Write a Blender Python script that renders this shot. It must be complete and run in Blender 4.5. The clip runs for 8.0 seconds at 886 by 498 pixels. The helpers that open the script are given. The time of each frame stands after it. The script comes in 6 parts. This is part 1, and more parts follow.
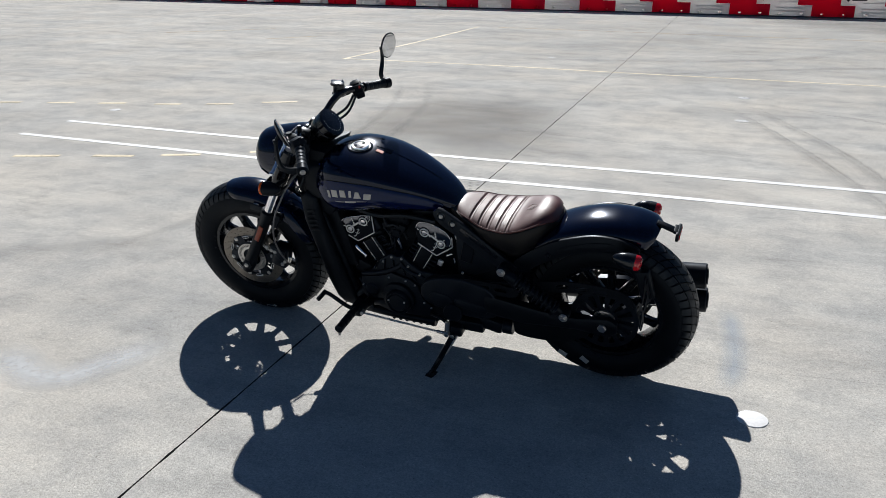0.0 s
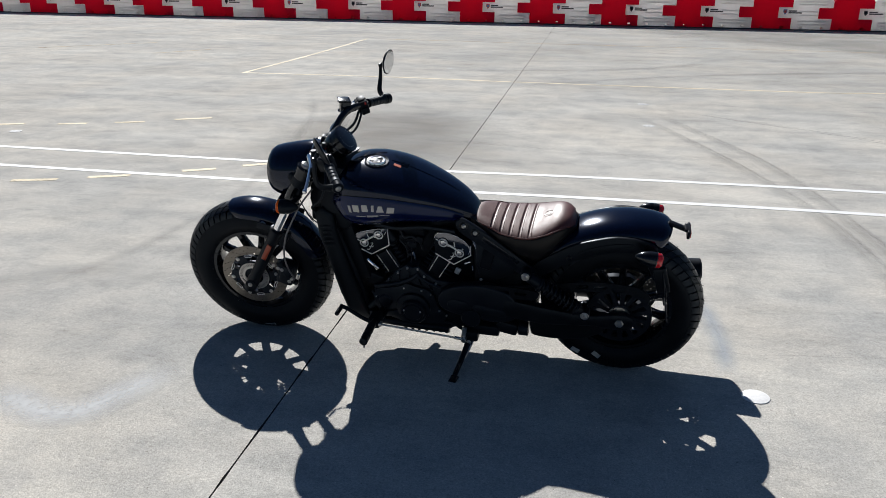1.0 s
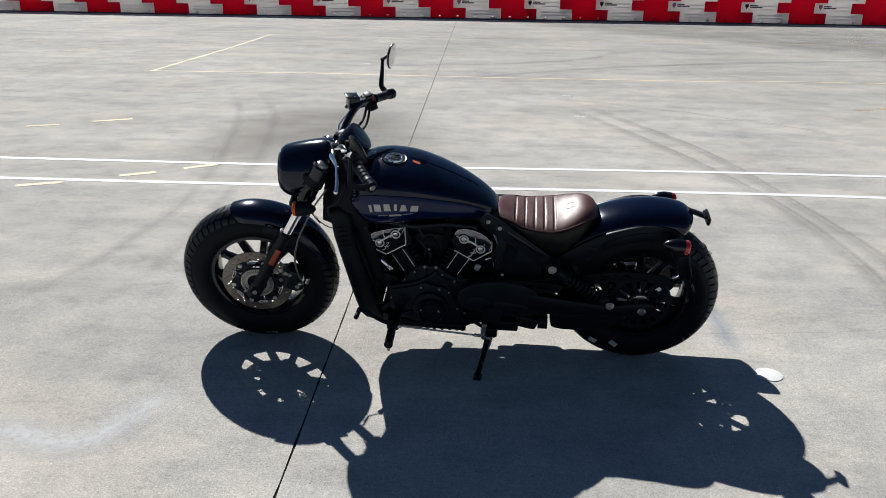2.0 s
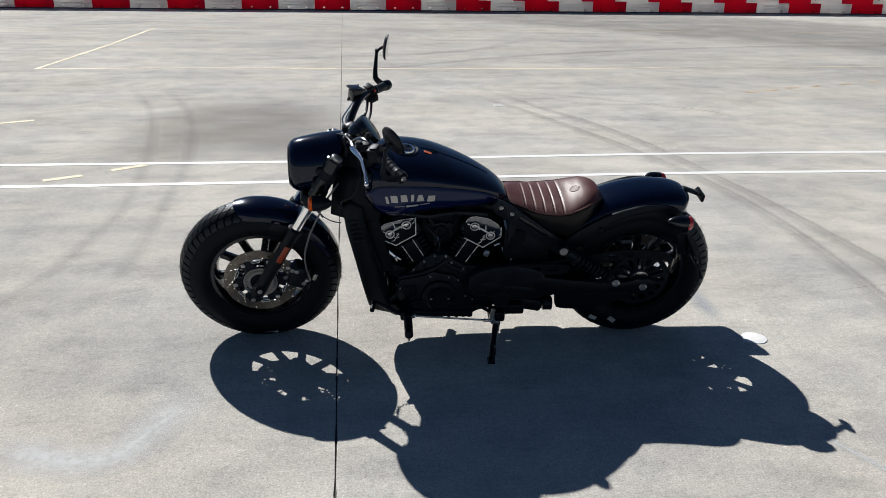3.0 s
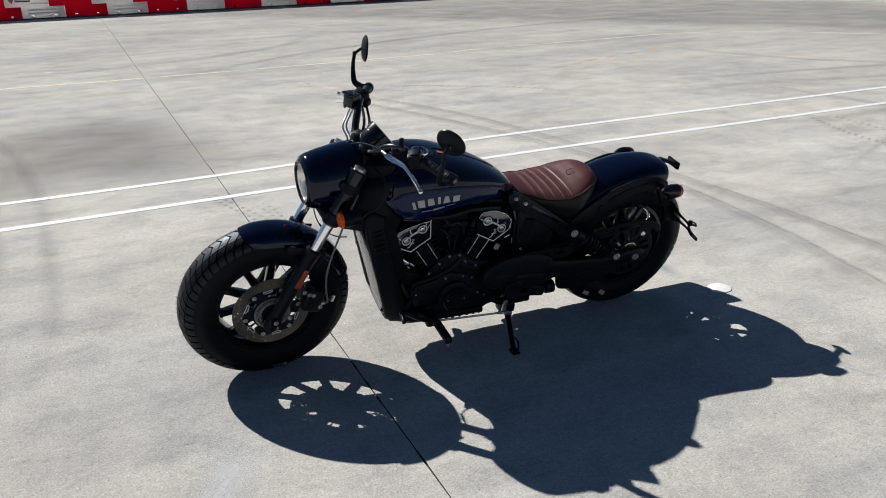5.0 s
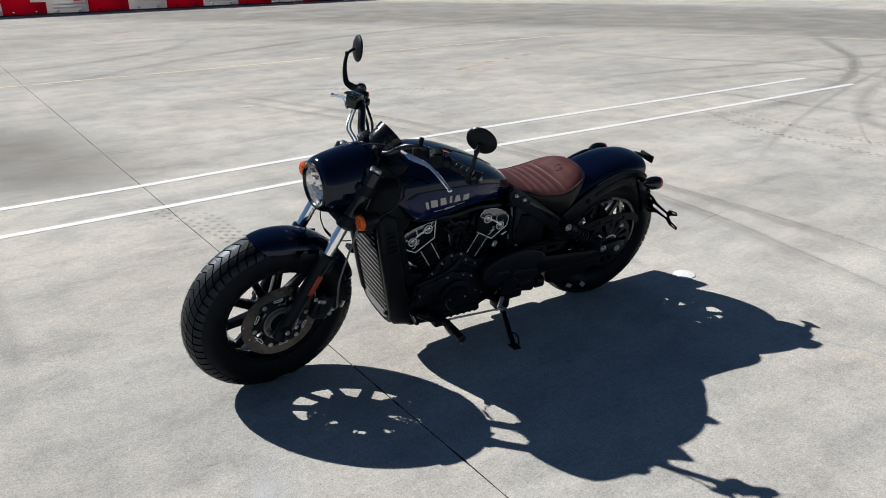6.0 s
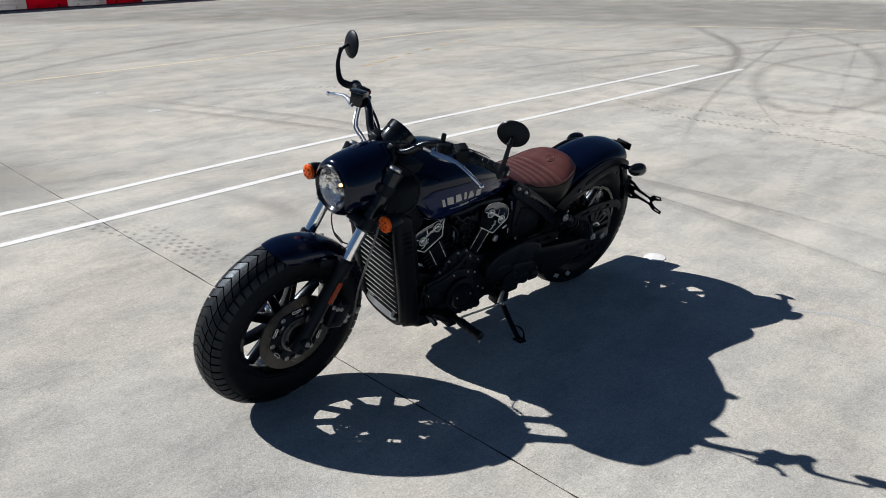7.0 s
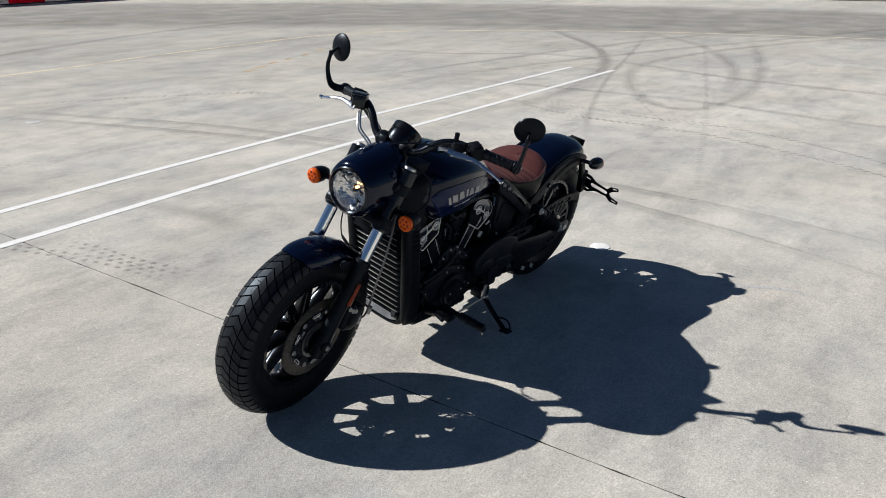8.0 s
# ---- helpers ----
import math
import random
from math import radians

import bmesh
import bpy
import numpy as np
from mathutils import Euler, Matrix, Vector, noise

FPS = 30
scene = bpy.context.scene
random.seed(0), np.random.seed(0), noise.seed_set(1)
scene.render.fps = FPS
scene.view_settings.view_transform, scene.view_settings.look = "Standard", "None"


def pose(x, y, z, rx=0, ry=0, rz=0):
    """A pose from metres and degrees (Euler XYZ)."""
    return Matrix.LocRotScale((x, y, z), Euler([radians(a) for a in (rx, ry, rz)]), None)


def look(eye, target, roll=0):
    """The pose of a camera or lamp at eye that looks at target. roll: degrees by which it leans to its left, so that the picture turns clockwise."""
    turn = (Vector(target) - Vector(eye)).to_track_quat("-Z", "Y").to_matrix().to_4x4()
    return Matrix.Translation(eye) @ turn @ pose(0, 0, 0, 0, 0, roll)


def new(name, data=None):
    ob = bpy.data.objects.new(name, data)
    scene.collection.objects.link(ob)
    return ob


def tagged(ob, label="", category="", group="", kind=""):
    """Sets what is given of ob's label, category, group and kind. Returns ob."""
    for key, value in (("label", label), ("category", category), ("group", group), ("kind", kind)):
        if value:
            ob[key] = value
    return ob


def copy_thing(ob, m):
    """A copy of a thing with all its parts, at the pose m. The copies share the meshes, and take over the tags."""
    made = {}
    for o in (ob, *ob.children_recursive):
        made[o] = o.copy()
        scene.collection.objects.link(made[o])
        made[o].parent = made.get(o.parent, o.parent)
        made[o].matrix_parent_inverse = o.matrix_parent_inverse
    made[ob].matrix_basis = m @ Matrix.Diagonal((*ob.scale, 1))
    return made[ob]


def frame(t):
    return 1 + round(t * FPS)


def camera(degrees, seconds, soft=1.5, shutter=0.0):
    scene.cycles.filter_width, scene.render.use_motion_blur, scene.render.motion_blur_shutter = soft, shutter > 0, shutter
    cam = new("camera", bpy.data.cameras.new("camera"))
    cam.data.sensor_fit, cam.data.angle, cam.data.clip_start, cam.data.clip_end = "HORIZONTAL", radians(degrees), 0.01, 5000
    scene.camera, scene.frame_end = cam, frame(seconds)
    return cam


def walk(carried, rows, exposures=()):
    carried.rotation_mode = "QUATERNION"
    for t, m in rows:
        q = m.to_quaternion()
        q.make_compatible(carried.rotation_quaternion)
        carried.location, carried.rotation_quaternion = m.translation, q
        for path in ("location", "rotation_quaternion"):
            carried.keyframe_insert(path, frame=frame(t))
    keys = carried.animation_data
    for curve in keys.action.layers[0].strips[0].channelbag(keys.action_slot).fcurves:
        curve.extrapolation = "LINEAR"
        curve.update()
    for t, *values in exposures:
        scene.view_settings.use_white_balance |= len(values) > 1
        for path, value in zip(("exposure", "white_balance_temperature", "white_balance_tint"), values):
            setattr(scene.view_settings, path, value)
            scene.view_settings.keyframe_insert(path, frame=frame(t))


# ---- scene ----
cam = camera(58.6, 8.0, 0.55)
PATH = [
    (0, (0.092, -0.041, 1.577), (-0.573, 1.708, 0.871), 0.1),
    (0.5, (-0.137, -0.117, 1.589), (-0.654, 1.683, 0.889), 0.2),
    (1, (-0.426, -0.296, 1.609), (-0.789, 1.549, 0.928), 0.5),
    (1.5, (-0.671, -0.302, 1.586), (-0.9, 1.566, 0.907), 0.3),
    (1.7, (-0.774, -0.291, 1.598), (-0.951, 1.578, 0.91), 0.4),
    (2.8, (-1.361, -0.356, 1.561), (-1.216, 1.516, 0.872), 1.2),
    (3, (-1.46, -0.329, 1.583), (-1.252, 1.531, 0.879), 0.9),
    (3.5, (-1.649, -0.21, 1.574), (-1.316, 1.627, 0.857), -0.1),
    (4, (-1.869, -0.142, 1.576), (-1.378, 1.654, 0.845), 0.0),
    (4.5, (-2.181, -0.126, 1.602), (-1.538, 1.624, 0.877), -0.5),
    (4.7, (-2.262, -0.093, 1.603), (-1.578, 1.641, 0.879), -0.9),
    (5.8, (-2.699, 0.201, 1.579), (-1.727, 1.791, 0.852), -1.0),
    (6, (-2.818, 0.233, 1.589), (-1.784, 1.786, 0.867), -0.5),
    (6.5, (-3.039, 0.361, 1.586), (-1.881, 1.826, 0.87), -0.4),
    (7, (-3.17, 0.588, 1.577), (-1.902, 1.95, 0.844), -0.7),
    (7.5, (-3.341, 0.771, 1.569), (-1.939, 1.992, 0.832), -0.3),
    (8, (-3.594, 0.956, 1.578), (-2.078, 2.042, 0.855), 0.3),
]
walk(cam, [(t, look(eye, target, roll)) for t, eye, target, roll in PATH], [(0, 0.38, 6300, 10), (1.5, 0.4, 6400, 10), (3.5, 0.41, 6480, 10), (6.3, 0.41, 6480, 10), (7.2, 0.38, 6500, 10), (8, 0.35, 6530, 10)])

# ---- light ----
SUN = Vector((-0.508, 1.085, 1.0)).normalized()
world = bpy.data.worlds.new("world")
scene.world = world
world.use_nodes = True
sky = world.node_tree.nodes.new("ShaderNodeTexSky")
sky.sky_type, sky.sun_disc = "NISHITA", False
sky.sun_elevation, sky.sun_rotation = math.asin(SUN.z), math.atan2(SUN.x, SUN.y)
background = world.node_tree.nodes["Background"]
background.inputs["Strength"].default_value = 0.031
sky.dust_density, sky.ozone_density, sky.air_density = 0.1, 6.0, 1.0
world.node_tree.links.new(sky.outputs["Color"], background.inputs["Color"])
lamp = bpy.data.lights.new("sun", "SUN")
lamp.energy, lamp.angle, lamp.color = 4.6, radians(0.55), (1.0, 0.975, 0.935)
new("sun", lamp).matrix_world = look(SUN * 40, (0, 0, 0))


# ---- materials ----
def node(tree, kind, **values):
    n = tree.nodes.new("ShaderNode" + kind)
    for key, value in values.items():
        if key in n.inputs:
            n.inputs[key].default_value = value
    return n


def ramp(tree, source, stops):
    n = tree.nodes.new("ShaderNodeValToRGB")
    els = n.color_ramp.elements
    while len(els) < len(stops):
        els.new(0.5)
    for e, (at, c) in zip(els, stops):
        e.position, e.color = at, (*c, 1) if len(c) == 3 else c
    tree.links.new(source, n.inputs["Fac"])
    return n.outputs["Color"]


def material(name, colour, rough=0.5, metal=0.0, vary=0.12, grain=60.0, relief=0.0, coat=0.0, coat_rough=0.03, wear=0.08, spec=0.5, tint=(1, 1, 1), coords="Object"):
    """A surface whose colour and gloss wander at two scales, with fine relief."""
    m = bpy.data.materials.new(name)
    m.use_nodes = True
    t = m.node_tree
    p = t.nodes["Principled BSDF"]
    p.inputs["Metallic"].default_value, p.inputs["Specular IOR Level"].default_value = metal, spec
    p.inputs["Specular Tint"].default_value = (*tint, 1)
    p.inputs["Coat Weight"].default_value, p.inputs["Coat Roughness"].default_value = coat, coat_rough
    at = t.nodes.new("ShaderNodeTexCoord").outputs[coords]
    fine = node(t, "TexNoise", Scale=grain, Detail=6.0)
    broad = node(t, "TexNoise", Scale=grain / 14, Detail=4.0)
    for n in (fine, broad):
        t.links.new(at, n.inputs["Vector"])
    add = node(t, "Math")
    add.operation = "ADD"
    t.links.new(fine.outputs["Fac"], add.inputs[0])
    t.links.new(broad.outputs["Fac"], add.inputs[1])
    lo = tuple(max(0.0, c * (1 - vary)) for c in colour)
    hi = tuple(min(1.0, c * (1 + vary)) for c in colour)
    half = node(t, "Math")
    half.operation = "MULTIPLY"
    half.inputs[1].default_value = 0.5
    t.links.new(add.outputs[0], half.inputs[0])
    t.links.new(ramp(t, half.outputs[0], [(0.3, lo), (0.7, hi)]), p.inputs["Base Color"])
    r = node(t, "MapRange")
    r.inputs["From Min"].default_value, r.inputs["From Max"].default_value = 0.3, 0.7
    r.inputs["To Min"].default_value, r.inputs["To Max"].default_value = max(0.02, rough - wear), min(1, rough + wear)
    t.links.new(broad.outputs["Fac"], r.inputs["Value"])
    t.links.new(r.outputs[0], p.inputs["Roughness"])
    if relief:
        b = node(t, "Bump", Strength=0.5, Distance=relief)
        t.links.new(fine.outputs["Fac"], b.inputs["Height"])
        t.links.new(b.outputs["Normal"], p.inputs["Normal"])
    return m


COOL = (0.42, 0.6, 1.0)
BLUE = material("midnight_blue_paint", (0.0009, 0.0027, 0.0125), 0.13, 0.0, 0.15, 60, 0, 0.45, 0.012, 0.03, spec=0.18, tint=COOL)
PANEL_BLUE = material("panel_blue_paint", (0.0024, 0.005, 0.035), 0.16, 0.0, 0.15, 60, 0, 0.2, 0.012, 0.03, spec=0.3, tint=COOL)
GLOSS = material("gloss_black_paint", (0.004, 0.004, 0.005), 0.25, 0.0, 0.2, 400, 0, 0.5, 0.04, 0.06, spec=0.2, tint=(0.6, 0.78, 1.0))
SATIN = material("satin_black_paint", (0.0042, 0.005, 0.0072), 0.38, 0.0, 0.25, 220, 0.0002, wear=0.1, spec=0.16, tint=(0.6, 0.78, 1.0))
CAST = material("black_cast_metal", (0.005, 0.006, 0.0088), 0.42, 0.0, 0.35, 320, 0.0006, wear=0.12, spec=0.25, tint=(0.6, 0.78, 1.0))
PLASTIC = material("matt_black_plastic", (0.0046, 0.0054, 0.0072), 0.48, 0.0, 0.2, 500, 0.0002, spec=0.15, tint=(0.6, 0.78, 1.0))
RUBBER = material("tread_rubber", (0.006, 0.0063, 0.007), 0.46, 0.0, 0.4, 220, 0.0009, wear=0.12, spec=0.3, tint=(0.6, 0.78, 1.0))
SIDEWALL = material("sidewall_rubber", (0.0048, 0.0055, 0.0072), 0.5, 0.0, 0.4, 160, 0.0007, wear=0.12, spec=0.12, tint=(0.6, 0.78, 1.0))
CHROME = material("chrome", (0.86, 0.86, 0.88), 0.08, 1.0, 0.04, 50, 0, wear=0.03)
STEEL = material("brushed_steel", (0.55, 0.54, 0.52), 0.32, 1.0, 0.12, 260, 0.0001)
DISC = material("worn_disc_steel", (0.18, 0.165, 0.145), 0.35, 1.0, 0.2, 180, 0.0002)
BRIGHT = material("polished_aluminium", (0.75, 0.75, 0.77), 0.3, 1.0, 0.1, 120, 0.0001)
MACHINED = material("machined_edge", (0.72, 0.72, 0.71), 0.42, 0.35, 0.08, 300)
LIP = material("brushed_grey_lip", (0.3, 0.305, 0.31), 0.4, 0.8, 0.15, 200, 0.0001)
REFLECTOR = material("lamp_reflector", (0.95, 0.96, 0.97), 0.12, 1.0, 0.03, 60, 0.0006, wear=0.06)
POLISHED = material("polished_head_metal", (0.76, 0.77, 0.79), 0.2, 1.0, 0.1, 90, 0.0005, wear=0.06)
# Polished metal; the shaded ground it mirrors is put into the dark colour.
HEAD_METAL = material("darkened_head_metal", (0.13, 0.137, 0.155), 0.13, 1.0, 0.25, 60, 0.0008, wear=0.06)
SILVER = material("silver_lettering_and_gleam", (0.4, 0.39, 0.375), 0.45, 0.3, 0.08, 300)
LEATHER = material("brown_leather", (0.085, 0.025, 0.022), 0.46, 0.0, 0.3, 260, 0.0009, wear=0.08, spec=0.5)
VINYL = material("black_vinyl", (0.007, 0.0065, 0.007), 0.45, 0.0, 0.25, 420, 0.0004, spec=0.22)
THREAD = material("pale_thread", (0.1, 0.05, 0.045), 0.8, 0.0, 0.15, 500)
AMBER = material("amber_plastic", (0.8, 0.1, 0.001), 0.3, 0.0, 0.45, 300, 0.003, 0.15, spec=0.25)
AMBER_DARK = material("dark_amber_plastic", (0.3, 0.03, 0.001), 0.3, 0.0, 0.3, 300, 0.001, spec=0.3)
REFLEX = material("orange_reflector", (0.26, 0.034, 0.006), 0.35, 0.0, 0.15, 300, 0.0006, 0.1)
RED = material("red_lens", (0.5, 0.008, 0.012), 0.16, 0.0, 0.2, 160, 0.0008, 0.6)
HOSE = material("grey_braided_hose", (0.13, 0.13, 0.14), 0.4, 0.4, 0.2, 900, 0.0004)
TAG = material("grey_paper_tag", (0.4, 0.4, 0.38), 0.7, 0.0, 0.15, 120)
MIRROR = material("mirror_glass", (0.6, 0.61, 0.62), 0.03, 1.0, 0.01, 20, wear=0.01)
ORANGE = material("orange_sticker", (0.55, 0.1, 0.03), 0.5, 0.0, 0.1, 200)
KILL = material("red_switch", (0.5, 0.02, 0.02), 0.4, 0.0, 0.1, 200)
DIAL = material("dark_dial_glass", (0.012, 0.014, 0.02), 0.08, 0.0, 0.1, 60, wear=0.02)
BARRIER_RED = material("red_barrier_plastic", (0.62, 0.004, 0.045), 0.5, 0.0, 0.12, 9, 0.001, spec=0.15)
BARRIER_WHITE = material("white_barrier_plastic", (0.88, 0.85, 0.81), 0.5, 0.0, 0.1, 9, 0.001, spec=0.2)
for plastic, glow in ((BARRIER_RED, (0.72, 0.004, 0.06)), (BARRIER_WHITE, (0.9, 0.89, 0.88))):
    # Hollow moulded plastic lets the sun through.
    tree = plastic.node_tree
    shell, out = tree.nodes["Principled BSDF"], tree.nodes["Material Output"]
    through_light = node(tree, "BsdfTranslucent", Color=(*glow, 1))
    blend = node(tree, "MixShader", Fac=0.5)
    tree.links.new(shell.outputs[0], blend.inputs[1])
    tree.links.new(through_light.outputs[0], blend.inputs[2])
    tree.links.new(blend.outputs[0], out.inputs["Surface"])
BARRIER_FOOT = material("dark_barrier_base", (0.03, 0.03, 0.035), 0.7, 0.0, 0.3, 12, 0.001)
BADGE = material("dark_badge_print", (0.06, 0.055, 0.06), 0.6, 0.0, 0.2, 40)
BADGE_BLUE = material("blue_badge_print", (0.12, 0.2, 0.4), 0.6, 0.0, 0.2, 40)
BADGE_RED = material("red_badge_print", (0.5, 0.08, 0.06), 0.6, 0.0, 0.2, 40)
WALL = material("pale_concrete_wall", (0.5, 0.48, 0.45), 0.85, 0.0, 0.15, 4, 0.004)

GLASS = bpy.data.materials.new("clear_lens_glass")
GLASS.use_nodes = True
pg = GLASS.node_tree.nodes["Principled BSDF"]
pg.inputs["Transmission Weight"].default_value, pg.inputs["Roughness"].default_value, pg.inputs["IOR"].default_value = 1.0, 0.02, 1.3
GLOW = bpy.data.materials.new("lit_bulb")
GLOW.use_nodes = True
pb = GLOW.node_tree.nodes["Principled BSDF"]
pb.inputs["Emission Color"].default_value, pb.inputs["Emission Strength"].default_value = (1.0, 0.5, 0.18, 1), 4.0


def concrete():
    """Pale power-floated concrete: broad clouds, drawn-out streaks, stains and a fine speckle of sun glints put in as
    pale colour.
    """
    m = bpy.data.materials.new("weathered_concrete")
    m.use_nodes = True
    t = m.node_tree
    p = t.nodes["Principled BSDF"]
    at = t.nodes.new("ShaderNodeTexCoord").outputs["Object"]

    def noise_of(scale, detail, rough=0.55, stretch=(1, 1, 1), turn=0.0):
        mp = t.nodes.new("ShaderNodeMapping")
        mp.inputs["Scale"].default_value = stretch
        mp.inputs["Rotation"].default_value = (0, 0, turn)
        t.links.new(at, mp.inputs["Vector"])
        n = node(t, "TexNoise", Scale=scale, Detail=detail, Roughness=rough)
        t.links.new(mp.outputs[0], n.inputs["Vector"])
        return n.outputs["Fac"]

    def mix(kind, a, b, amount):
        n = t.nodes.new("ShaderNodeMix")
        n.data_type, n.blend_type = "RGBA", kind
        if isinstance(amount, float):
            n.inputs["Factor"].default_value = amount
        else:
            t.links.new(amount, n.inputs["Factor"])
        t.links.new(a, n.inputs["A"])
        t.links.new(b, n.inputs["B"])
        return n.outputs["Result"]

    clouds = ramp(t, noise_of(0.5, 6, 0.6), [(0.36, (0.468, 0.462, 0.446)), (0.5, (0.53, 0.518, 0.493)), (0.64, (0.587, 0.57, 0.536))])
    warm = ramp(t, noise_of(0.85, 5, 0.62), [(0.4, (0.995, 1.0, 1.0)), (0.62, (1.012, 0.988, 0.955))])
    streaks = ramp(t, noise_of(1.0, 6, 0.65, (0.3, 1.7, 1), 0.12), [(0.36, (0.88, 0.885, 0.89)), (0.6, (1.04, 1.035, 1.02))])
    scuffs = ramp(t, noise_of(2.6, 9, 0.7, (0.55, 1.5, 1), -0.5), [(0.38, (0.84, 0.84, 0.845)), (0.46, (0.99, 0.99, 0.99)), (0.57, (1.0, 1.0, 1.0)), (0.64, (1.08, 1.085, 1.085))])
    blots = ramp(t, noise_of(3.4, 8, 0.68), [(0.4, (0.87, 0.87, 0.875)), (0.52, (1.01, 1.01, 1.005)), (0.62, (1.07, 1.065, 1.06))])
    grit = ramp(t, noise_of(38, 7, 0.82), [(0.38, (0.8, 0.79, 0.775)), (0.52, (1.0, 1.0, 1.0)), (0.64, (1.15, 1.14, 1.125))])
    sand = ramp(t, noise_of(125, 5, 0.8), [(0.38, (0.76, 0.745, 0.725)), (0.5, (1.0, 1.0, 1.0)), (0.62, (1.22, 1.215, 1.2))])
    pick = node(t, "TexVoronoi", Scale=11.0)
    pick.voronoi_dimensions = "2D"
    t.links.new(at, pick.inputs["Vector"])
    pits = ramp(t, pick.outputs["Distance"], [(0.0, (0.36, 0.33, 0.3)), (0.022, (0.5, 0.47, 0.44)), (0.036, (1, 1, 1))])
    chosen = ramp(t, pick.outputs["Color"], [(0.62, (0, 0, 0)), (0.7, (0.8, 0.8, 0.8))])
    # Sparse pale dots put the sun's glint on the grit into the colour.
    glint_cell = node(t, "TexVoronoi", Scale=27.0)
    glint_cell.voronoi_dimensions = "2D"
    t.links.new(at, glint_cell.inputs["Vector"])
    stone_glints = ramp(t, glint_cell.outputs["Distance"], [(0.0, (1.5, 1.5, 1.49)), (0.06, (1.42, 1.41, 1.4)), (0.09, (1, 1, 1))])
    bare = ramp(t, noise_of(0.7, 3, 0.5), [(0.42, (0.25, 0.25, 0.25)), (0.6, (1, 1, 1))])
    sparse = ramp(t, glint_cell.outputs["Color"], [(0.61, (0, 0, 0)), (0.66, (1, 1, 1))])
    colour = mix("MULTIPLY", clouds, warm, 1.0)
    colour = mix("MULTIPLY", colour, streaks, 1.0)
    colour = mix("MULTIPLY", colour, scuffs, 0.8)
    colour = mix("MULTIPLY", colour, blots, 0.9)
    colour = mix("MULTIPLY", colour, grit, 0.68)
    colour = mix("MULTIPLY", colour, sand, 0.9)
    colour = mix("MULTIPLY", colour, pits, chosen)
    colour = mix("MULTIPLY", colour, stone_glints, mix("MULTIPLY", sparse, bare, 1.0))
    t.links.new(colour, p.inputs["Base Color"])
    p.inputs["Roughness"].default_value, p.inputs["Specular IOR Level"].default_value = 0.97, 0.05
    p.inputs["Diffuse Roughness"].default_value = 0.06
    b = node(t, "Bump", Strength=0.45, Distance=0.004)
    t.links.new(sand, b.inputs["Height"])
    t.links.new(b.outputs["Normal"], p.inputs["Normal"])
    return m


def worn(name, colour, cover, rough=0.75, edge=True, comb=0.0, thin=0.35, flat=0.5):
    """A coat or stain on the concrete, worn thin in places; u runs along it and v across."""
    m = bpy.data.materials.new(name)
    m.use_nodes = True
    t = m.node_tree
    p = t.nodes["Principled BSDF"]
    tc = t.nodes.new("ShaderNodeTexCoord")
    fine = node(t, "TexNoise", Scale=38.0, Detail=7.0, Roughness=0.7)
    broad = node(t, "TexNoise", Scale=1.7, Detail=5.0, Roughness=0.6)
    for n in (fine, broad):
        t.links.new(tc.outputs["Object"], n.inputs["Vector"])
    p.inputs["Base Color"].default_value = (*colour, 1)
    t.links.new(ramp(t, fine.outputs["Fac"], [(0.3, tuple(c * 0.8 for c in colour)), (0.65, colour)]), p.inputs["Base Color"])
    p.inputs["Roughness"].default_value = rough
    mul = node(t, "Math")
    mul.operation = "MULTIPLY"
    t.links.new(ramp(t, fine.outputs["Fac"], [(0.36, (thin,) * 3), (0.5, (1,) * 3)]), mul.inputs[0])
    t.links.new(ramp(t, broad.outputs["Fac"], [(0.3, (cover * 0.55,) * 3), (0.6, (cover,) * 3)]), mul.inputs[1])
    out = mul.outputs[0]
    if edge or comb:
        sep = t.nodes.new("ShaderNodeSeparateXYZ")
        t.links.new(tc.outputs["UV"], sep.inputs[0])
    if edge:
        e = ramp(t, sep.outputs["Y"], [(0.0, (0,) * 3), (flat, (1,) * 3)])
        mul2 = node(t, "Math")
        mul2.operation = "MULTIPLY"
        t.links.new(out, mul2.inputs[0])
        t.links.new(e, mul2.inputs[1])
        out = mul2.outputs[0]
    if comb:
        w = node(t, "Math")
        w.operation = "SINE"
        k = node(t, "Math")
        k.operation = "MULTIPLY"
        k.inputs[1].default_value = comb
        t.links.new(sep.outputs["X"], k.inputs[0])
        t.links.new(k.outputs[0], w.inputs[0])
        g = ramp(t, w.outputs[0], [(0.1, (0,) * 3), (0.5, (1,) * 3)])
        mul3 = node(t, "Math")
        mul3.operation = "MULTIPLY"
        t.links.new(out, mul3.inputs[0])
        t.links.new(g, mul3.inputs[1])
        out = mul3.outputs[0]
    t.links.new(out, p.inputs["Alpha"])
    return m


CONCRETE = concrete()
DIRT = material("dark_joint_dirt", (0.085, 0.08, 0.072), 0.95, 0.0, 0.5, 40, 0.002, spec=0.1)
WHITE_LINE = worn("worn_white_road_paint", (0.82, 0.82, 0.81), 1.8, 0.7, edge=False, thin=0.75)
FAINT_WHITE = worn("faint_white_road_paint", (0.78, 0.78, 0.77), 0.75, 0.7, edge=False)
CRACK = worn("crack_shadow", (0.1, 0.095, 0.09), 0.24, 0.9, thin=0.5)
BLUISH = worn("bluish_stain", (0.36, 0.45, 0.56), 0.45, 0.8, thin=0.5)
YELLOW_LINE = worn("faded_yellow_road_paint", (0.82, 0.71, 0.5), 1.15, 0.75, edge=False, thin=0.55)
FAINT_YELLOW = worn("faint_yellow_road_paint", (0.78, 0.62, 0.4), 0.7, 0.75, edge=False)
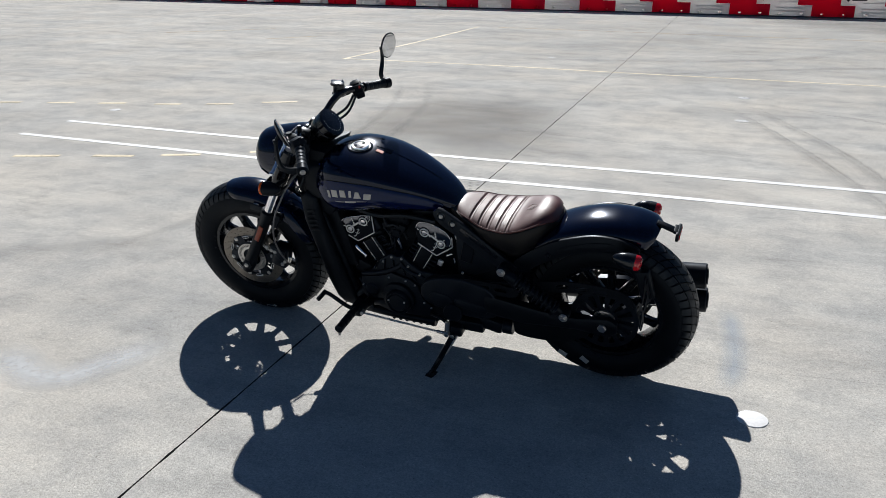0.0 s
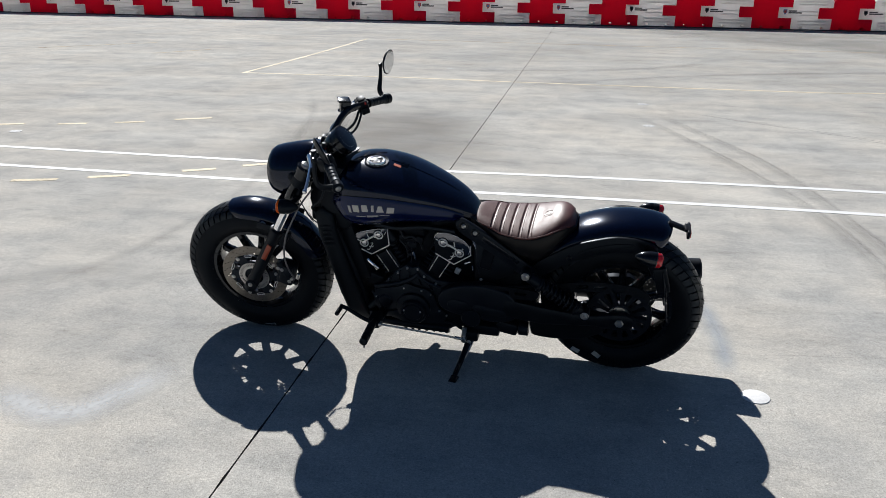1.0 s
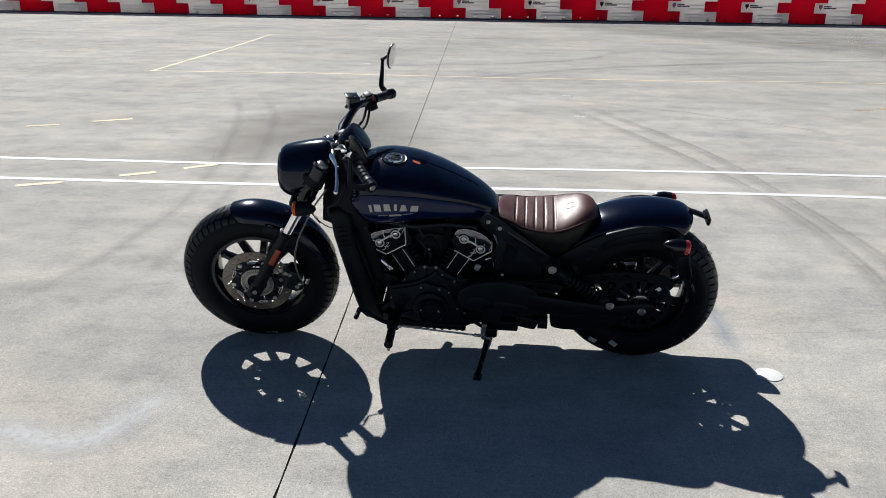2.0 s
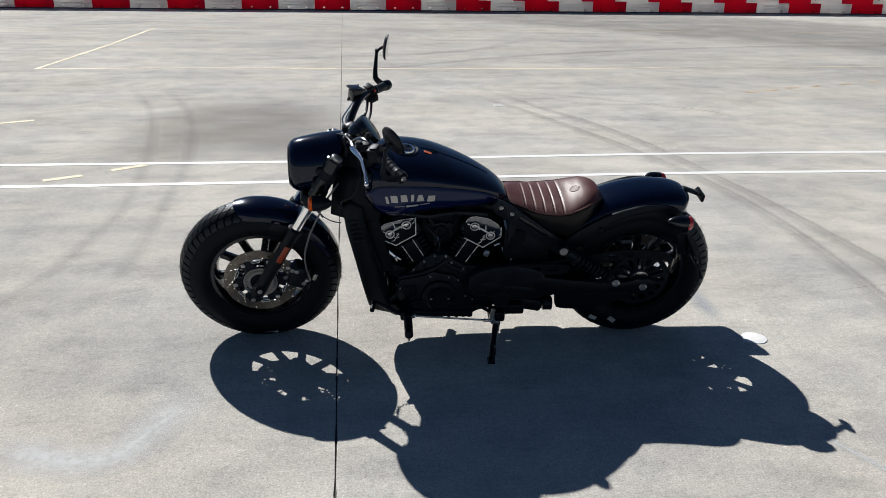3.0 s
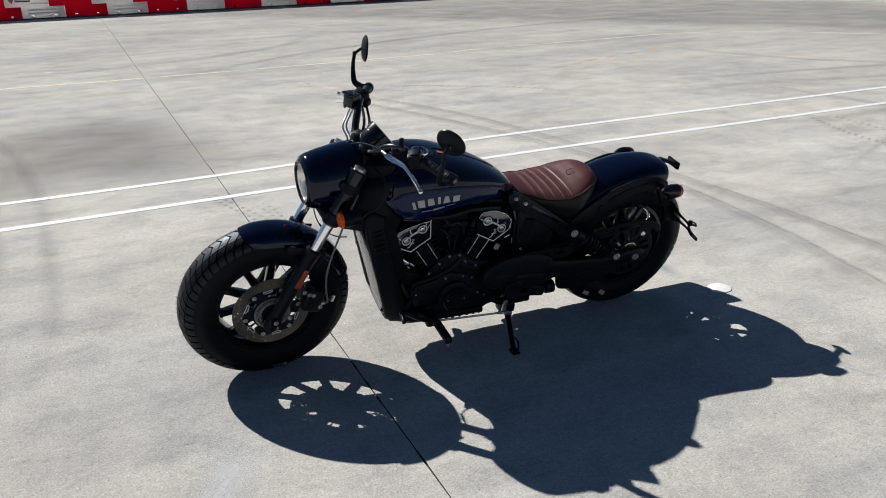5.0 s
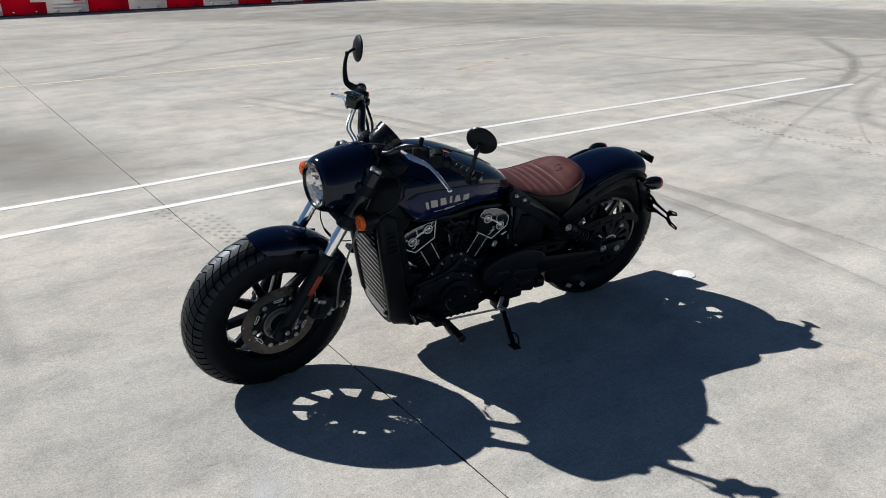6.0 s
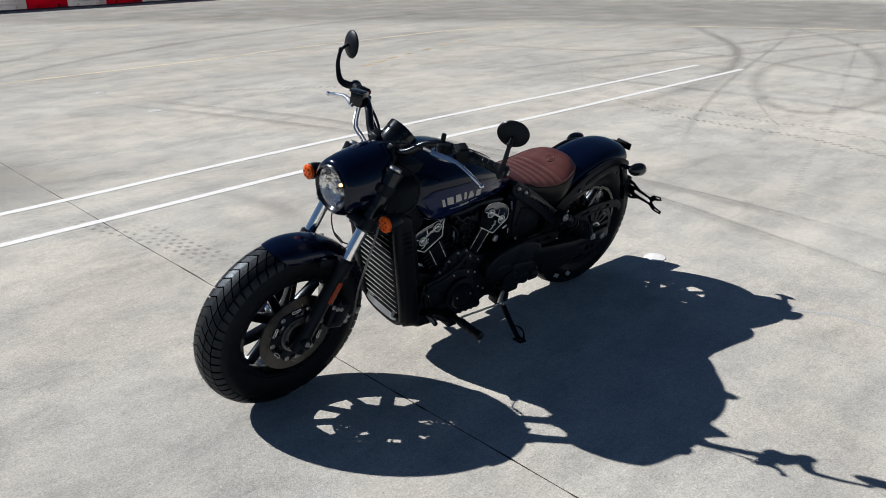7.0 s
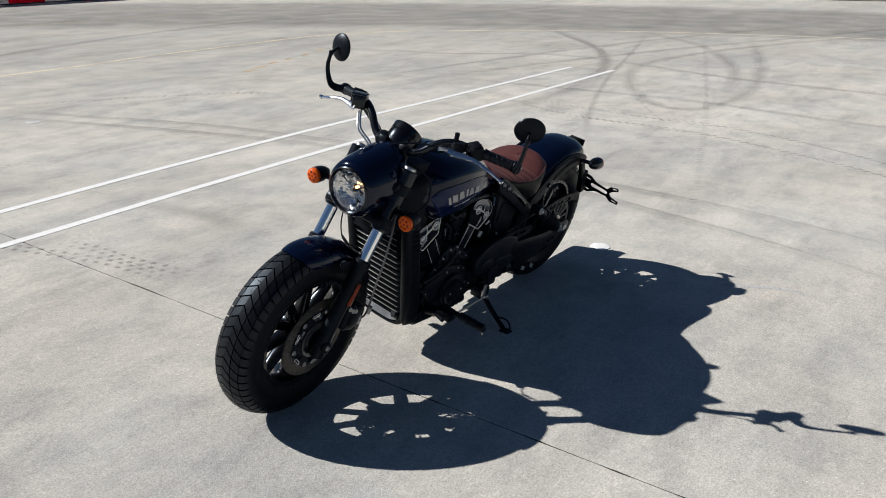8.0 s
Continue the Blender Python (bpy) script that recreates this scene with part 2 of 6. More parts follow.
SKID = worn("tyre_smear", (0.1, 0.1, 0.105), 0.2, 0.7)
FAINT_SKID = worn("faint_tyre_smear", (0.1, 0.1, 0.105), 0.2, 0.7)
DUSK_BAND = worn("driven_dust", (0.22, 0.212, 0.2), 0.34, 0.9, thin=0.85, flat=0.14)
FILM = worn("grey_film", (0.26, 0.252, 0.24), 0.13, 0.9, thin=0.85, flat=0.3)
TREADS = worn("dotted_tyre_prints", (0.1, 0.095, 0.09), 0.5, 0.7, comb=6.283)
FAINT_TREADS = worn("faint_tyre_prints", (0.12, 0.115, 0.11), 0.22, 0.7, comb=6.283)
STAIN = worn("grey_stain", (0.17, 0.16, 0.15), 0.45, 0.9, thin=0.8, flat=0.3)
BLOOM = worn("pale_bloom", (0.64, 0.67, 0.7), 0.55, 0.7, thin=0.6)


# ---- shaping ----
def finish(bm, name, mat, smooth=38):
    bmesh.ops.remove_doubles(bm, verts=bm.verts, dist=0.00005)
    bmesh.ops.recalc_face_normals(bm, faces=bm.faces)
    me = bpy.data.meshes.new(name)
    bm.to_mesh(me)
    bm.free()
    me.materials.append(mat)
    if smooth:
        me.shade_smooth()
        me.set_sharp_from_angle(angle=radians(smooth))
    return me


def part(name, bm, mat, parent, label="", smooth=38):
    ob = new(name, finish(bm, name, mat, smooth))
    ob.parent = parent
    return tagged(ob, label)


def join(*many):
    bm = bmesh.new()
    for b in many:
        me = bpy.data.meshes.new("piece")
        b.to_mesh(me)
        b.free()
        bm.from_mesh(me)
        bpy.data.meshes.remove(me)
    return bm


def mirrored(bm):
    bmesh.ops.transform(bm, matrix=Matrix.Diagonal((1, -1, 1, 1)), verts=bm.verts)
    return bm


def curve_through(points, steps=6):
    ps = [Vector(p) for p in points]
    out = []
    for i in range(len(ps) - 1):
        a, b, c, d = ps[max(i - 1, 0)], ps[i], ps[i + 1], ps[min(i + 2, len(ps) - 1)]
        for s in range(steps):
            u = s / steps
            out.append(0.5 * (2 * b + (c - a) * u + (2 * a - 5 * b + 4 * c - d) * u * u + (3 * b - a - 3 * c + d) * u ** 3))
    return out + [ps[-1]]


def value_at(table, x):
    return float(np.interp(x, [r[0] for r in table], [r[1] for r in table]))


def loft(rings, cap=True, closed=True):
    bm = bmesh.new()
    vs = [[bm.verts.new(p) for p in ring] for ring in rings]
    n = len(vs[0])
    for a, b in zip(vs, vs[1:]):
        for i in range(n if closed else n - 1):
            bm.faces.new((a[i], a[(i + 1) % n], b[(i + 1) % n], b[i]))
    if cap and closed:
        bm.faces.new(vs[0])
        bm.faces.new(vs[-1])
    return bm


def across(axis):
    axis = Vector(axis).normalized()
    u = axis.orthogonal().normalized()
    if abs(axis.z) < 0.9:
        u = axis.cross(Vector((0, 0, 1))).normalized()
    return axis, u, axis.cross(u)


def revolve(profile, origin, axis, n=32, cap=True):
    """profile: (way along the axis, radius)."""
    w, u, v = across(axis)
    o = Vector(origin)
    rings = [[o + w * s + (u * math.cos(a) + v * math.sin(a)) * max(r, 0.0001) for a in (2 * math.pi * i / n for i in range(n))] for s, r in profile]
    return loft(rings, cap)


def rod(p0, p1, r0, r1=None, n=20, bevel=0.002):
    p0, p1 = Vector(p0), Vector(p1)
    r1 = r0 if r1 is None else r1
    length = (p1 - p0).length
    bevel = min(bevel, r0 * 0.4, r1 * 0.4, length * 0.3)
    return revolve([(0, r0 - bevel), (bevel, r0), (length - bevel, r1), (length, r1 - bevel)], p0, p1 - p0, n)


def tube(points, r, n=12, steps=6):
    ps = curve_through(points, steps)
    rs = r if callable(r) else (lambda s: r)
    rings, u = [], None
    for i, p in enumerate(ps):
        w = (ps[min(i + 1, len(ps) - 1)] - ps[max(i - 1, 0)]).normalized()
        u = across(w)[1] if u is None else (u - w * u.dot(w)).normalized()
        v = w.cross(u)
        q = rs(i / (len(ps) - 1))
        rings.append([p + (u * math.cos(a) + v * math.sin(a)) * q for a in (2 * math.pi * k / n for k in range(n))])
    return loft(rings)


def box(centre, size, turn=(0, 0, 0), bevel=0.004, seg=2):
    bm = bmesh.new()
    bmesh.ops.create_cube(bm, size=1, matrix=pose(*centre, *turn) @ Matrix.Diagonal((*size, 1)))
    b = min(bevel, min(size) * 0.45)
    if b > 0:
        bmesh.ops.bevel(bm, geom=bm.edges[:], offset=b, segments=seg, affect="EDGES", profile=0.5)
    return bm


def plate(outline, y0, y1, holes=(), bevel=0.0, seg=2):
    """A plate in the x-z plane from y0 to y1, with holes through it."""
    bm = bmesh.new()
    for loop in (outline, *holes):
        vs = [bm.verts.new((x, y0, z)) for x, z in loop]
        for a, b in zip(vs, vs[1:] + vs[:1]):
            bm.edges.new((a, b))
    if holes:
        bmesh.ops.triangle_fill(bm, use_beauty=True, edges=bm.edges[:])
    else:
        bm.faces.new(bm.verts[:])
    made = bmesh.ops.extrude_face_region(bm, geom=bm.faces[:])["geom"]
    bmesh.ops.translate(bm, vec=(0, y1 - y0, 0), verts=[g for g in made if isinstance(g, bmesh.types.BMVert)])
    bmesh.ops.recalc_face_normals(bm, faces=bm.faces)
    if bevel:
        hard = [e for e in bm.edges if len(e.link_faces) == 2 and e.calc_face_angle(0) > 0.9 and abs(e.verts[0].co.y - e.verts[1].co.y) < 1e-6]
        bmesh.ops.bevel(bm, geom=hard, offset=bevel, segments=seg, affect="EDGES", profile=0.5)
    return bm


def rounded(points, steps=4):
    """A closed outline drawn smoothly through points."""
    ps = [Vector((x, z, 0)) for x, z in points]
    n, out = len(ps), []
    for i in range(n):
        a, b, c, d = ps[i - 1], ps[i], ps[(i + 1) % n], ps[(i + 2) % n]
        for s in range(steps):
            u = s / steps
            q = 0.5 * (2 * b + (c - a) * u + (2 * a - 5 * b + 4 * c - d) * u * u + (3 * b - a - 3 * c + d) * u ** 3)
            out.append((q.x, q.y))
    return out


def stadium(x0, z0, x1, z1, r, n=7):
    """The outline of a slot between two centres."""
    a = math.atan2(z1 - z0, x1 - x0)
    out = []
    for (cx, cz), start in (((x1, z1), a - math.pi / 2), ((x0, z0), a + math.pi / 2)):
        out += [(cx + r * math.cos(start + math.pi * i / n), cz + r * math.sin(start + math.pi * i / n)) for i in range(n + 1)]
    return out


def ring_of(cx, cz, r, n=16):
    return [(cx + r * math.cos(2 * math.pi * i / n), cz + r * math.sin(2 * math.pi * i / n)) for i in range(n)]


def bolt(at, axis, r=0.007, h=0.006):
    w = Vector(axis).normalized()
    at = Vector(at)
    return join(rod(at, at + w * h * 0.5, r * 1.25, n=16, bevel=0.001), rod(at + w * h * 0.4, at + w * h, r, n=6, bevel=0.001))


# ---- ground ----
def joint_x(y):
    return -1.553 - 0.0118 * (y - 1.5)


def build_ground():
    bm = bmesh.new()
    rng = random.Random(4)
    ys = [-2500, -400, -60] + [-8 + 0.06 * i for i in range(180)] + [2.8 + 0.12 * i for i in range(180)] + [26, 60, 400, 2500]
    cols = []
    for y in ys:
        c = joint_x(min(max(y, -8), 26)) + 0.004 * noise.noise((0, y * 1.3, 0))
        chip = 0.0019 + 0.0034 * max(0, noise.noise((3, y * 9, 1))) + (0.0022 if rng.random() < 0.08 else 0)
        depth = -0.03
        cols.append([bm.verts.new(p) for p in ((-2500, y, 0), (-60, y, 0), (c - chip - 0.0012, y, 0), (c - chip, y, -0.006), (c - 0.0012, y, depth), (c + 0.0012, y, depth), (c + chip, y, -0.0015), (c + chip + 0.0012, y, 0), (60, y, 0), (2500, y, 0))])
    for a, b in zip(cols, cols[1:]):
        for i in range(len(a) - 1):
            face = bm.faces.new((a[i], a[i + 1], b[i + 1], b[i]))
            face.material_index = 1 if 2 <= i <= 5 else 0
    me = finish(bm, "ground", CONCRETE, 0)
    me.materials.append(DIRT)
    ob = new("ground", me)
    return tagged(ob, "pale grey weathered concrete yard with a sawn joint", "ground", kind="structure")


def strip(name, points, width, mat, label, category, steps=8, lift=0.002, thick=True, tile=1.0, group=""):
    """A painted or smeared strip that lies on the concrete."""
    bm = bmesh.new()
    uv = bm.loops.layers.uv.new("UVMap")
    ps = curve_through([(x, y, lift) for x, y in points], steps if len(points) > 2 else 24)
    whole = sum((b - a).length for a, b in zip(ps, ps[1:]))
    rows, run, last = [], 0.0, None
    for i, p in enumerate(ps):
        w = (ps[min(i + 1, len(ps) - 1)] - ps[max(i - 1, 0)]).normalized()
        side = Vector((-w.y, w.x, 0)) * width / 2
        if thick:
            side *= 1 + 0.06 * noise.noise(p * 3)
        run += (p - last).length if last is not None else 0
        last = p
        fade = min(1.0, run / (0.2 * whole), (whole - run) / (0.2 * whole))
        rows.append((bm.verts.new(p + side), bm.verts.new(p), bm.verts.new(p - side), run / tile, 0.5 * max(0.0, fade)))
    for (a, b, c, s, m), (d, e, f, r, n) in zip(rows, rows[1:]):
        for quad, uvs in (((a, b, e, d), ((s, 0), (s, m), (r, n), (r, 0))), ((b, c, f, e), ((s, m), (s, 0), (r, 0), (r, n)))):
            face = bm.faces.new(quad)
            for loop, q in zip(face.loops, uvs):
                loop[uv].uv = q
    if thick:
        made = bmesh.ops.extrude_face_region(bm, geom=bm.faces[:])["geom"]
        bmesh.ops.translate(bm, vec=(0, 0, -lift + 0.0004), verts=[g for g in made if isinstance(g, bmesh.types.BMVert)])
    ob = new(name, finish(bm, name, mat, 0))
    return tagged(ob, label, category, group, "structure")


def patch(name, x, y, rx, ry, mat, label, lift=0.0015, turn=0.0):
    """A soft-edged stain."""
    bm = bmesh.new()
    uv = bm.loops.layers.uv.new("UVMap")
    c, n = bm.verts.new((x, y, lift)), 40
    rim = []
    for i in range(n):
        a = 2 * math.pi * i / n
        k = 1 + 0.25 * noise.noise((math.cos(a) * 1.5 + x, math.sin(a) * 1.5 + y, 0))
        u, v = rx * k * math.cos(a), ry * k * math.sin(a)
        rim.append(bm.verts.new((x + u * math.cos(turn) - v * math.sin(turn), y + u * math.sin(turn) + v * math.cos(turn), lift)))
    for i in range(n):
        f = bm.faces.new((c, rim[i], rim[(i + 1) % n]))
        for loop, v in zip(f.loops, (0.5, 0.0, 0.0)):
            loop[uv].uv = (0.0, v)
    return tagged(new(name, finish(bm, name, mat, 0)), label, "stain", kind="structure")


def spot(x, y, r, mat):
    bm = revolve([(0, r), (0.0025, r * 0.99), (0.003, r * 0.96)], (x, y, 0.0005), (0, 0, 1), 40)
    ob = new("painted_dot", finish(bm, "painted_dot", mat, 30))
    return tagged(ob, "round white painted dot on the concrete", "road marking", "white dots on the concrete", "structure")


build_ground()
strip("joint_filler", [(joint_x(y), y) for y in np.linspace(-7.5, 23.6, 60)], 0.0075, DIRT, "dirt-filled sawn joint in the concrete", "joint", 4, -0.007, False)
for line in (((-6.13, 5.89), (-4, 5.893), (-1.9, 5.9), (-0.4, 5.975), (1.4, 6.02), (3.6, 5.99), (6.38, 5.945)), ((-6.09, 5.28), (-3.5, 5.285), (-1.8, 5.315), (-0.3, 5.37), (1.25, 5.395), (3.0, 5.37), (6.44, 5.36))):
    strip("painted_line", line, 0.066, WHITE_LINE, "long straight white painted line on the concrete", "road marking", 14, group="pair of white lines")
for x0, y0, x1, y1 in ((-5.45, 4.62, -5.1, 4.76), (-4.85, 4.86, -4.53, 4.97), (-4.34, 5.08, -4.05, 5.21), (-3.72, 5.43, -3.49, 5.56), (-3.32, 5.7, -3.1, 5.85),
                       (-7.63, 6.41, -7.41, 6.5), (-7.11, 6.58, -6.83, 6.69), (-6.56, 6.76, -6.29, 6.87), (-5.95, 6.94, -5.68, 7.04), (-5.43, 7.15, -5.15, 7.26), (-4.91, 7.45, -4.57, 7.63)):
    strip("painted_dash", ((x0, y0), (x1, y1)), 0.064, YELLOW_LINE, "short faded yellow painted dash on the concrete", "road marking", lift=0.002, group="yellow dashes")
for x0, y0, x1, y1 in ((3.35, 9.12, 3.57, 9.17), (3.67, 9.25, 3.89, 9.3), (4.06, 9.42, 4.26, 9.48), (4.48, 9.54, 4.64, 9.61), (4.97, 9.71, 5.17, 9.78), (5.5, 9.9, 5.72, 9.97), (6.1, 10.08, 6.3, 10.14)):
    strip("painted_dash", ((x0, y0), (x1, y1)), 0.075, FAINT_YELLOW, "short faint orange painted dash on the concrete", "road marking", lift=0.002, group="orange dashes")
strip("painted_line", ((-5.86, 11.2), (-3.4, 11.3), (-1.6, 11.24), (2.3, 11.26), (3.3, 11.4), (5.1, 11.42), (6.9, 11.42), (7.8, 11.15), (8.8, 10.45), (10.2, 8.9), (11.4, 7.0), (12.2, 5.1), (12.9, 3.0), (13.4, 0.5)), 0.055, YELLOW_LINE, "thin yellow painted line crossing the yard", "road marking", 12, lift=0.002)
strip("painted_line", ((-5.83, 11.17), (-5.7, 14), (-5.65, 17.3)), 0.06, YELLOW_LINE, "thin yellow painted line running off at a corner", "road marking", 12, lift=0.0024)
for line in (((-5.2, 17.3), (0, 17.2), (10.3, 17.1), (15.8, 16.8)), ((-11.2, 13.6), (-9.6, 15.2)), ((-8.6, 13.3), (-7.9, 14.2))):
    strip("painted_line", line, 0.05, FAINT_YELLOW, "nearly worn away thin yellow painted line", "road marking", 12, lift=0.002)
for x, y, r in ((0.265, 2.642, 0.055), (0.1, 8.3, 0.065), (0.087, 9.7, 0.065), (-2.85, 12.55, 0.06), (-6.11, 6.51, 0.06)):
    spot(x, y, r, WHITE_LINE if y < 4 else FAINT_WHITE)
SMEARS = [
    (((0.1, 9.5), (0.44, 8.54), (1.05, 6.8), (1.34, 4.9), (1.44, 3.65), (1.45, 2.8), (1.39, 2.05), (1.25, 1.3), (1.0, 0.3)), 0.055, SKID),
    (((-0.2, 9.3), (0.2, 8.4), (0.76, 6.8), (1.14, 5.3), (1.24, 4.2), (1.17, 3.15), (1.06, 2.6), (0.93, 1.95), (0.72, 1.28), (0.4, 0.4)), 0.055, SKID),
    (((0.05, 9.5), (0.4, 8.5), (1.0, 6.8), (1.29, 4.9), (1.39, 3.65), (1.4, 2.8), (1.34, 2.05), (1.2, 1.3)), 0.16, FAINT_SKID),
    (((-0.25, 9.3), (0.15, 8.4), (0.71, 6.8), (1.09, 5.3), (1.19, 4.2), (1.12, 3.15), (1.01, 2.6), (0.88, 1.95), (0.67, 1.28)), 0.16, FAINT_SKID),
    (((11.2, 9.0), (10.0, 7.89), (8.84, 6.83), (7.54, 6.0), (6.41, 5.54), (5.0, 5.2), (3.71, 5.13), (2.6, 5.6)), 0.26, FAINT_SKID),
    (((10.8, 8.6), (9.81, 7.8), (8.61, 6.65), (7.34, 5.88), (5.87, 5.28), (4.51, 4.89)), 0.22, FAINT_SKID),
    (((11.8, 7.4), (11.05, 6.56), (9.94, 5.4), (8.23, 4.39), (6.76, 3.86), (5.34, 3.59)), 0.26, FAINT_SKID),
    (((13.0, 5.5), (12.12, 5.21), (8.52, 4.01), (6.11, 3.45), (4.62, 3.49), (4.46, 3.96), (5.38, 4.65), (6.83, 5.21), (8.18, 5.17), (9.92, 4.71), (12.09, 3.83), (14.5, 2.6)), 0.24, FAINT_SKID),
    (((11.2, 6.9), (10.2, 6.5), (8.36, 5.91), (5.81, 5.14), (3.95, 4.47), (2.73, 3.94), (1.8, 3.4)), 0.1, FAINT_SKID),
    (((5.9, 10.0), (6.44, 8.17), (7.4, 6.55), (6.74, 3.88), (6.62, 2.12), (6.6, 0)), 0.24, FAINT_SKID),
    (((4.6, 7.0), (4.78, 5.19), (4.9, 3.76), (4.76, 2.67), (4.68, 1.84), (4.6, 0.5)), 0.2, FAINT_SKID),
    (((4.2, 6.9), (6.5, 6.4), (9.5, 5.4), (13, 4.0), (17, 2.6)), 0.22, FAINT_SKID),
    (((3.5, 7.6), (6.2, 7.2), (10.5, 6.2), (15, 4.6)), 0.18, FAINT_SKID),
    (((-0.85, 5.5), (-0.73, 5.07), (-0.7, 4.83), (-0.7, 4.4)), 0.24, SKID),
    (((-3.4, 2.4), (-3.1, 3.48), (-3.02, 4.0), (-2.99, 4.8), (-3.19, 6.3), (-3.63, 8.24), (-4.3, 9.9)), 0.14, FAINT_SKID),
    (((-2.8, 2.9), (-2.69, 3.68), (-2.74, 4.78), (-2.85, 6.24), (-3.23, 8.17), (-3.9, 9.75)), 0.14, FAINT_SKID),
    (((-4.6, 2.2), (-3.6, 3.0), (-2.7, 3.5)), 0.3, FAINT_SKID),
    (((1.6, 15.2), (0.9, 13.9), (-0.6, 12.9), (-3.2, 12.2)), 0.35, FAINT_SKID),
    (((-2.5, 10.0), (1.0, 12.6), (6.0, 14.2), (13, 14.6)), 0.3, FAINT_SKID),
]
for points, width, mat in SMEARS:
    strip("tyre_mark", points, width, mat, "dark tyre smear curving over the concrete", "tyre mark", 10, 0.0012, False, group="tyre marks")
PRINTS = [
    (((3.9, 5.7), (3.43, 4.49), (3.38, 3.19), (3.17, 2.44), (2.83, 1.6), (2.3, 0.6)), TREADS),
    (((3.98, 5.6), (3.85, 4.71), (3.77, 3.73), (3.8, 3.22), (3.66, 2.56), (3.38, 1.91), (3.08, 1.4), (2.7, 0.7)), TREADS),
    (((4.78, 4.35), (3.87, 3.73), (3.5, 3.4)), FAINT_TREADS),
    (((10.0, 5.3), (8.06, 4.64), (5.42, 3.75), (3.7, 3.19), (1.96, 2.66), (0.6, 2.25)), FAINT_TREADS),
    (((-2.2, 7.1), (-0.9, 6.93), (-0.3, 6.84), (0.62, 6.69)), FAINT_TREADS),
    (((0.3, 9.3), (1.3, 8.69), (2.19, 8.02), (2.63, 7.36)), TREADS),
    (((-1.8, 5.6), (-1.67, 5.14), (-1.52, 4.64), (-1.47, 4.12)), TREADS),
    (((-1.5, 5.1), (-1.44, 4.83), (-1.42, 4.5), (-1.35, 4.1)), TREADS),
]
for points, mat in PRINTS:
    for d in (0.0, 0.045):
        ahead = 0.039 if d else 0.0
        strip("tyre_print", [(x + d, y + ahead) for x, y in points], 0.042, mat, "dotted dusty tyre print on the concrete", "tyre mark", 14, 0.0016, False, tile=0.078, group="dotted tyre prints")
patch("damp_stain", -2.5, 7.25, 1.3, 1.7, STAIN, "darker grey stain on the concrete")
strip("pale_stain", [(-2.75, 2.08), (-2.56, 2.01), (-2.4, 1.96), (-2.28, 1.99), (-2.21, 2.11), (-2.13, 2.3), (-2.1, 2.42)], 0.24, BLOOM, "whitish dried puddle stain on the concrete", "stain", lift=0.0015, thick=False)
# A thin, wide grey layer that darkens the far concrete.
strip("grey_film", ((-8, 22), (0, 17), (8, 12), (16, 4), (26, -6)), 15, FILM, "faint grey film over the far concrete", "stain", 12, 0.0007, False)
strip("dark_band", ((-4, 30), (6.5, 19.5), (11.2, 14.3), (13.9, 9.6), (15.8, 4.5), (17, -1), (17.5, -12)), 7.6, DUSK_BAND, "broad darker driven band over the concrete", "tyre mark", 12, 0.0009, False)
strip("crack", ((-0.12, 2.985), (0.05, 3.0), (0.17, 3.02), (0.3, 3.015), (0.5, 3.05), (0.8, 3.09), (1.2, 3.17), (1.7, 3.22)), 0.008, CRACK, "hairline crack in the concrete", "crack", 8, 0.0014, False)
strip("bluish_stain", ((0.14, 3.6), (0.17, 3.4), (0.19, 3.1), (0.18, 2.8)), 0.13, BLUISH, "faint bluish stain on the concrete", "stain", 8, 0.0013, False)
strip("pale_stain", ((0.12, 1.95), (0.2, 1.8), (0.26, 1.66), (0.26, 1.5)), 0.05, BLOOM, "thin whitish dried trickle on the concrete", "stain", 8, 0.0013, False)


# ---- barriers ----
def barrier_outline(w=0.988, tongue=0.35, lo=0.3, hi=0.58, top=0.8, gap=0.006):
    g = gap
    return [(0, 0.028), (w, 0.028), (w, lo), (w - tongue + g, lo), (w - tongue + g, hi), (w, hi), (w, top - 0.05), (w - 0.04, top), (0.04, top), (0, top - 0.05), (0, hi - g), (-tongue, hi - g), (-tongue, lo + g), (0, lo + g)]


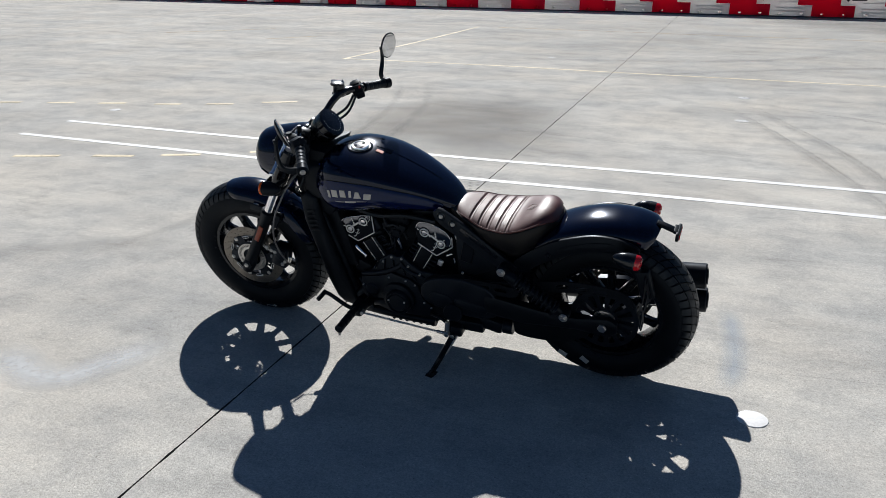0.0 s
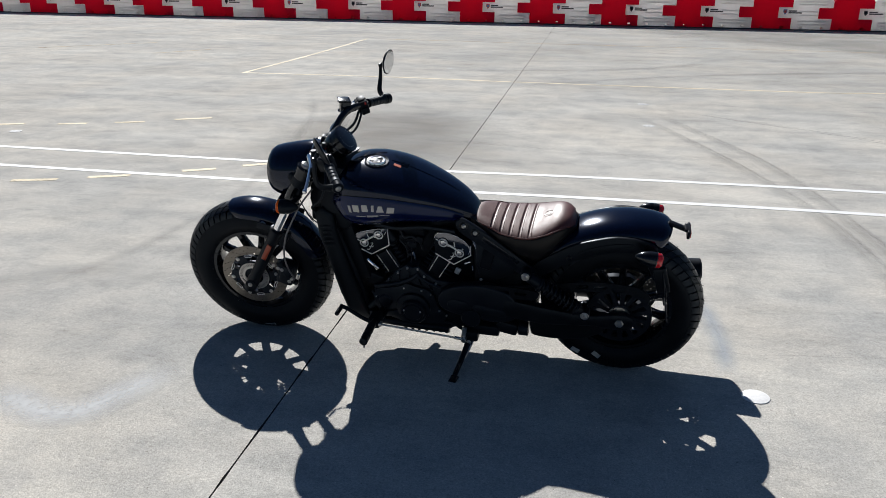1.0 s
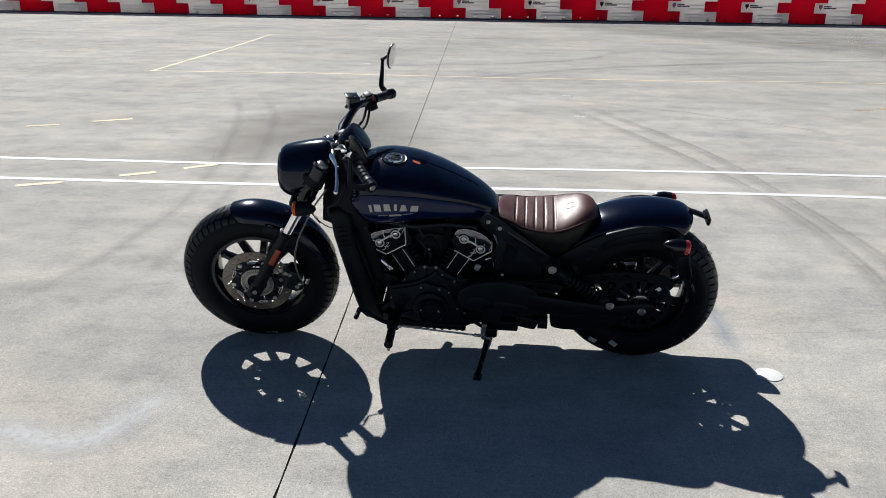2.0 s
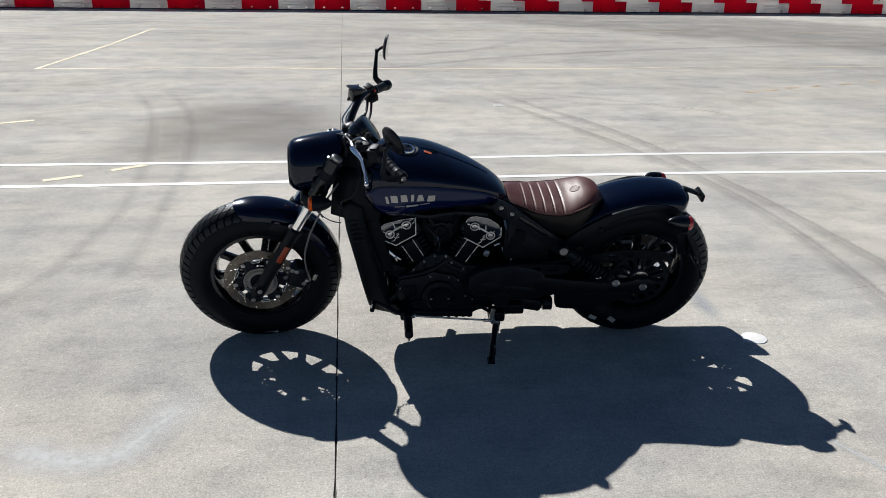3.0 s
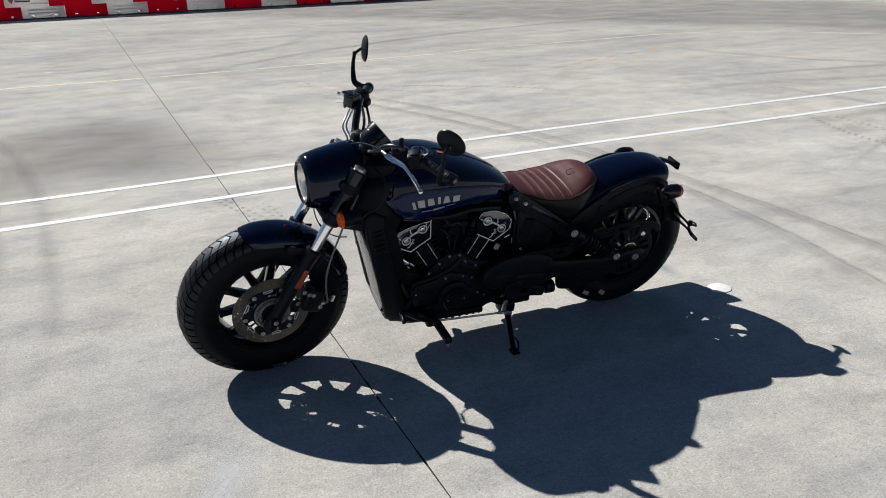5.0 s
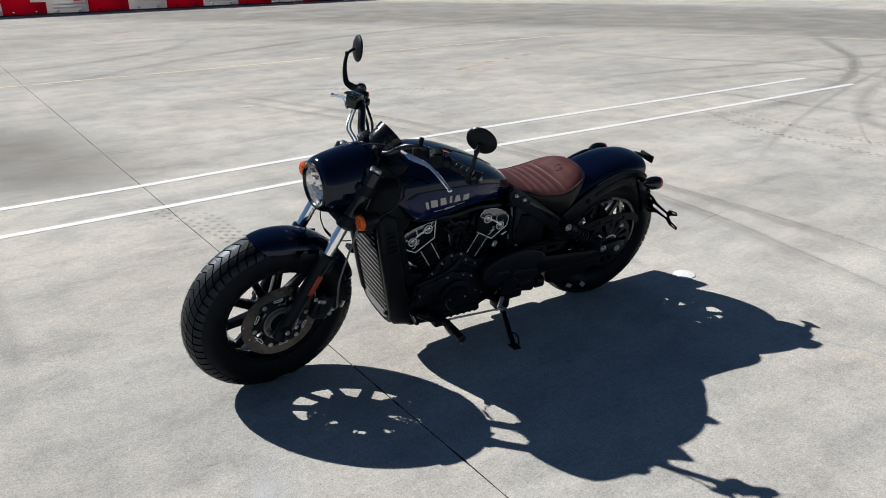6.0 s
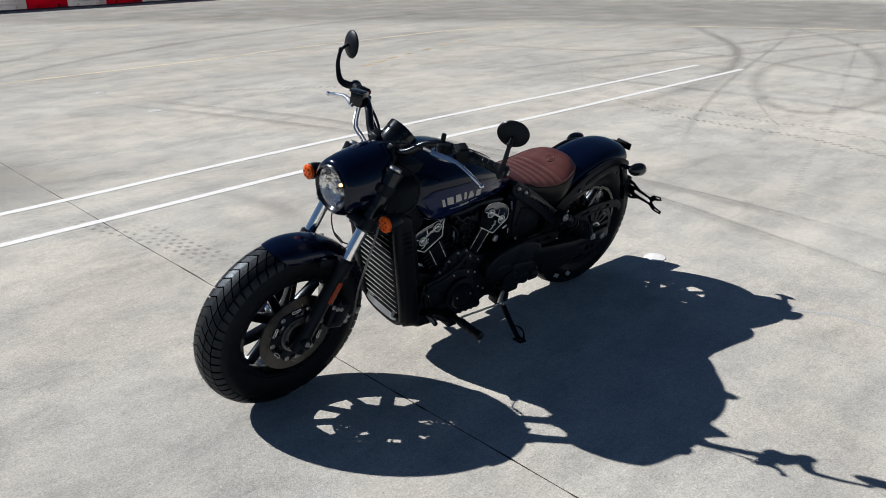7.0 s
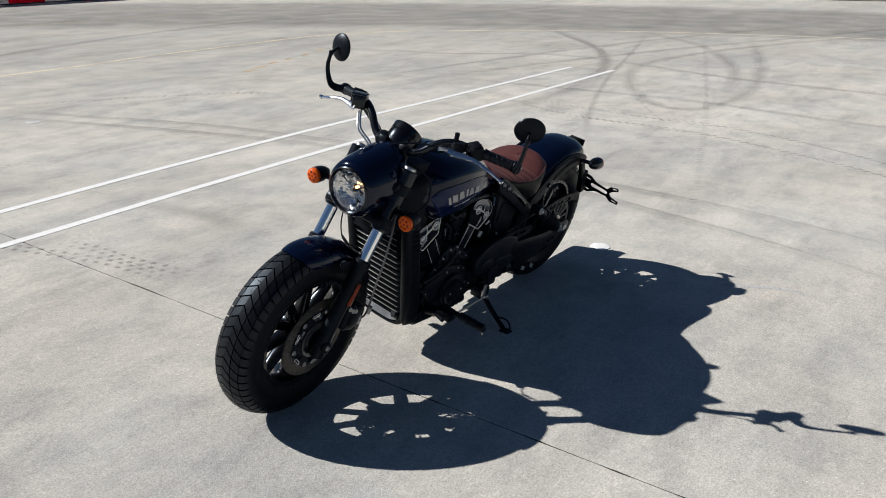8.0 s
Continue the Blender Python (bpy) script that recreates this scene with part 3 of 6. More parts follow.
def build_barrier(mat, label, badge):
    root = new("road_barrier")
    slots = [[(x - 0.035, 0.05), (x + 0.035, 0.05), (x + 0.035, 0.1), (x - 0.035, 0.1)] for x in (0.25, 0.76)]
    part("body", plate(barrier_outline(), 0.0, 0.42, slots, bevel=0.008), mat, root)
    for z in (0.15, 0.23, 0.66, 0.73) if badge else ():
        part("rib", box((0.49, -0.004, z), (0.7, 0.014, 0.035), bevel=0.005), mat, root)
    for z in (0.38, 0.48) if badge else ():
        part("rib", box((0.4, -0.004, z), (0.46, 0.014, 0.03), bevel=0.005), mat, root)
    part("base", plate([(-0.004, 0.0), (0.992, 0.0), (0.992, 0.03), (-0.004, 0.03)], -0.03, 0.45, bevel=0.01), BARRIER_FOOT, root)
    if badge:
        shield = [(-0.24, 0.53), (-0.15, 0.53), (-0.145, 0.46), (-0.195, 0.39), (-0.245, 0.46)]
        part("badge", plate(shield, -0.004, 0.0), badge, root)
        part("badge", plate([(x * 0.6 - 0.078, z * 0.6 + 0.188) for x, z in shield], -0.007, -0.003), BADGE_BLUE if badge is BADGE_RED else BADGE_RED if badge is BADGE_BLUE else SATIN, root)
        for z, w in ((0.49, 0.2), (0.445, 0.34)):
            part("label", plate([(-0.11, z - 0.016), (-0.11 + w, z - 0.016), (-0.11 + w, z + 0.016), (-0.11, z + 0.016)], -0.004, 0.0), BADGE, root)
    return tagged(root, label, "barrier", "row of barriers")


red_one = build_barrier(BARRIER_RED, "red plastic water-filled road barrier in a row", None)
whites = [build_barrier(BARRIER_WHITE, "white plastic water-filled road barrier with a small printed badge", b) for b in (BADGE, BADGE_BLUE, BADGE_RED)]
BARRIER_Y = 22.95
PITCH = 1.994
for i in range(-15, 13):
    x = 0.422 + PITCH * i
    y = BARRIER_Y + 0.02 * math.sin(i * 2.3)
    w = whites[(0, 0, 1, 0, 2, 2, 1)[i % 7]]
    for source, m in ((w, pose(x, y, 0, 0, 0, 0.4 * math.sin(i * 1.7))), (red_one, pose(x + PITCH / 2, y, 0, 0, 0, 0.4 * math.cos(i * 2.9)))):
        copy_thing(source, m)
red_one.matrix_basis = pose(0.422 - 15.5 * PITCH, BARRIER_Y, 0)
whites[0].matrix_basis, whites[1].matrix_basis, whites[2].matrix_basis = pose(0.422 - 16 * PITCH, BARRIER_Y, 0), pose(0.422 - 17 * PITCH, BARRIER_Y, 0), pose(0.422 + 13 * PITCH, BARRIER_Y, 0)

wall_far = new("wall_far", finish(plate([(0, 0), (40, 0), (40, 0.9), (0, 0.9)], 0, 0.3, bevel=0.03), "wall_far", WALL, 30))
wall_far.matrix_basis = pose(23.1, 7.6, 0, 0, 0, -67)
tagged(wall_far, "low pale concrete wall at the yard's far edge", "wall", kind="structure")


# ---- motorcycle ----
# Its own axes: x to the rear, y to its right, z up, upright, the rear axle over x = 0.
REAR, FRONT = Vector((0, 0, 0.324)), Vector((-1.589, 0, 0.329))
RAKE, STEER = radians(29), radians(4.4)
STEER_AXIS, STEER_FOOT = Vector((math.sin(RAKE), 0, math.cos(RAKE))), Vector((-1.469, 0, 0))
TURNED = Matrix.Translation(STEER_FOOT) @ Matrix.Rotation(STEER, 4, STEER_AXIS) @ Matrix.Translation(-STEER_FOOT)

bike = new("motorcycle")
bike.matrix_basis = pose(-0.283, 2.825, 0.003, 0, 0, -2.6) @ pose(0, 0, 0, 12.1)
tagged(bike, "black and midnight-blue bobber motorcycle leaning on its side stand", "motorcycle")


def fit_part(name, bm, mat, parent=None, label="", smooth=38):
    return part(name, bm, mat, parent or bike, label, smooth)


def steered(name, bm, mat, parent=None, label="", smooth=38):
    bmesh.ops.transform(bm, matrix=TURNED, verts=bm.verts)
    return part(name, bm, mat, parent or bike, label, smooth)


def both(maker, name, bm_of, mat, parent=None, label="", smooth=38):
    """The same part on the left and on the right."""
    maker(name, bm_of(), mat, parent, label, smooth)
    return maker(name, mirrored(bm_of()), mat, parent, label, smooth)


# -- wheels --
def tyre_section(R, half, rim=0.205):
    """Half section of a fat tyre: (across, radius), from the crown to the bead."""
    tall = R - rim
    return [(0, R), (half * 0.3, R - tall * 0.025), (half * 0.58, R - tall * 0.1), (half * 0.8, R - tall * 0.22), (half * 0.94, R - tall * 0.37), (half, R - tall * 0.54), (half * 0.97, R - tall * 0.72), (half * 0.86, R - tall * 0.88), (half * 0.74, R - tall)]


def tyre_bm(c, R, half):
    sec = tyre_section(R - 0.009, half)
    pts = curve_through([(y, r, 0) for y, r in sec], 3)
    prof = [(-p.x, p.y) for p in reversed(pts)] + [(p.x, p.y) for p in pts[1:]]
    return revolve(prof, c, (0, 1, 0), 96, cap=False)


def tread_bm(c, R, half, pitches, turn=0.0):
    """Raised blocks: a chevron over the crown and a slanted shoulder block on each side."""
    sec = curve_through([(y, r, 0) for y, r in tyre_section(R - 0.009, half)], 6)
    ys, rs = [p.x for p in sec], [p.y for p in sec]
    lens = np.concatenate([[0], np.cumsum([(sec[i + 1] - sec[i]).length for i in range(len(sec) - 1)])])

    def at(s, a, lift):
        q = abs(s)
        y, r = np.interp(q, lens, ys), np.interp(q, lens, rs)
        y2, r2 = np.interp(q + 0.002, lens, ys), np.interp(q + 0.002, lens, rs)
        t = Vector((y2 - y, r2 - r)).normalized()
        y, r = y - t.y * lift, r + t.x * lift
        return c + Vector((r * math.cos(a), math.copysign(y, s), r * math.sin(a)))

    def lift_at(s):
        return 0.0088 - 0.0075 * max(0.0, (abs(s) / half - 0.72) / 0.4) ** 2

    bm = bmesh.new()
    step = 2 * math.pi / pitches

    def block(quad, cuts=3):
        (s0, a0), (s1, a1), (s2, a2), (s3, a3) = quad
        top, low = [], []
        for i in range(cuts + 1):
            u = i / cuts
            for (sa, aa), (sb, ab) in (((s0, a0), (s1, a1)), ((s3, a3), (s2, a2))):
                s, a = sa + (sb - sa) * u, aa + (ab - aa) * u
                top.append(bm.verts.new(at(s, a, lift_at(s))))
                low.append(bm.verts.new(at(s, a, -0.0012)))
        for i in range(cuts):
            j = 2 * i
            bm.faces.new((top[j], top[j + 2], top[j + 3], top[j + 1]))
            bm.faces.new((top[j], low[j], low[j + 2], top[j + 2]))
            bm.faces.new((top[j + 1], top[j + 3], low[j + 3], low[j + 1]))
        bm.faces.new((top[0], top[1], low[1], low[0]))
        j = 2 * cuts
        bm.faces.new((top[j], low[j], low[j + 1], top[j + 1]))

    w = half * 1.1
    # One pitch: (across, lead) at both ends of each block, and its start and end within the pitch.
    blocks = (((0.0, 0.0), (0.36, 0.5), 0.0, 1.0), ((0.4, 0.56), (0.7, 0.72), 0.0, 1.0), ((0.735, 0.75), (1.0, 0.9), 0.03, 0.97),
              ((0.0, 0.0), (-0.3, 0.66), 0.0, 1.0), ((-0.335, 0.72), (-0.62, 1.3), 0.0, 1.0), ((-0.655, 1.35), (-1.0, 1.6), 0.03, 0.97))
    g = 0.0029 / R
    for i in range(pitches):
        for (u0, l0), (u1, l1), b0, b1 in blocks:
            a = turn + i * step
            lo, hi = b0 * step + g, b1 * step - g
            block([(u0 * w, a + l0 * step + lo), (u1 * w, a + l1 * step + lo), (u1 * w, a + l1 * step + hi), (u0 * w, a + l0 * step + hi)], 3)
    return bm


def hairs_bm(c, R, half, seed):
    """The fine moulding hairs of a new tyre."""
    rng = random.Random(seed)
    bm = bmesh.new()
    for _ in range(900):
        a, y = rng.random() * 2 * math.pi, rng.uniform(-0.95, 0.95) * half
        r = value_at(tyre_section(R, half), abs(y)) - 0.001
        out = Vector((math.cos(a), 0.8 * (y / half) ** 3, math.sin(a))).normalized()
        p = c + Vector((r * math.cos(a), y, r * math.sin(a)))
        t = Vector((-math.sin(a), 0, math.cos(a)))
        tip = bm.verts.new(p + out * rng.uniform(0.006, 0.013) + t * rng.uniform(-0.005, 0.005))
        foot = [bm.verts.new(p + t * 0.0008 * math.cos(k) + Vector((0, 0.0008 * math.sin(k), 0))) for k in (0, 2.1, 4.2)]
        for k in range(3):
            bm.faces.new((foot[k], foot[(k + 1) % 3], tip))
    return bm


def rim_bm(c, half, R=0.213):
    prof = [(-half, R - 0.022), (-half, R), (-half + 0.008, R + 0.002), (-half + 0.014, R - 0.012), (-half * 0.45, R - 0.022), (half * 0.45, R - 0.022), (half - 0.014, R - 0.012), (half - 0.008, R + 0.002), (half, R), (half, R - 0.022),
            (half - 0.012, R - 0.028), (half * 0.4, R - 0.034), (-half * 0.4, R - 0.034), (-half + 0.012, R - 0.028), (-half, R - 0.022)]
    return revolve(prof, c, (0, 1, 0), 72, cap=False)


def spoke_bm(c, a, r0, r1, w0, w1, d0, d1):
    """One cast spoke from the hub to the rim."""
    rings = []
    for u in (0, 0.15, 0.5, 0.85, 1):
        r, w, d = r0 + (r1 - r0) * u, w0 + (w1 - w0) * u + (0.006 if u in (0, 1) else 0), d0 + (d1 - d0) * u
        o = c + Vector((math.cos(a), 0, math.sin(a))) * r
        t = Vector((-math.sin(a), 0, math.cos(a)))
        y = Vector((0, 1, 0))
        rings.append([o + t * w * p + y * d * q for p, q in ((-1, -0.6), (-0.6, -1), (0.6, -1), (1, -0.6), (1, 0.6), (0.6, 1), (-0.6, 1), (-1, 0.6))])
    return loft(rings)


def build_wheel(name, c, R, half, maker, label, turn, pitches):
    wheel = maker(name, rim_bm(c, half * 0.72), GLOSS, None, label)
    maker("tyre", tyre_bm(c, R, half), SIDEWALL, wheel, "black rubber tyre")
    maker("tread", tread_bm(c, R, half, pitches), RUBBER, wheel, "chunky chevron tread blocks")
    tagged(maker("tyre_hairs", hairs_bm(c, R, half, pitches), RUBBER, wheel), kind="stuff")
    maker("hub", revolve([(-0.06, 0.02), (-0.06, 0.036), (-0.05, 0.042), (-0.03, 0.046), (0.03, 0.046), (0.05, 0.042), (0.06, 0.036), (0.06, 0.02)], c, (0, 1, 0), 36), GLOSS, wheel)
    for i in range(10):
        maker("spoke", spoke_bm(c, turn + math.pi * i / 5, 0.04, 0.186, 0.016, 0.014, 0.026, 0.016), GLOSS, wheel)
    return wheel


def drilled_disc(c, y, r_in, r_out, thick, rows, turn=0.0):
    holes = []
    for k, r in enumerate(rows):
        n = 22
        for i in range(n):
            a = turn + 2 * math.pi * (i + 0.34 * k) / n
            holes.append(ring_of(c.x + r * math.cos(a), c.z + r * math.sin(a), 0.0036, 6))
    holes.append(ring_of(c.x, c.z, r_in, 40))
    return plate(ring_of(c.x, c.z, r_out, 72), y, y + thick, holes)


front = build_wheel("front_wheel", FRONT + Vector((0, 0.011, -0.002)), 0.333, 0.073, steered, "black ten-spoke cast wheel with a fat chevron-treaded tyre", 0.12, 56)
disc = steered("brake_disc", drilled_disc(FRONT, -0.074, 0.107, 0.149, 0.005, (0.115, 0.1275, 0.14)), DISC, front, "drilled steel brake disc")
carrier_holes = []
for i in range(6):
    for e in (-0.13, 0.13):
        a = math.pi * (i + 0.5) / 3 + e
        carrier_holes.append([(FRONT.x + r * math.cos(a + d), FRONT.z + r * math.sin(a + d)) for r, d in ((0.076, -0.1), (0.079, -0.125), (0.096, -0.11), (0.099, -0.085), (0.099, 0.085), (0.096, 0.11), (0.079, 0.125), (0.076, 0.1))])
steered("disc_carrier", plate([(FRONT.x + (0.104 + 0.007 * (i % 8 in (0, 1, 2))) * math.cos(2 * math.pi * i / 48), FRONT.z + (0.104 + 0.007 * (i % 8 in (0, 1, 2))) * math.sin(2 * math.pi * i / 48)) for i in range(48)], -0.079, -0.07, carrier_holes), CAST, front)
teeth = [ring_of(FRONT.x, FRONT.z, 0.042, 32)]
for i in range(44):
    a = 2 * math.pi * i / 44
    teeth.append([(FRONT.x + r * math.cos(a + d), FRONT.z + r * math.sin(a + d)) for r, d in ((0.052, -0.034), (0.065, -0.038), (0.065, 0.038), (0.052, 0.034))])
steered("sensor_ring", plate(ring_of(FRONT.x, FRONT.z, 0.069, 64), -0.086, -0.082, teeth), STEEL, front, "slotted steel sensor ring")
for i in range(6):
    a = math.pi * i / 3 + 0.13
    steered("disc_bolt", bolt(FRONT + Vector((0.103 * math.cos(a), -0.079, 0.103 * math.sin(a))), (0, -1, 0), 0.0075, 0.005), STEEL, front)
    way = [FRONT + Vector((r * math.cos(a + 0.5 + d), -0.081, r * math.sin(a + 0.5 + d))) for r, d in ((0.098, -0.13), (0.103, -0.17), (0.1075, -0.13), (0.105, -0.05), (0.105, 0.05), (0.1075, 0.13), (0.103, 0.17), (0.098, 0.13), (0.0965, 0.06), (0.0965, -0.06), (0.098, -0.13))]
    steered("carrier_clip", tube(way, 0.0016, 6, 3), MACHINED, front, "bent bright wire clip")

steered("axle_spacer", rod((FRONT.x, 0.05, FRONT.z), (FRONT.x, 0.098, FRONT.z), 0.021, n=24), CHROME, front, "bright axle spacer")
low = FRONT + Vector((0.02, -0.0685, -0.283))
steered("direction_mark", join(box(low, (0.05, 0.002, 0.0025), (0, 0, 0), 0.0006, 1), box(low + Vector((0.022, 0, 0.004)), (0.012, 0.002, 0.0025), (0, 35, 0), 0.0006, 1), box(low + Vector((0.022, 0, -0.004)), (0.012, 0.002, 0.0025), (0, -35, 0), 0.0006, 1)), TAG, front, "small pale arrow moulded on the tyre")
rear = build_wheel("rear_wheel", REAR, 0.3255, 0.081, fit_part, "black ten-spoke cast wheel with a fat treaded tyre", 0.3, 54)
pulley_holes = [ring_of(REAR.x, REAR.z, 0.04, 28)]
for i in range(15):
    a = 2 * math.pi * i / 15
    pulley_holes.append([(REAR.x + r * math.cos(a + d), REAR.z + r * math.sin(a + d)) for r, d in ((0.052, -0.08), (0.108, -0.11), (0.11, 0), (0.108, 0.11), (0.052, 0.08))])
fit_part("belt_pulley", plate(ring_of(REAR.x, REAR.z, 0.128, 64), -0.108, -0.082, pulley_holes), CAST, rear)
fit_part("pulley_cap", revolve([(0, 0.03), (0.004, 0.042), (0.012, 0.042), (0.014, 0.034)], REAR + Vector((0, -0.104, 0)), (0, -1, 0), 32), STEEL, rear, "grey metal pulley ring")
fit_part("brake_disc", drilled_disc(REAR, 0.085, 0.09, 0.149, 0.005, (0.108, 0.121, 0.134)), DISC, rear, "drilled steel brake disc")
fit_part("axle_nut", join(rod((0.004, -0.145, 0.322), (0.004, -0.152, 0.322), 0.02, n=24), rod((0.004, -0.15, 0.322), (0.004, -0.168, 0.322), 0.017, n=6, bevel=0.002)), STEEL, rear, "bright steel axle nut")
# Paper tags still tied to the rear tyre.
fit_part("paper_tag", box((-0.165, -0.0865, 0.108), (0.036, 0.002, 0.019), (0, 28, 0), 0.0006, 1), TAG, rear, "small grey paper tag")
fit_part("paper_tag", box((-0.078, -0.0855, 0.093), (0.036, 0.002, 0.021), (0, 38, 0), 0.0006, 1), TAG, rear, "small grey paper tag")

# -- fork --
FORK_LOW, FORK_WAY = Vector((-1.612, 0, 0.275)), Vector((math.sin(radians(30)), 0, math.cos(radians(30))))


def on_fork(s, y=0.0, ahead=0.0):
    return FORK_LOW + FORK_WAY * s + Vector((-math.cos(radians(30)), 0, math.sin(radians(30)))) * ahead + Vector((0, y, 0))


def slider():
    y = -0.106
    return join(revolve([(0, 0.018), (0.006, 0.026), (0.05, 0.029), (0.09, 0.0255), (0.3, 0.0255), (0.345, 0.028), (0.36, 0.03), (0.372, 0.03), (0.378, 0.022)], on_fork(0, y), FORK_WAY, 28), rod((FRONT.x, y - 0.03, FRONT.z - 0.01), (FRONT.x, y + 0.02, FRONT.z - 0.01), 0.022, n=24))


both(steered, "fork_slider", slider, SATIN)
both(steered, "fork_tube", lambda: rod(on_fork(0.37, -0.106), on_fork(0.5, -0.106), 0.0205, n=28), CHROME, None, "bright chrome fork tube")
both(steered, "fork_shroud", lambda: revolve([(0, 0.026), (0.003, 0.0315), (0.19, 0.0315), (0.2, 0.03), (0.205, 0.024)], on_fork(0.49, -0.106), FORK_WAY, 28), GLOSS)
both(steered, "fork_cap", lambda: join(revolve([(0, 0.022), (0.008, 0.022), (0.011, 0.019), (0.012, 0.012)], on_fork(0.722, -0.108, 0.002), FORK_WAY, 28)), STEEL, None, "bright fork top cap")
both(steered, "fork_clamp", lambda: join(rod(on_fork(0.665, -0.108, 0.0), on_fork(0.722, -0.108, 0.002), 0.0345, n=24, bevel=0.004), box(on_fork(0.695, -0.075, 0.0), (0.05, 0.06, 0.04), (0, 30, 0), 0.01)), GLOSS)
both(steered, "fork_reflector", lambda: join(box(on_fork(0.255, -0.1345, -0.002), (0.022, 0.006, 0.084), (0, 30, 0), 0.003)), REFLEX, None, "orange reflector on the fork leg")
both(steered, "axle_bolt", lambda: bolt((FRONT.x, -0.136, FRONT.z - 0.01), (0, -1, 0), 0.008, 0.008), STEEL)
for s in (0.49 + 0.03, 0.49 + 0.16):
    steered("triple_clamp", join(box(on_fork(s, 0, 0.012), (0.075, 0.25, 0.034), (0, 30, 0), 0.012), rod(on_fork(s - 0.02, -0.106), on_fork(s + 0.02, -0.106), 0.037, n=24), rod(on_fork(s - 0.02, 0.106), on_fork(s + 0.02, 0.106), 0.037, n=24)), SATIN)
fit_part("head_shroud", loft([[Vector((x + dx, y, z)) for dx, y in ((-0.06, -0.055), (0.0, -0.09), (0.07, -0.105), (0.07, 0.105), (0.0, 0.09), (-0.06, 0.055))] for x, z in ((-1.225, 0.62), (-1.215, 0.72), (-1.2, 0.8), (-1.185, 0.86), (-1.17, 0.885))]), PLASTIC)
fit_part("neck_cover", loft([[Vector((x + dx, y, z)) for dx, y in ((-0.045, -0.1), (0.03, -0.135), (0.1, -0.14), (0.1, 0.14), (0.03, 0.135), (-0.045, 0.1))] for x, z in ((-1.21, 0.7), (-1.215, 0.74), (-1.205, 0.8), (-1.18, 0.84))]), PLASTIC, None, "", 85)
fit_part("steering_head", rod((-1.235, 0, 0.66), (-1.12, 0, 0.87), 0.036, n=24), SATIN)


def caliper():
    return join(box((-1.43, -0.078, 0.36), (0.075, 0.062, 0.11), (0, 20, 0), 0.014, 3), box((-1.425, -0.112, 0.37), (0.05, 0.018, 0.085), (0, 20, 0), 0.008), rod((-1.45, -0.106, 0.43), (-1.42, -0.106, 0.36), 0.016, n=12))


steered("front_caliper", caliper(), CAST)
for x, z in ((-1.436, 0.398), (-1.412, 0.338), (-1.47, 0.42), (-1.452, 0.405)):
    steered("caliper_bolt", bolt((x, -0.12, z), (0, -1, 0), 0.007, 0.006), STEEL)
steered("brake_hose", tube([(-1.405, -0.112, 0.345), (-1.385, -0.125, 0.36), (-1.395, -0.145, 0.43), (-1.395, -0.155, 0.51), (-1.37, -0.155, 0.6), (-1.335, -0.14, 0.67), (-1.3, -0.12, 0.73), (-1.25, -0.09, 0.79)], 0.0037, 10), HOSE, None, "grey braided brake hose")
steered("hose_end", join(rod((-1.415, -0.108, 0.34), (-1.392, -0.116, 0.352), 0.008, n=10), rod((-1.37, -0.126, 0.36), (-1.358, -0.128, 0.39), 0.008, n=8)), STEEL)


def fender_shell(top, low, half, thick=0.004, corner=1.0, n=20):
    """A mudguard: stations of (top x, z) and (edge x, z)."""
    outer, inner = [], []
    count = len(top)
    for i, ((xt, zt), (xl, zl)) in enumerate(zip(top, low)):
        h = half(i / (count - 1))
        o, q = [], []
        for k in range(n + 1):
            u = -1 + 2 * k / n
            a = u * math.pi / 2
            y = math.copysign(abs(math.sin(a)) ** 0.8, u) * h
            f = 1 - abs(math.cos(a)) ** corner
            o.append(Vector((xt + (xl - xt) * f, y, zt + (zl - zt) * f)))
        mid = Vector((xl, 0, zl)) + (Vector((xl, 0, zl)) - Vector((xt, 0, zt))).normalized() * 0.05
        q = [p + (Vector((mid.x, 0, mid.z)) - p).normalized() * thick for p in o]
        outer.append(o + q[::-1])
    return loft(outer)


def shifted(bm, y):
    bmesh.ops.translate(bm, vec=(0, y, 0), verts=bm.verts)
    return bm


def arc_pts(c, r, a0, a1, n):
    return [(c.x + r * math.cos(radians(a0 + (a1 - a0) * i / (n - 1))), c.z + r * math.sin(radians(a0 + (a1 - a0) * i / (n - 1)))) for i in range(n)]


guard = steered("front_fender", shifted(fender_shell(arc_pts(FRONT, 0.338, 104, 16, 26), arc_pts(FRONT, 0.287, 97, 20, 26), lambda u: 0.08 - 0.012 * (1 - min(1, u * 8)) ** 2 - 0.008 * max(0, u - 0.9) * 10), 0.008), BLUE, None, "short midnight-blue front fender")
both(steered, "fender_bracket", lambda: join(box((-1.45, -0.089, 0.585), (0.15, 0.006, 0.03), (0, 14, 0), 0.002), box((-1.415, -0.097, 0.55), (0.05, 0.014, 0.07), (0, 30, 0), 0.004)), SATIN, guard)
both(steered, "fender_bolt", lambda: bolt((-1.5, -0.078, 0.6), (0, -1, 0), 0.012, 0.011), STEEL, guard)

# -- headlight --
AXIS_Z = 0.826


def nacelle_ring(x, r, slant, up=0.0, n=40):
    return [Vector((x + slant * r * math.sin(a), r * math.cos(a), AXIS_Z + up + r * math.sin(a) * (1.0 if math.sin(a) < 0 else 1.04))) for a in (2 * math.pi * i / n for i in range(n))]


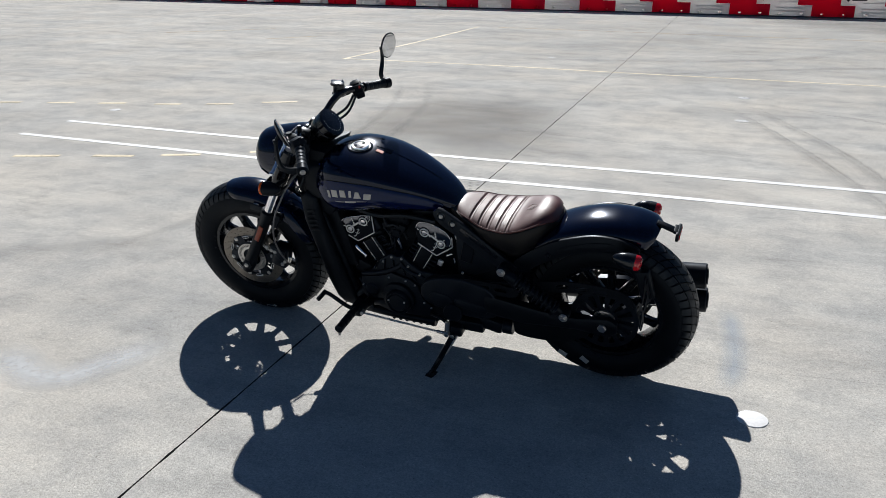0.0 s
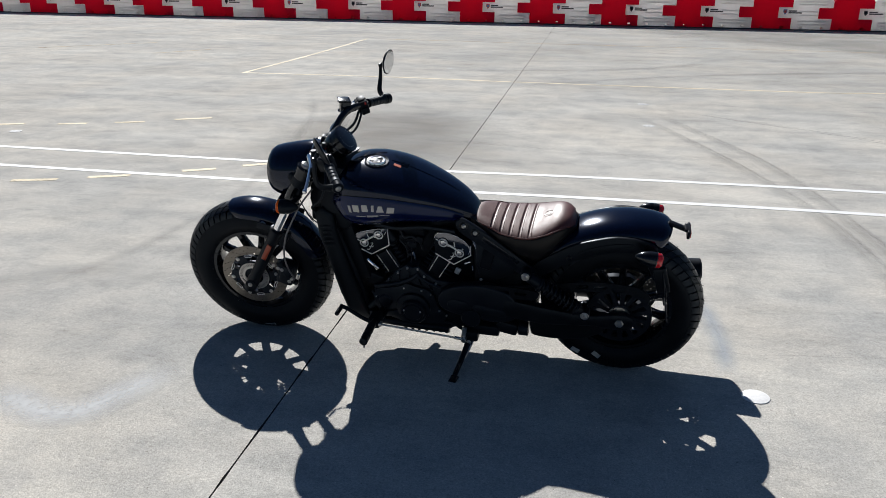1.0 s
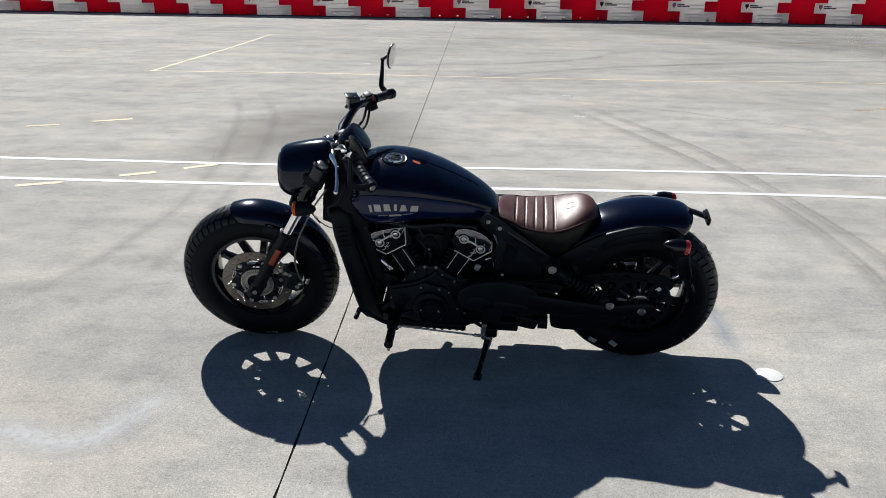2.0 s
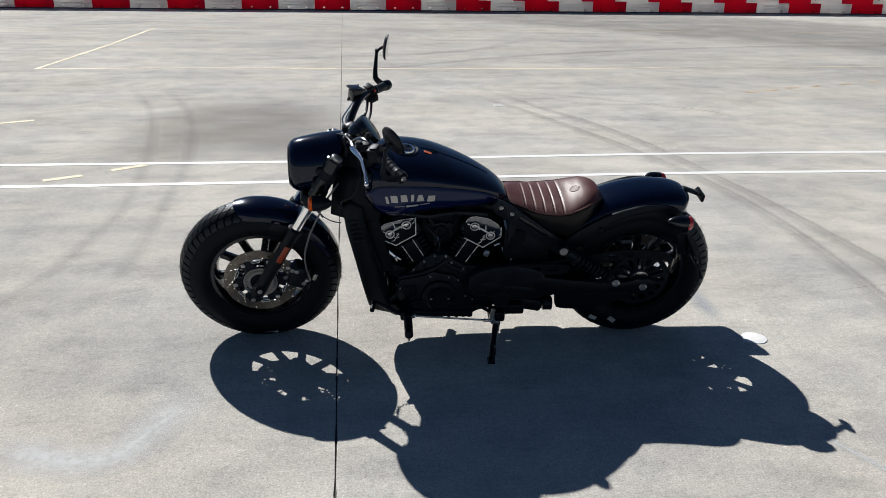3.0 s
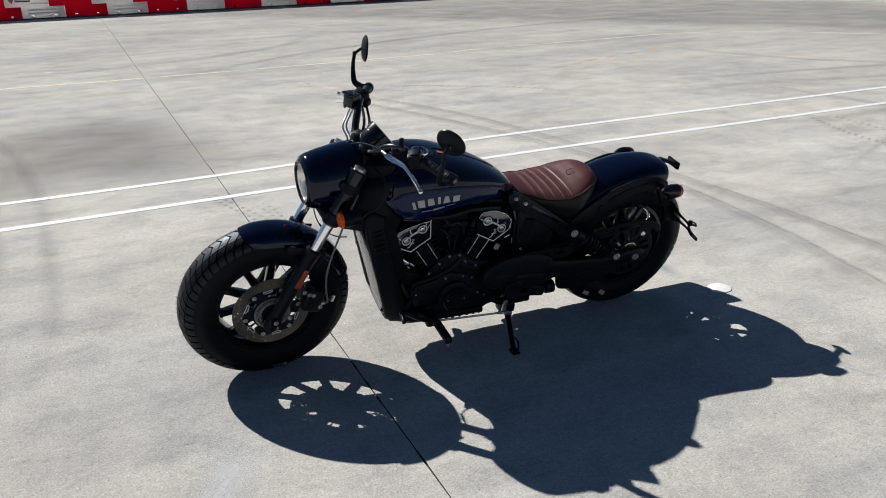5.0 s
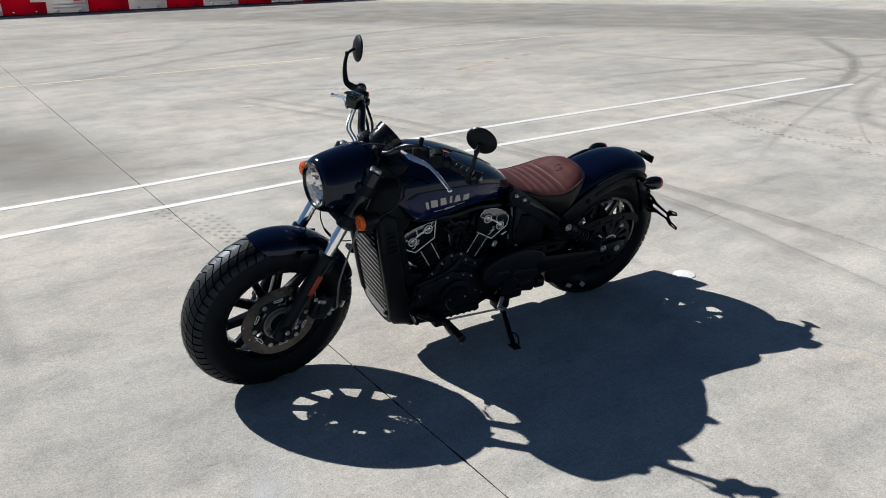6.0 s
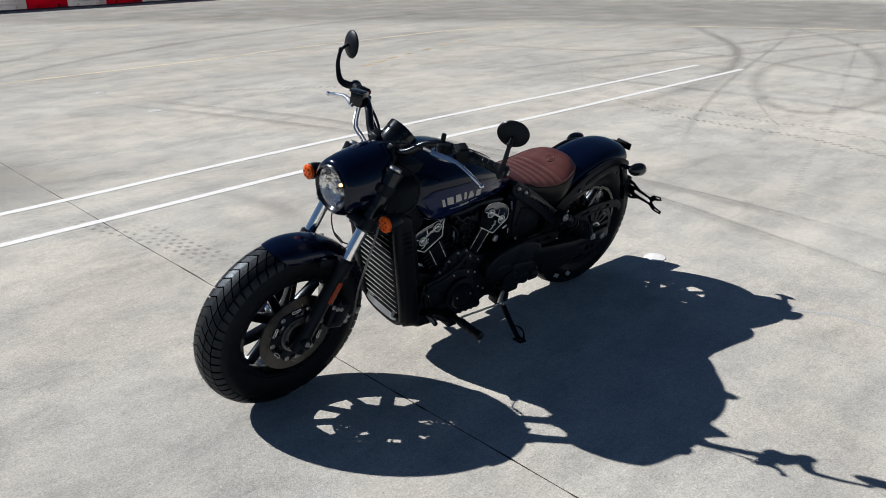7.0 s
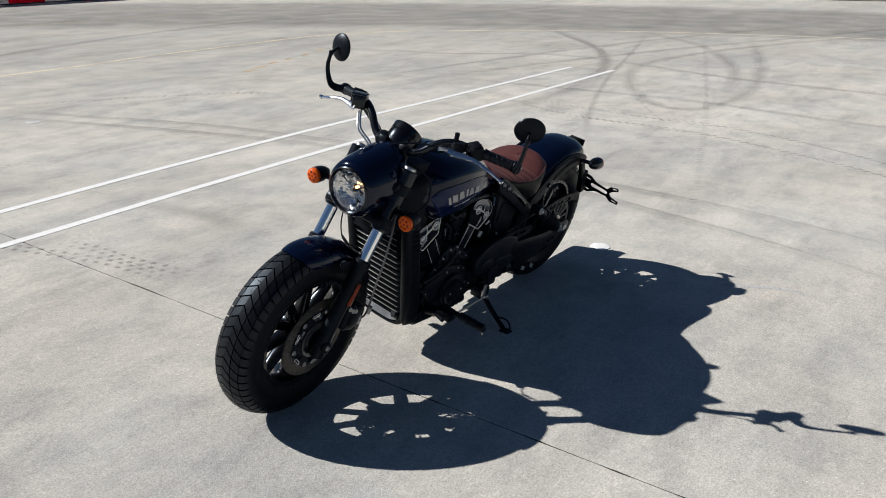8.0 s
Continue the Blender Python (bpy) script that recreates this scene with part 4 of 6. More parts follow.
NACELLE = [(-1.427, 0.078, 0, 0), (-1.431, 0.083, 0, 0), (-1.427, 0.091, 0, 0), (-1.411, 0.099, 0, 0), (-1.383, 0.107, 0.05, 0), (-1.343, 0.113, 0.2, 0.004), (-1.313, 0.115, 0.34, 0.008), (-1.288, 0.114, 0.46, 0.012), (-1.275, 0.109, 0.5, 0.014)]
lamp_pod = steered("headlight", loft([nacelle_ring(*r) for r in NACELLE], cap=False), BLUE, None, "midnight-blue bullet headlight cowl")
steered("cowl_back", loft([nacelle_ring(-1.2790, 0.108, 0.5, 0.014), nacelle_ring(-1.2850, 0.06, 0.5, 0.014)]), PLASTIC, lamp_pod)
steered("lens_ring", revolve([(0, 0.071), (-0.004, 0.0735), (-0.008, 0.079), (-0.004, 0.083), (0.006, 0.083), (0.012, 0.076)], (-1.4290, 0, AXIS_Z), (1, 0, 0), 48, cap=False), GLOSS, lamp_pod)
def reflector_bowl():
    """A bowl of flat facets in rings."""
    profile = [(0.0, 0.0725), (0.006, 0.069), (0.012, 0.0645), (0.018, 0.059), (0.024, 0.052), (0.029, 0.044), (0.033, 0.035), (0.036, 0.025), (0.038, 0.012)]
    bm = bmesh.new()
    rng = random.Random(11)
    n = 40
    for (s0, r0), (s1, r1) in zip(profile, profile[1:]):
        for i in range(n):
            a0, a1 = 2 * math.pi * i / n, 2 * math.pi * (i + 1) / n
            tip = rng.uniform(-0.0026, 0.0026)
            bm.faces.new([bm.verts.new((-1.425 + s + d, r * math.cos(a), AXIS_Z + r * math.sin(a))) for s, r, a, d in ((s0, r0, a0, 0), (s0, r0, a1, tip), (s1, r1, a1, 0), (s1, r1, a0, -tip))])
    return bm


steered("reflector", reflector_bowl(), REFLECTOR, lamp_pod, "bright chrome reflector bowl of small facets", 0)
steered("bulb_shield", rod((-1.4080, 0.006, AXIS_Z - 0.018), (-1.3870, 0.006, AXIS_Z - 0.018), 0.012, 0.01, n=20), CHROME, lamp_pod)
steered("bulb", rod((-1.4070, -0.012, AXIS_Z + 0.01), (-1.3930, -0.012, AXIS_Z + 0.01), 0.0048, n=14, bevel=0.0015), GLOW, lamp_pod, "glowing warm parking bulb")
lens_rings = [(0.0, 0.0735), (-0.004, 0.068), (-0.008, 0.05), (-0.0105, 0.028), (-0.0115, 0.004), (-0.009, 0.004), (-0.008, 0.028), (-0.0055, 0.05), (-0.0015, 0.068), (0.001, 0.0732)]
lens = steered("headlight_lens", revolve(lens_rings, (-1.4275, 0, AXIS_Z), (1, 0, 0), 48, cap=False), GLASS, lamp_pod, "clear domed headlight lens")
lens.visible_shadow = False


def signal(at, way, mat, body=SATIN, size=1.0, name="turn_signal", label="", maker=steered, stalk=None, long=1.0, deep=1.0):
    at, way = Vector(at), Vector(way).normalized()
    k = size
    s = maker(name, revolve([(0.0, 0.026 * k), (0.004 * k, 0.0295 * k), (0.03 * long, 0.029 * k), (0.05 * long, 0.024 * k), (0.068 * long, 0.014 * k), (0.076 * long, 0.004 * k)], at, -way, 28), body, None, label)
    maker("lens", revolve([(-0.002, 0.028 * k), (0.007 * k * deep, 0.0275 * k), (0.011 * k * deep, 0.023 * k), (0.0125 * k * deep, 0.012 * k), (0.0128 * k * deep, 0.001)], at, way, 28), mat, s, "amber lens" if mat is AMBER else "red lens")
    w, u, v = across(way)
    for i in range(7):
        a = 2 * math.pi * i / 6
        o = at + way * 0.0118 * k * deep + (u * math.cos(a) + v * math.sin(a)) * (0.0145 * k if i < 6 else 0)
        maker("lens_boss", revolve([(0, 0.0052 * k), (0.002 * k, 0.004 * k), (0.003 * k, 0.001)], o, way, 10), AMBER_DARK if mat is AMBER else mat, s)
    if stalk:
        maker("stalk", tube([at - way * 0.03, (at - way * 0.03).lerp(Vector(stalk), 0.5), stalk], 0.0095, 10, 3), body, s)
    return s


signal((-1.352, -0.2, 0.768), (-1, 0, 0.02), AMBER, label="front turn signal with a round amber lens", stalk=(-1.3, -0.11, 0.765))
signal((-1.366, 0.208, 0.775), (-1, 0, 0.02), AMBER, label="front turn signal with a round amber lens", stalk=(-1.3, 0.11, 0.765))

# -- handlebar --
BAR = [(-1.21, 0, 0.937), (-1.208, 0.05, 0.937), (-1.195, 0.1, 0.955), (-1.168, 0.15, 0.998), (-1.142, 0.2, 1.014), (-1.1, 0.275, 1.002), (-1.038, 0.382, 0.98)]
full = [(x, -y, z) for x, y, z in reversed(BAR[1:])] + BAR
handlebar = steered("handlebar", tube(full, 0.0142, 14), GLOSS)
both(steered, "riser", lambda: join(rod((-1.22, -0.045, 0.885), (-1.21, -0.045, 0.945), 0.019, n=18), box((-1.209, -0.045, 0.945), (0.042, 0.034, 0.03), (0, 20, 0), 0.006)), SATIN, handlebar)
GRIP_IN, GRIP_OUT = Vector((-1.093, 0.287, 1.0)), Vector((-1.042, 0.377, 0.981))


def grip(side):
    a, b = GRIP_IN.copy(), GRIP_OUT.copy()
    a.y, b.y = a.y * side, b.y * side
    length = (b - a).length
    prof = [(0, 0.014), (0.001, 0.0195), (0.006, 0.0195)]
    for i in range(4):
        s = 0.016 + i * 0.02
        prof += [(s, 0.0178), (s + 0.002, 0.0162), (s + 0.005, 0.0162), (s + 0.007, 0.0178)]
    return revolve(prof + [(length - 0.008, 0.0178), (length - 0.004, 0.0195), (length, 0.018)], a, b - a, 24)


for side in (-1, 1):
    steered("grip", grip(side), RUBBER, handlebar, "ribbed black rubber grip")
    out = Vector((0.069, 0.116 * side, -0.024)).normalized()
    end = Vector((GRIP_OUT.x, GRIP_OUT.y * side, GRIP_OUT.z))
    steered("bar_end", revolve([(0, 0.018), (0.004, 0.0215), (0.026, 0.0215), (0.03, 0.018)], end, out, 24), SATIN, handlebar)
    steered("bar_end_bolt", bolt(end + out * 0.029, out, 0.0085, 0.006), STEEL, handlebar)
    # Switch housing inboard of the grip.
    c = Vector((-1.112, 0.262 * side, 1.002))
    steered("switch_housing", join(box(c, (0.046, 0.052, 0.054), (8, -12, 30 * side), 0.006, 2), box(c + Vector((0.012, -0.006 * side, -0.016)), (0.036, 0.04, 0.03), (8, -12, 30 * side), 0.005), box(c + Vector((-0.004, 0.002 * side, 0.026)), (0.03, 0.036, 0.01), (8, -12, 30 * side), 0.003)), PLASTIC, handlebar)
    steered("switch_seam", box(c, (0.0475, 0.002, 0.0555), (8, -12, 30 * side), 0.0006, 1), GLOSS, handlebar)
    for k, (dx, dy, dz) in enumerate(((0.024, -0.012, 0.012), (0.025, 0.006, 0.008), (0.024, -0.004, -0.01))):
        steered("switch_button", box(c + Vector((dx, dy * side, dz)), (0.008, 0.011, 0.009), (8, -12, 30 * side), 0.002, 1), (SATIN, SATIN, GLOSS)[k], handlebar)
    steered("switch_mark", rod(c + Vector((-0.021, -0.008 * side, 0.006)), c + Vector((-0.0255, -0.0105 * side, 0.006)), 0.006, n=14, bevel=0.001), HOSE, handlebar)
    # Lever and its perch.
    perch = Vector((-1.15, 0.218 * side, 1.008))
    steered("lever_perch", join(box(perch, (0.05, 0.036, 0.032), (0, -10, 24 * side), 0.008), rod(perch + Vector((-0.02, 0, -0.016)), perch + Vector((-0.02, 0, 0.022)), 0.012, n=14)), PLASTIC, handlebar)
    blade = [((-1.195, 0.208, 1.001), 0.009), ((-1.189, 0.222, 0.998), 0.0115), ((-1.179, 0.242, 0.996), 0.012), ((-1.169, 0.268, 0.9955), 0.0095), ((-1.162, 0.295, 0.995), 0.0075), ((-1.159, 0.32, 0.989), 0.007), ((-1.156, 0.345, 0.981), 0.0066), ((-1.154, 0.375, 0.971), 0.0057), ((-1.153, 0.4, 0.962), 0.005)]
    lever = [[Vector((x, y * side, z)) + Vector((0.69, 0.0, 0.72)) * h * p + Vector((-0.72, 0.0, 0.69)) * q * (1 + 60 * h) for p, q in ((-1, -0.002), (-0.8, 0.003), (0, 0.0048), (0.8, 0.003), (1, -0.002), (0.7, -0.004), (-0.7, -0.004))] for (x, y, z), h in blade]
    steered("lever", loft(lever), POLISHED, handlebar, "polished bright metal lever", 50)
    steered("lever_end", revolve([(0, 0.004), (0.003, 0.0075), (0.009, 0.0085), (0.014, 0.006), (0.016, 0.001)], (-1.153, 0.398 * side, 0.9625), (0.0, side, -0.2), 16), CHROME, handlebar)
steered("clutch_post", rod((-1.139, -0.196, 1.014), (-1.134, -0.194, 1.05), 0.0085, n=14), PLASTIC, handlebar)
steered("fluid_reservoir", join(box((-1.168, 0.21, 1.02), (0.046, 0.052, 0.054), (0, 9, 24), 0.007), box((-1.171, 0.21, 1.047), (0.05, 0.056, 0.008), (0, 9, 24), 0.003)), GLOSS, handlebar, "square black brake fluid reservoir")
for dx, dy in ((-0.016, -0.021), (0.018, -0.019), (-0.016, 0.021), (0.018, 0.021)):
    steered("cover_screw", rod((-1.174 + dx, 0.208 + dy, 1.049), (-1.174 + dx, 0.208 + dy, 1.0535), 0.003, n=10, bevel=0.001), CAST, handlebar)
steered("reservoir_label", box((-1.1445, 0.212, 1.018), (0.002, 0.024, 0.028), (0, -8, 24), 0.0004, 1), TAG, handlebar, "small white label")
steered("kill_switch", box((-1.093, 0.246, 1.019), (0.008, 0.017, 0.013), (0, -12, 30), 0.003), KILL, handlebar, "red stop switch")
for d in (0.0, 0.014):
    steered("brake_line", tube([(-1.18 + d, 0.198, 0.99), (-1.196 + d, 0.188, 0.972), (-1.224 + d, 0.155, 0.942), (-1.218 + d, 0.115, 0.91), (-1.225 + d, 0.07, 0.87)], 0.0037, 10), BRIGHT, handlebar, "bright hose beside the bar")
steered("clutch_cable", tube([(-1.19, -0.195, 0.998), (-1.2, -0.15, 0.998), (-1.222, -0.07, 0.982), (-1.25, 0.0, 0.95), (-1.258, 0.03, 0.915)], 0.0032, 8), GLOSS, handlebar, "thin black control cable")
steered("cable_adjuster", rod((-1.19, -0.205, 0.999), (-1.197, -0.17, 0.999), 0.0055, n=12), STEEL, handlebar)
steered("control_cable", tube([(-1.2, -0.06, 0.9), (-1.17, -0.14, 0.86), (-1.19, -0.17, 0.79), (-1.24, -0.15, 0.74), (-1.235, -0.1, 0.69)], 0.0045, 8), RUBBER, handlebar)
steered("throttle_cable", tube([(-1.12, 0.235, 0.985), (-1.13, 0.18, 0.955), (-1.16, 0.11, 0.94), (-1.2, 0.06, 0.91)], 0.0055, 8), RUBBER, handlebar)
steered("throttle_cable", tube([(-1.105, 0.225, 0.985), (-1.115, 0.16, 0.945), (-1.15, 0.1, 0.925), (-1.2, 0.04, 0.9)], 0.005, 8), RUBBER, handlebar)


def blade(points, widths, thick, normal, steps=6):
    """A flat tapering arm."""
    ps = curve_through(points, steps)
    n = Vector(normal).normalized()
    rings = []
    for i, p in enumerate(ps):
        w = (ps[min(i + 1, len(ps) - 1)] - ps[max(i - 1, 0)]).normalized()
        u = w.cross(n).normalized() * float(np.interp(i / (len(ps) - 1), np.linspace(0, 1, len(widths)), widths)) / 2
        v = u.cross(w).normalized() * thick / 2
        rings.append([p + u * a + v * b for a, b in ((-1, -0.4), (-0.7, -1), (0.7, -1), (1, -0.4), (1, 0.4), (0.7, 1), (-0.7, 1), (-1, 0.4))])
    return loft(rings)


def mirror(side, facing, arm, centre):
    base = Vector((-1.045, 0.398 * side, 0.978))
    m = steered("mirror", blade([base, *arm], (0.03, 0.028, 0.022, 0.016, 0.011), 0.011, (0.2, 1, 0.1)), SATIN, None, "round black bar-end mirror on a flat curved arm")
    c, f, top = Vector(centre), Vector(facing).normalized(), Vector(arm[-1])
    steered("mirror_joint", join(rod(top - Vector((0, 0, 0.008)), top + Vector((0, 0, 0.008)), 0.0085, n=12), rod(top, c - f * 0.014, 0.006, n=10)), SATIN, m)
    steered("mirror_shell", revolve([(-0.013, 0.004), (-0.012, 0.022), (-0.008, 0.0415), (-0.002, 0.051), (0.003, 0.0525), (0.004, 0.0497)], c, f, 48), SATIN, m)
    steered("mirror_glass", revolve([(0.0035, 0.0492), (0.0048, 0.0492), (0.0052, 0.048)], c, f, 48), MIRROR, m, "round mirror glass")


mirror(1, (1, -0.21, -0.09), ((-1.062, 0.42, 0.98), (-1.078, 0.436, 0.998), (-1.074, 0.46, 1.05), (-1.069, 0.456, 1.104)), (-1.03, 0.444, 1.124))
mirror(-1, (0.79, 0.53, 0.31), ((-1.074, -0.412, 0.984), (-1.094, -0.42, 1.0), (-1.095, -0.43, 1.04), (-1.088, -0.432, 1.104)), (-1.063, -0.418, 1.13))

gauge = Vector((0.78, 0, 0.62)).normalized()
pod = steered("gauge", revolve([(-0.085, 0.02), (-0.08, 0.044), (-0.06, 0.054), (-0.032, 0.0565), (-0.03, 0.0545), (-0.026, 0.0545), (-0.024, 0.0575), (-0.004, 0.059), (0.004, 0.059), (0.006, 0.052)], Vector((-1.12, 0.016, 0.965)), gauge, 40), GLOSS, None, "round black speedometer pod")
steered("dial", revolve([(0.0045, 0.0505), (0.0062, 0.0505), (0.0066, 0.049)], Vector((-1.12, 0.016, 0.965)), gauge, 40), DIAL, pod, "dark glass dial")
gw, gu, gv = across(gauge)
for i in range(17):
    a = radians(-30 + 240 * i / 16)
    o = Vector((-1.12, 0.016, 0.965)) + gauge * 0.0068 + (gu * math.cos(a) + gv * math.sin(a)) * 0.041
    steered("dial_mark", rod(o, o + gauge * 0.0006, 0.0016, n=6, bevel=0.0002), SILVER, pod)
steered("gauge_bracket", join(box((-1.2, 0.012, 0.925), (0.075, 0.07, 0.05), (0, -30, 0), 0.012), box((-1.2, 0.06, 0.94), (0.05, 0.04, 0.05), (0, -20, 0), 0.01)), PLASTIC, pod)

# -- tank --
TOP = [(-1.19, 0.81), (-1.165, 0.85), (-1.13, 0.873), (-1.08, 0.89), (-1.024, 0.896), (-0.97, 0.893), (-0.893, 0.877), (-0.804, 0.845), (-0.713, 0.804), (-0.642, 0.762), (-0.598, 0.725), (-0.575, 0.695)]
CREASE = [(-1.19, 0.775), (-1.128, 0.792), (-1.068, 0.812), (-0.984, 0.816), (-0.877, 0.808), (-0.748, 0.776), (-0.64, 0.732), (-0.575, 0.69)]
BOTTOM = [(-1.19, 0.755), (-1.15, 0.73), (-1.117, 0.69), (-1.085, 0.664), (-1.03, 0.656), (-0.95, 0.67), (-0.87, 0.684), (-0.75, 0.682), (-0.65, 0.676), (-0.575, 0.672)]
WIDE = [(-1.19, 0.05), (-1.165, 0.115), (-1.13, 0.155), (-1.08, 0.182), (-1.02, 0.193), (-0.95, 0.193), (-0.88, 0.185), (-0.8, 0.166), (-0.7, 0.128), (-0.62, 0.088), (-0.575, 0.05)]


def eased(table, xs):
    """A smooth run through a table."""
    pts = curve_through([(x, v, 0) for x, v in table], 8)
    return np.interp(xs, [p.x for p in pts], [p.y for p in pts])


FLANK = [(0.0, 0.64), (0.04, 0.74), (0.12, 0.86), (0.24, 0.945), (0.38, 0.99), (0.52, 1.0), (0.68, 0.99), (0.84, 0.966), (0.97, 0.938), (1.0, 0.93)]


def tank_ring(zt, zc, zb, w, x):
    half = []
    for k in range(15):
        a = math.pi / 2 * k / 14
        half.append((w * 0.93 * math.cos(a) ** 0.86 if k < 14 else 0.0, zc + (zt - zc) * math.sin(a) ** 1.0))
    low = [(w * 0.45, zb)] + [(w * f, zb + (zc - zb) * u) for u, f in FLANK[:-1]]
    right = low + half
    left = [(-y, z) for y, z in reversed(right[:-1])]
    return [Vector((x, y, z)) for y, z in right + left]


XS = np.linspace(-1.19, -0.575, 46)
tank_bm = loft([tank_ring(*v) for v in zip(eased(TOP, XS), eased(CREASE, XS), eased(BOTTOM, XS), eased(WIDE, XS), XS)])
tank = fit_part("fuel_tank", tank_bm, BLUE, None, "glossy midnight-blue teardrop fuel tank", 60)


def panel_point(x, u, proud, side):
    zc, zb, w = eased(CREASE, [x])[0], eased(BOTTOM, [x])[0], eased(WIDE, [x])[0]
    return Vector((x, side * (w * value_at(FLANK, u) + proud), zb + (zc - zb) * u))


def tank_panel(side):
    xs = np.linspace(-1.135, -0.625, 44)
    rows = []
    for i, x in enumerate(xs):
        s = i / 43
        lo = 0.1 + 0.75 * max(0, 1 - s * 9) ** 1.6 + 0.55 * max(0, s - 0.75) ** 1.2 * 2
        hi = 0.955 - 0.25 * max(0, 1 - s * 12) ** 2 - 0.1 * max(0, s - 0.9) * 10
        lo = min(lo, hi - 0.02)
        rows.append([panel_point(x, lo + (hi - lo) * k / 8, 0.0026 if 0 < k < 8 and 0 < i < 43 else 0.0002, side) for k in range(9)])
    bm = loft(rows, cap=False, closed=False)
    return bm, [r[8] for r in rows], [r[0] for r in rows]


for side in (-1, 1):
    bm, upper, lower = tank_panel(side)
    fit_part("tank_panel", bm, PANEL_BLUE, tank, "raised blue side panel with a fine stripe", 30)
    shift = Vector((0, side * 0.0015, 0.001))
    fit_part("pinstripe", tube([p + shift for p in upper[1:-1:2]] + [upper[-1] + shift], 0.0011, 6, 2), GLOSS, tank)

# The maker's name on the tank: plain silver blocks.
for side in (-1, 1):
    for i, (x, wide, lean, trim) in enumerate(((-1.06, 0.0105, 0.006, 0.0), (-1.042, 0.026, 0.004, 0.0), (-1.005, 0.026, 0.002, 0.004), (-0.967, 0.0105, 0.0, 0.0), (-0.947, 0.03, 0.0, 0.008), (-0.907, 0.028, -0.004, 0.0))):
        u0 = 0.535 + 0.06 * math.sin(math.pi * (i + 0.5) / 6)
        tall = 0.175
        left = trim if trim > 0.005 else 0.0
        outline = ((0.0, u0), (wide, u0), (wide - trim - lean, u0 + tall), (left - lean, u0 + tall))
        bm = loft([[panel_point(x + dx, u, p, side) for dx, u in outline] for p in (0.002, 0.0045)])
        fit_part("emblem_block", bm, SILVER, tank, "", 0)
    for x0, x1, u0, tall in ((-1.03, -0.992, 0.455, 0.016), (-0.986, -0.94, 0.44, 0.048), (-0.934, -0.896, 0.47, 0.016)):
        bm = loft([[panel_point(x, u, p, side) for x, u in ((x0, u0), (x1, u0), (x1, u0 + tall), (x0, u0 + tall))] for p in (0.002, 0.004)])
        fit_part("emblem_bar", bm, SILVER, tank, "", 0)

cap_at, cap_up = Vector((-0.985, -0.03, 0.8915)), Vector((0.08, -0.06, 1)).normalized()
filler = fit_part("filler_cap", revolve([(-0.004, 0.05), (0.002, 0.05), (0.0045, 0.047), (0.003, 0.042), (0.0015, 0.041), (0.0015, 0.036), (0.005, 0.034), (0.0062, 0.02), (0.007, 0.002)], cap_at, cap_up, 44), GLOSS, tank, "round filler cap with a bright ring")
fit_part("cap_ring", revolve([(0.003, 0.036), (0.0075, 0.034), (0.0082, 0.03), (0.0074, 0.027), (0.005, 0.0265)], cap_at, cap_up, 44, cap=False), CHROME, tank, "bright ring")
cw, cu, cv = across(cap_up)
for k in range(3):
    o = cap_at + cap_up * 0.0066 + (cu * math.cos(k * 2.1 + 0.5) + cv * math.sin(k * 2.1 + 0.5)) * 0.02
    fit_part("cap_detail", box(o, (0.016, 0.01, 0.006), (0, 0, 120 * k + 30), 0.001, 1), CHROME if k == 1 else GLOSS, tank)
for k, (x, y, w, m) in enumerate(((-0.9, -0.03, 0.018, ORANGE), (-0.875, -0.005, 0.03, PLASTIC))):
    z = eased(TOP, [x])[0] + 0.0004
    fit_part("tank_sticker", box((x, y, z), (0.03, w, 0.0012), (0, 19, 0), 0.0003, 1), m, tank, "small orange and dark warning sticker")
fit_part("tank_spine", tube([(-0.93, 0, 0.886), (-0.893, 0, 0.8775), (-0.804, 0, 0.8455), (-0.713, 0, 0.8045), (-0.66, 0, 0.774)], 0.0022, 6, 5), BLUE, tank)

# -- seat --
SEAT_TOP = [(-0.592, 0.703), (-0.57, 0.703), (-0.501, 0.69), (-0.433, 0.684), (-0.375, 0.684), (-0.338, 0.691), (-0.3, 0.707), (-0.268, 0.72), (-0.238, 0.724), (-0.21, 0.716), (-0.193, 0.694)]
SEAT_WIDE = [(-0.592, 0.055), (-0.57, 0.085), (-0.52, 0.108), (-0.46, 0.13), (-0.39, 0.144), (-0.33, 0.143), (-0.28, 0.13), (-0.24, 0.108), (-0.21, 0.076), (-0.193, 0.04)]
SEAT_EDGE = [(-0.592, 0.688), (-0.57, 0.686), (-0.521, 0.678), (-0.474, 0.664), (-0.4, 0.66), (-0.35, 0.664), (-0.3, 0.677), (-0.26, 0.69), (-0.23, 0.695), (-0.208, 0.692), (-0.193, 0.684)]
GROOVES = [-0.512, -0.474, -0.436, -0.398, -0.36]


def seat_height(x, v):
    zt, ze = eased(SEAT_TOP, [x])[0], eased(SEAT_EDGE, [x])[0]
    z = ze + (zt - ze) * (1 - abs(v) ** 2.6) ** 0.75
    for g in GROOVES:
        z -= 0.004 * math.exp(-((x - g) / 0.0042) ** 2) * (1 - abs(v) ** 6)
    return z


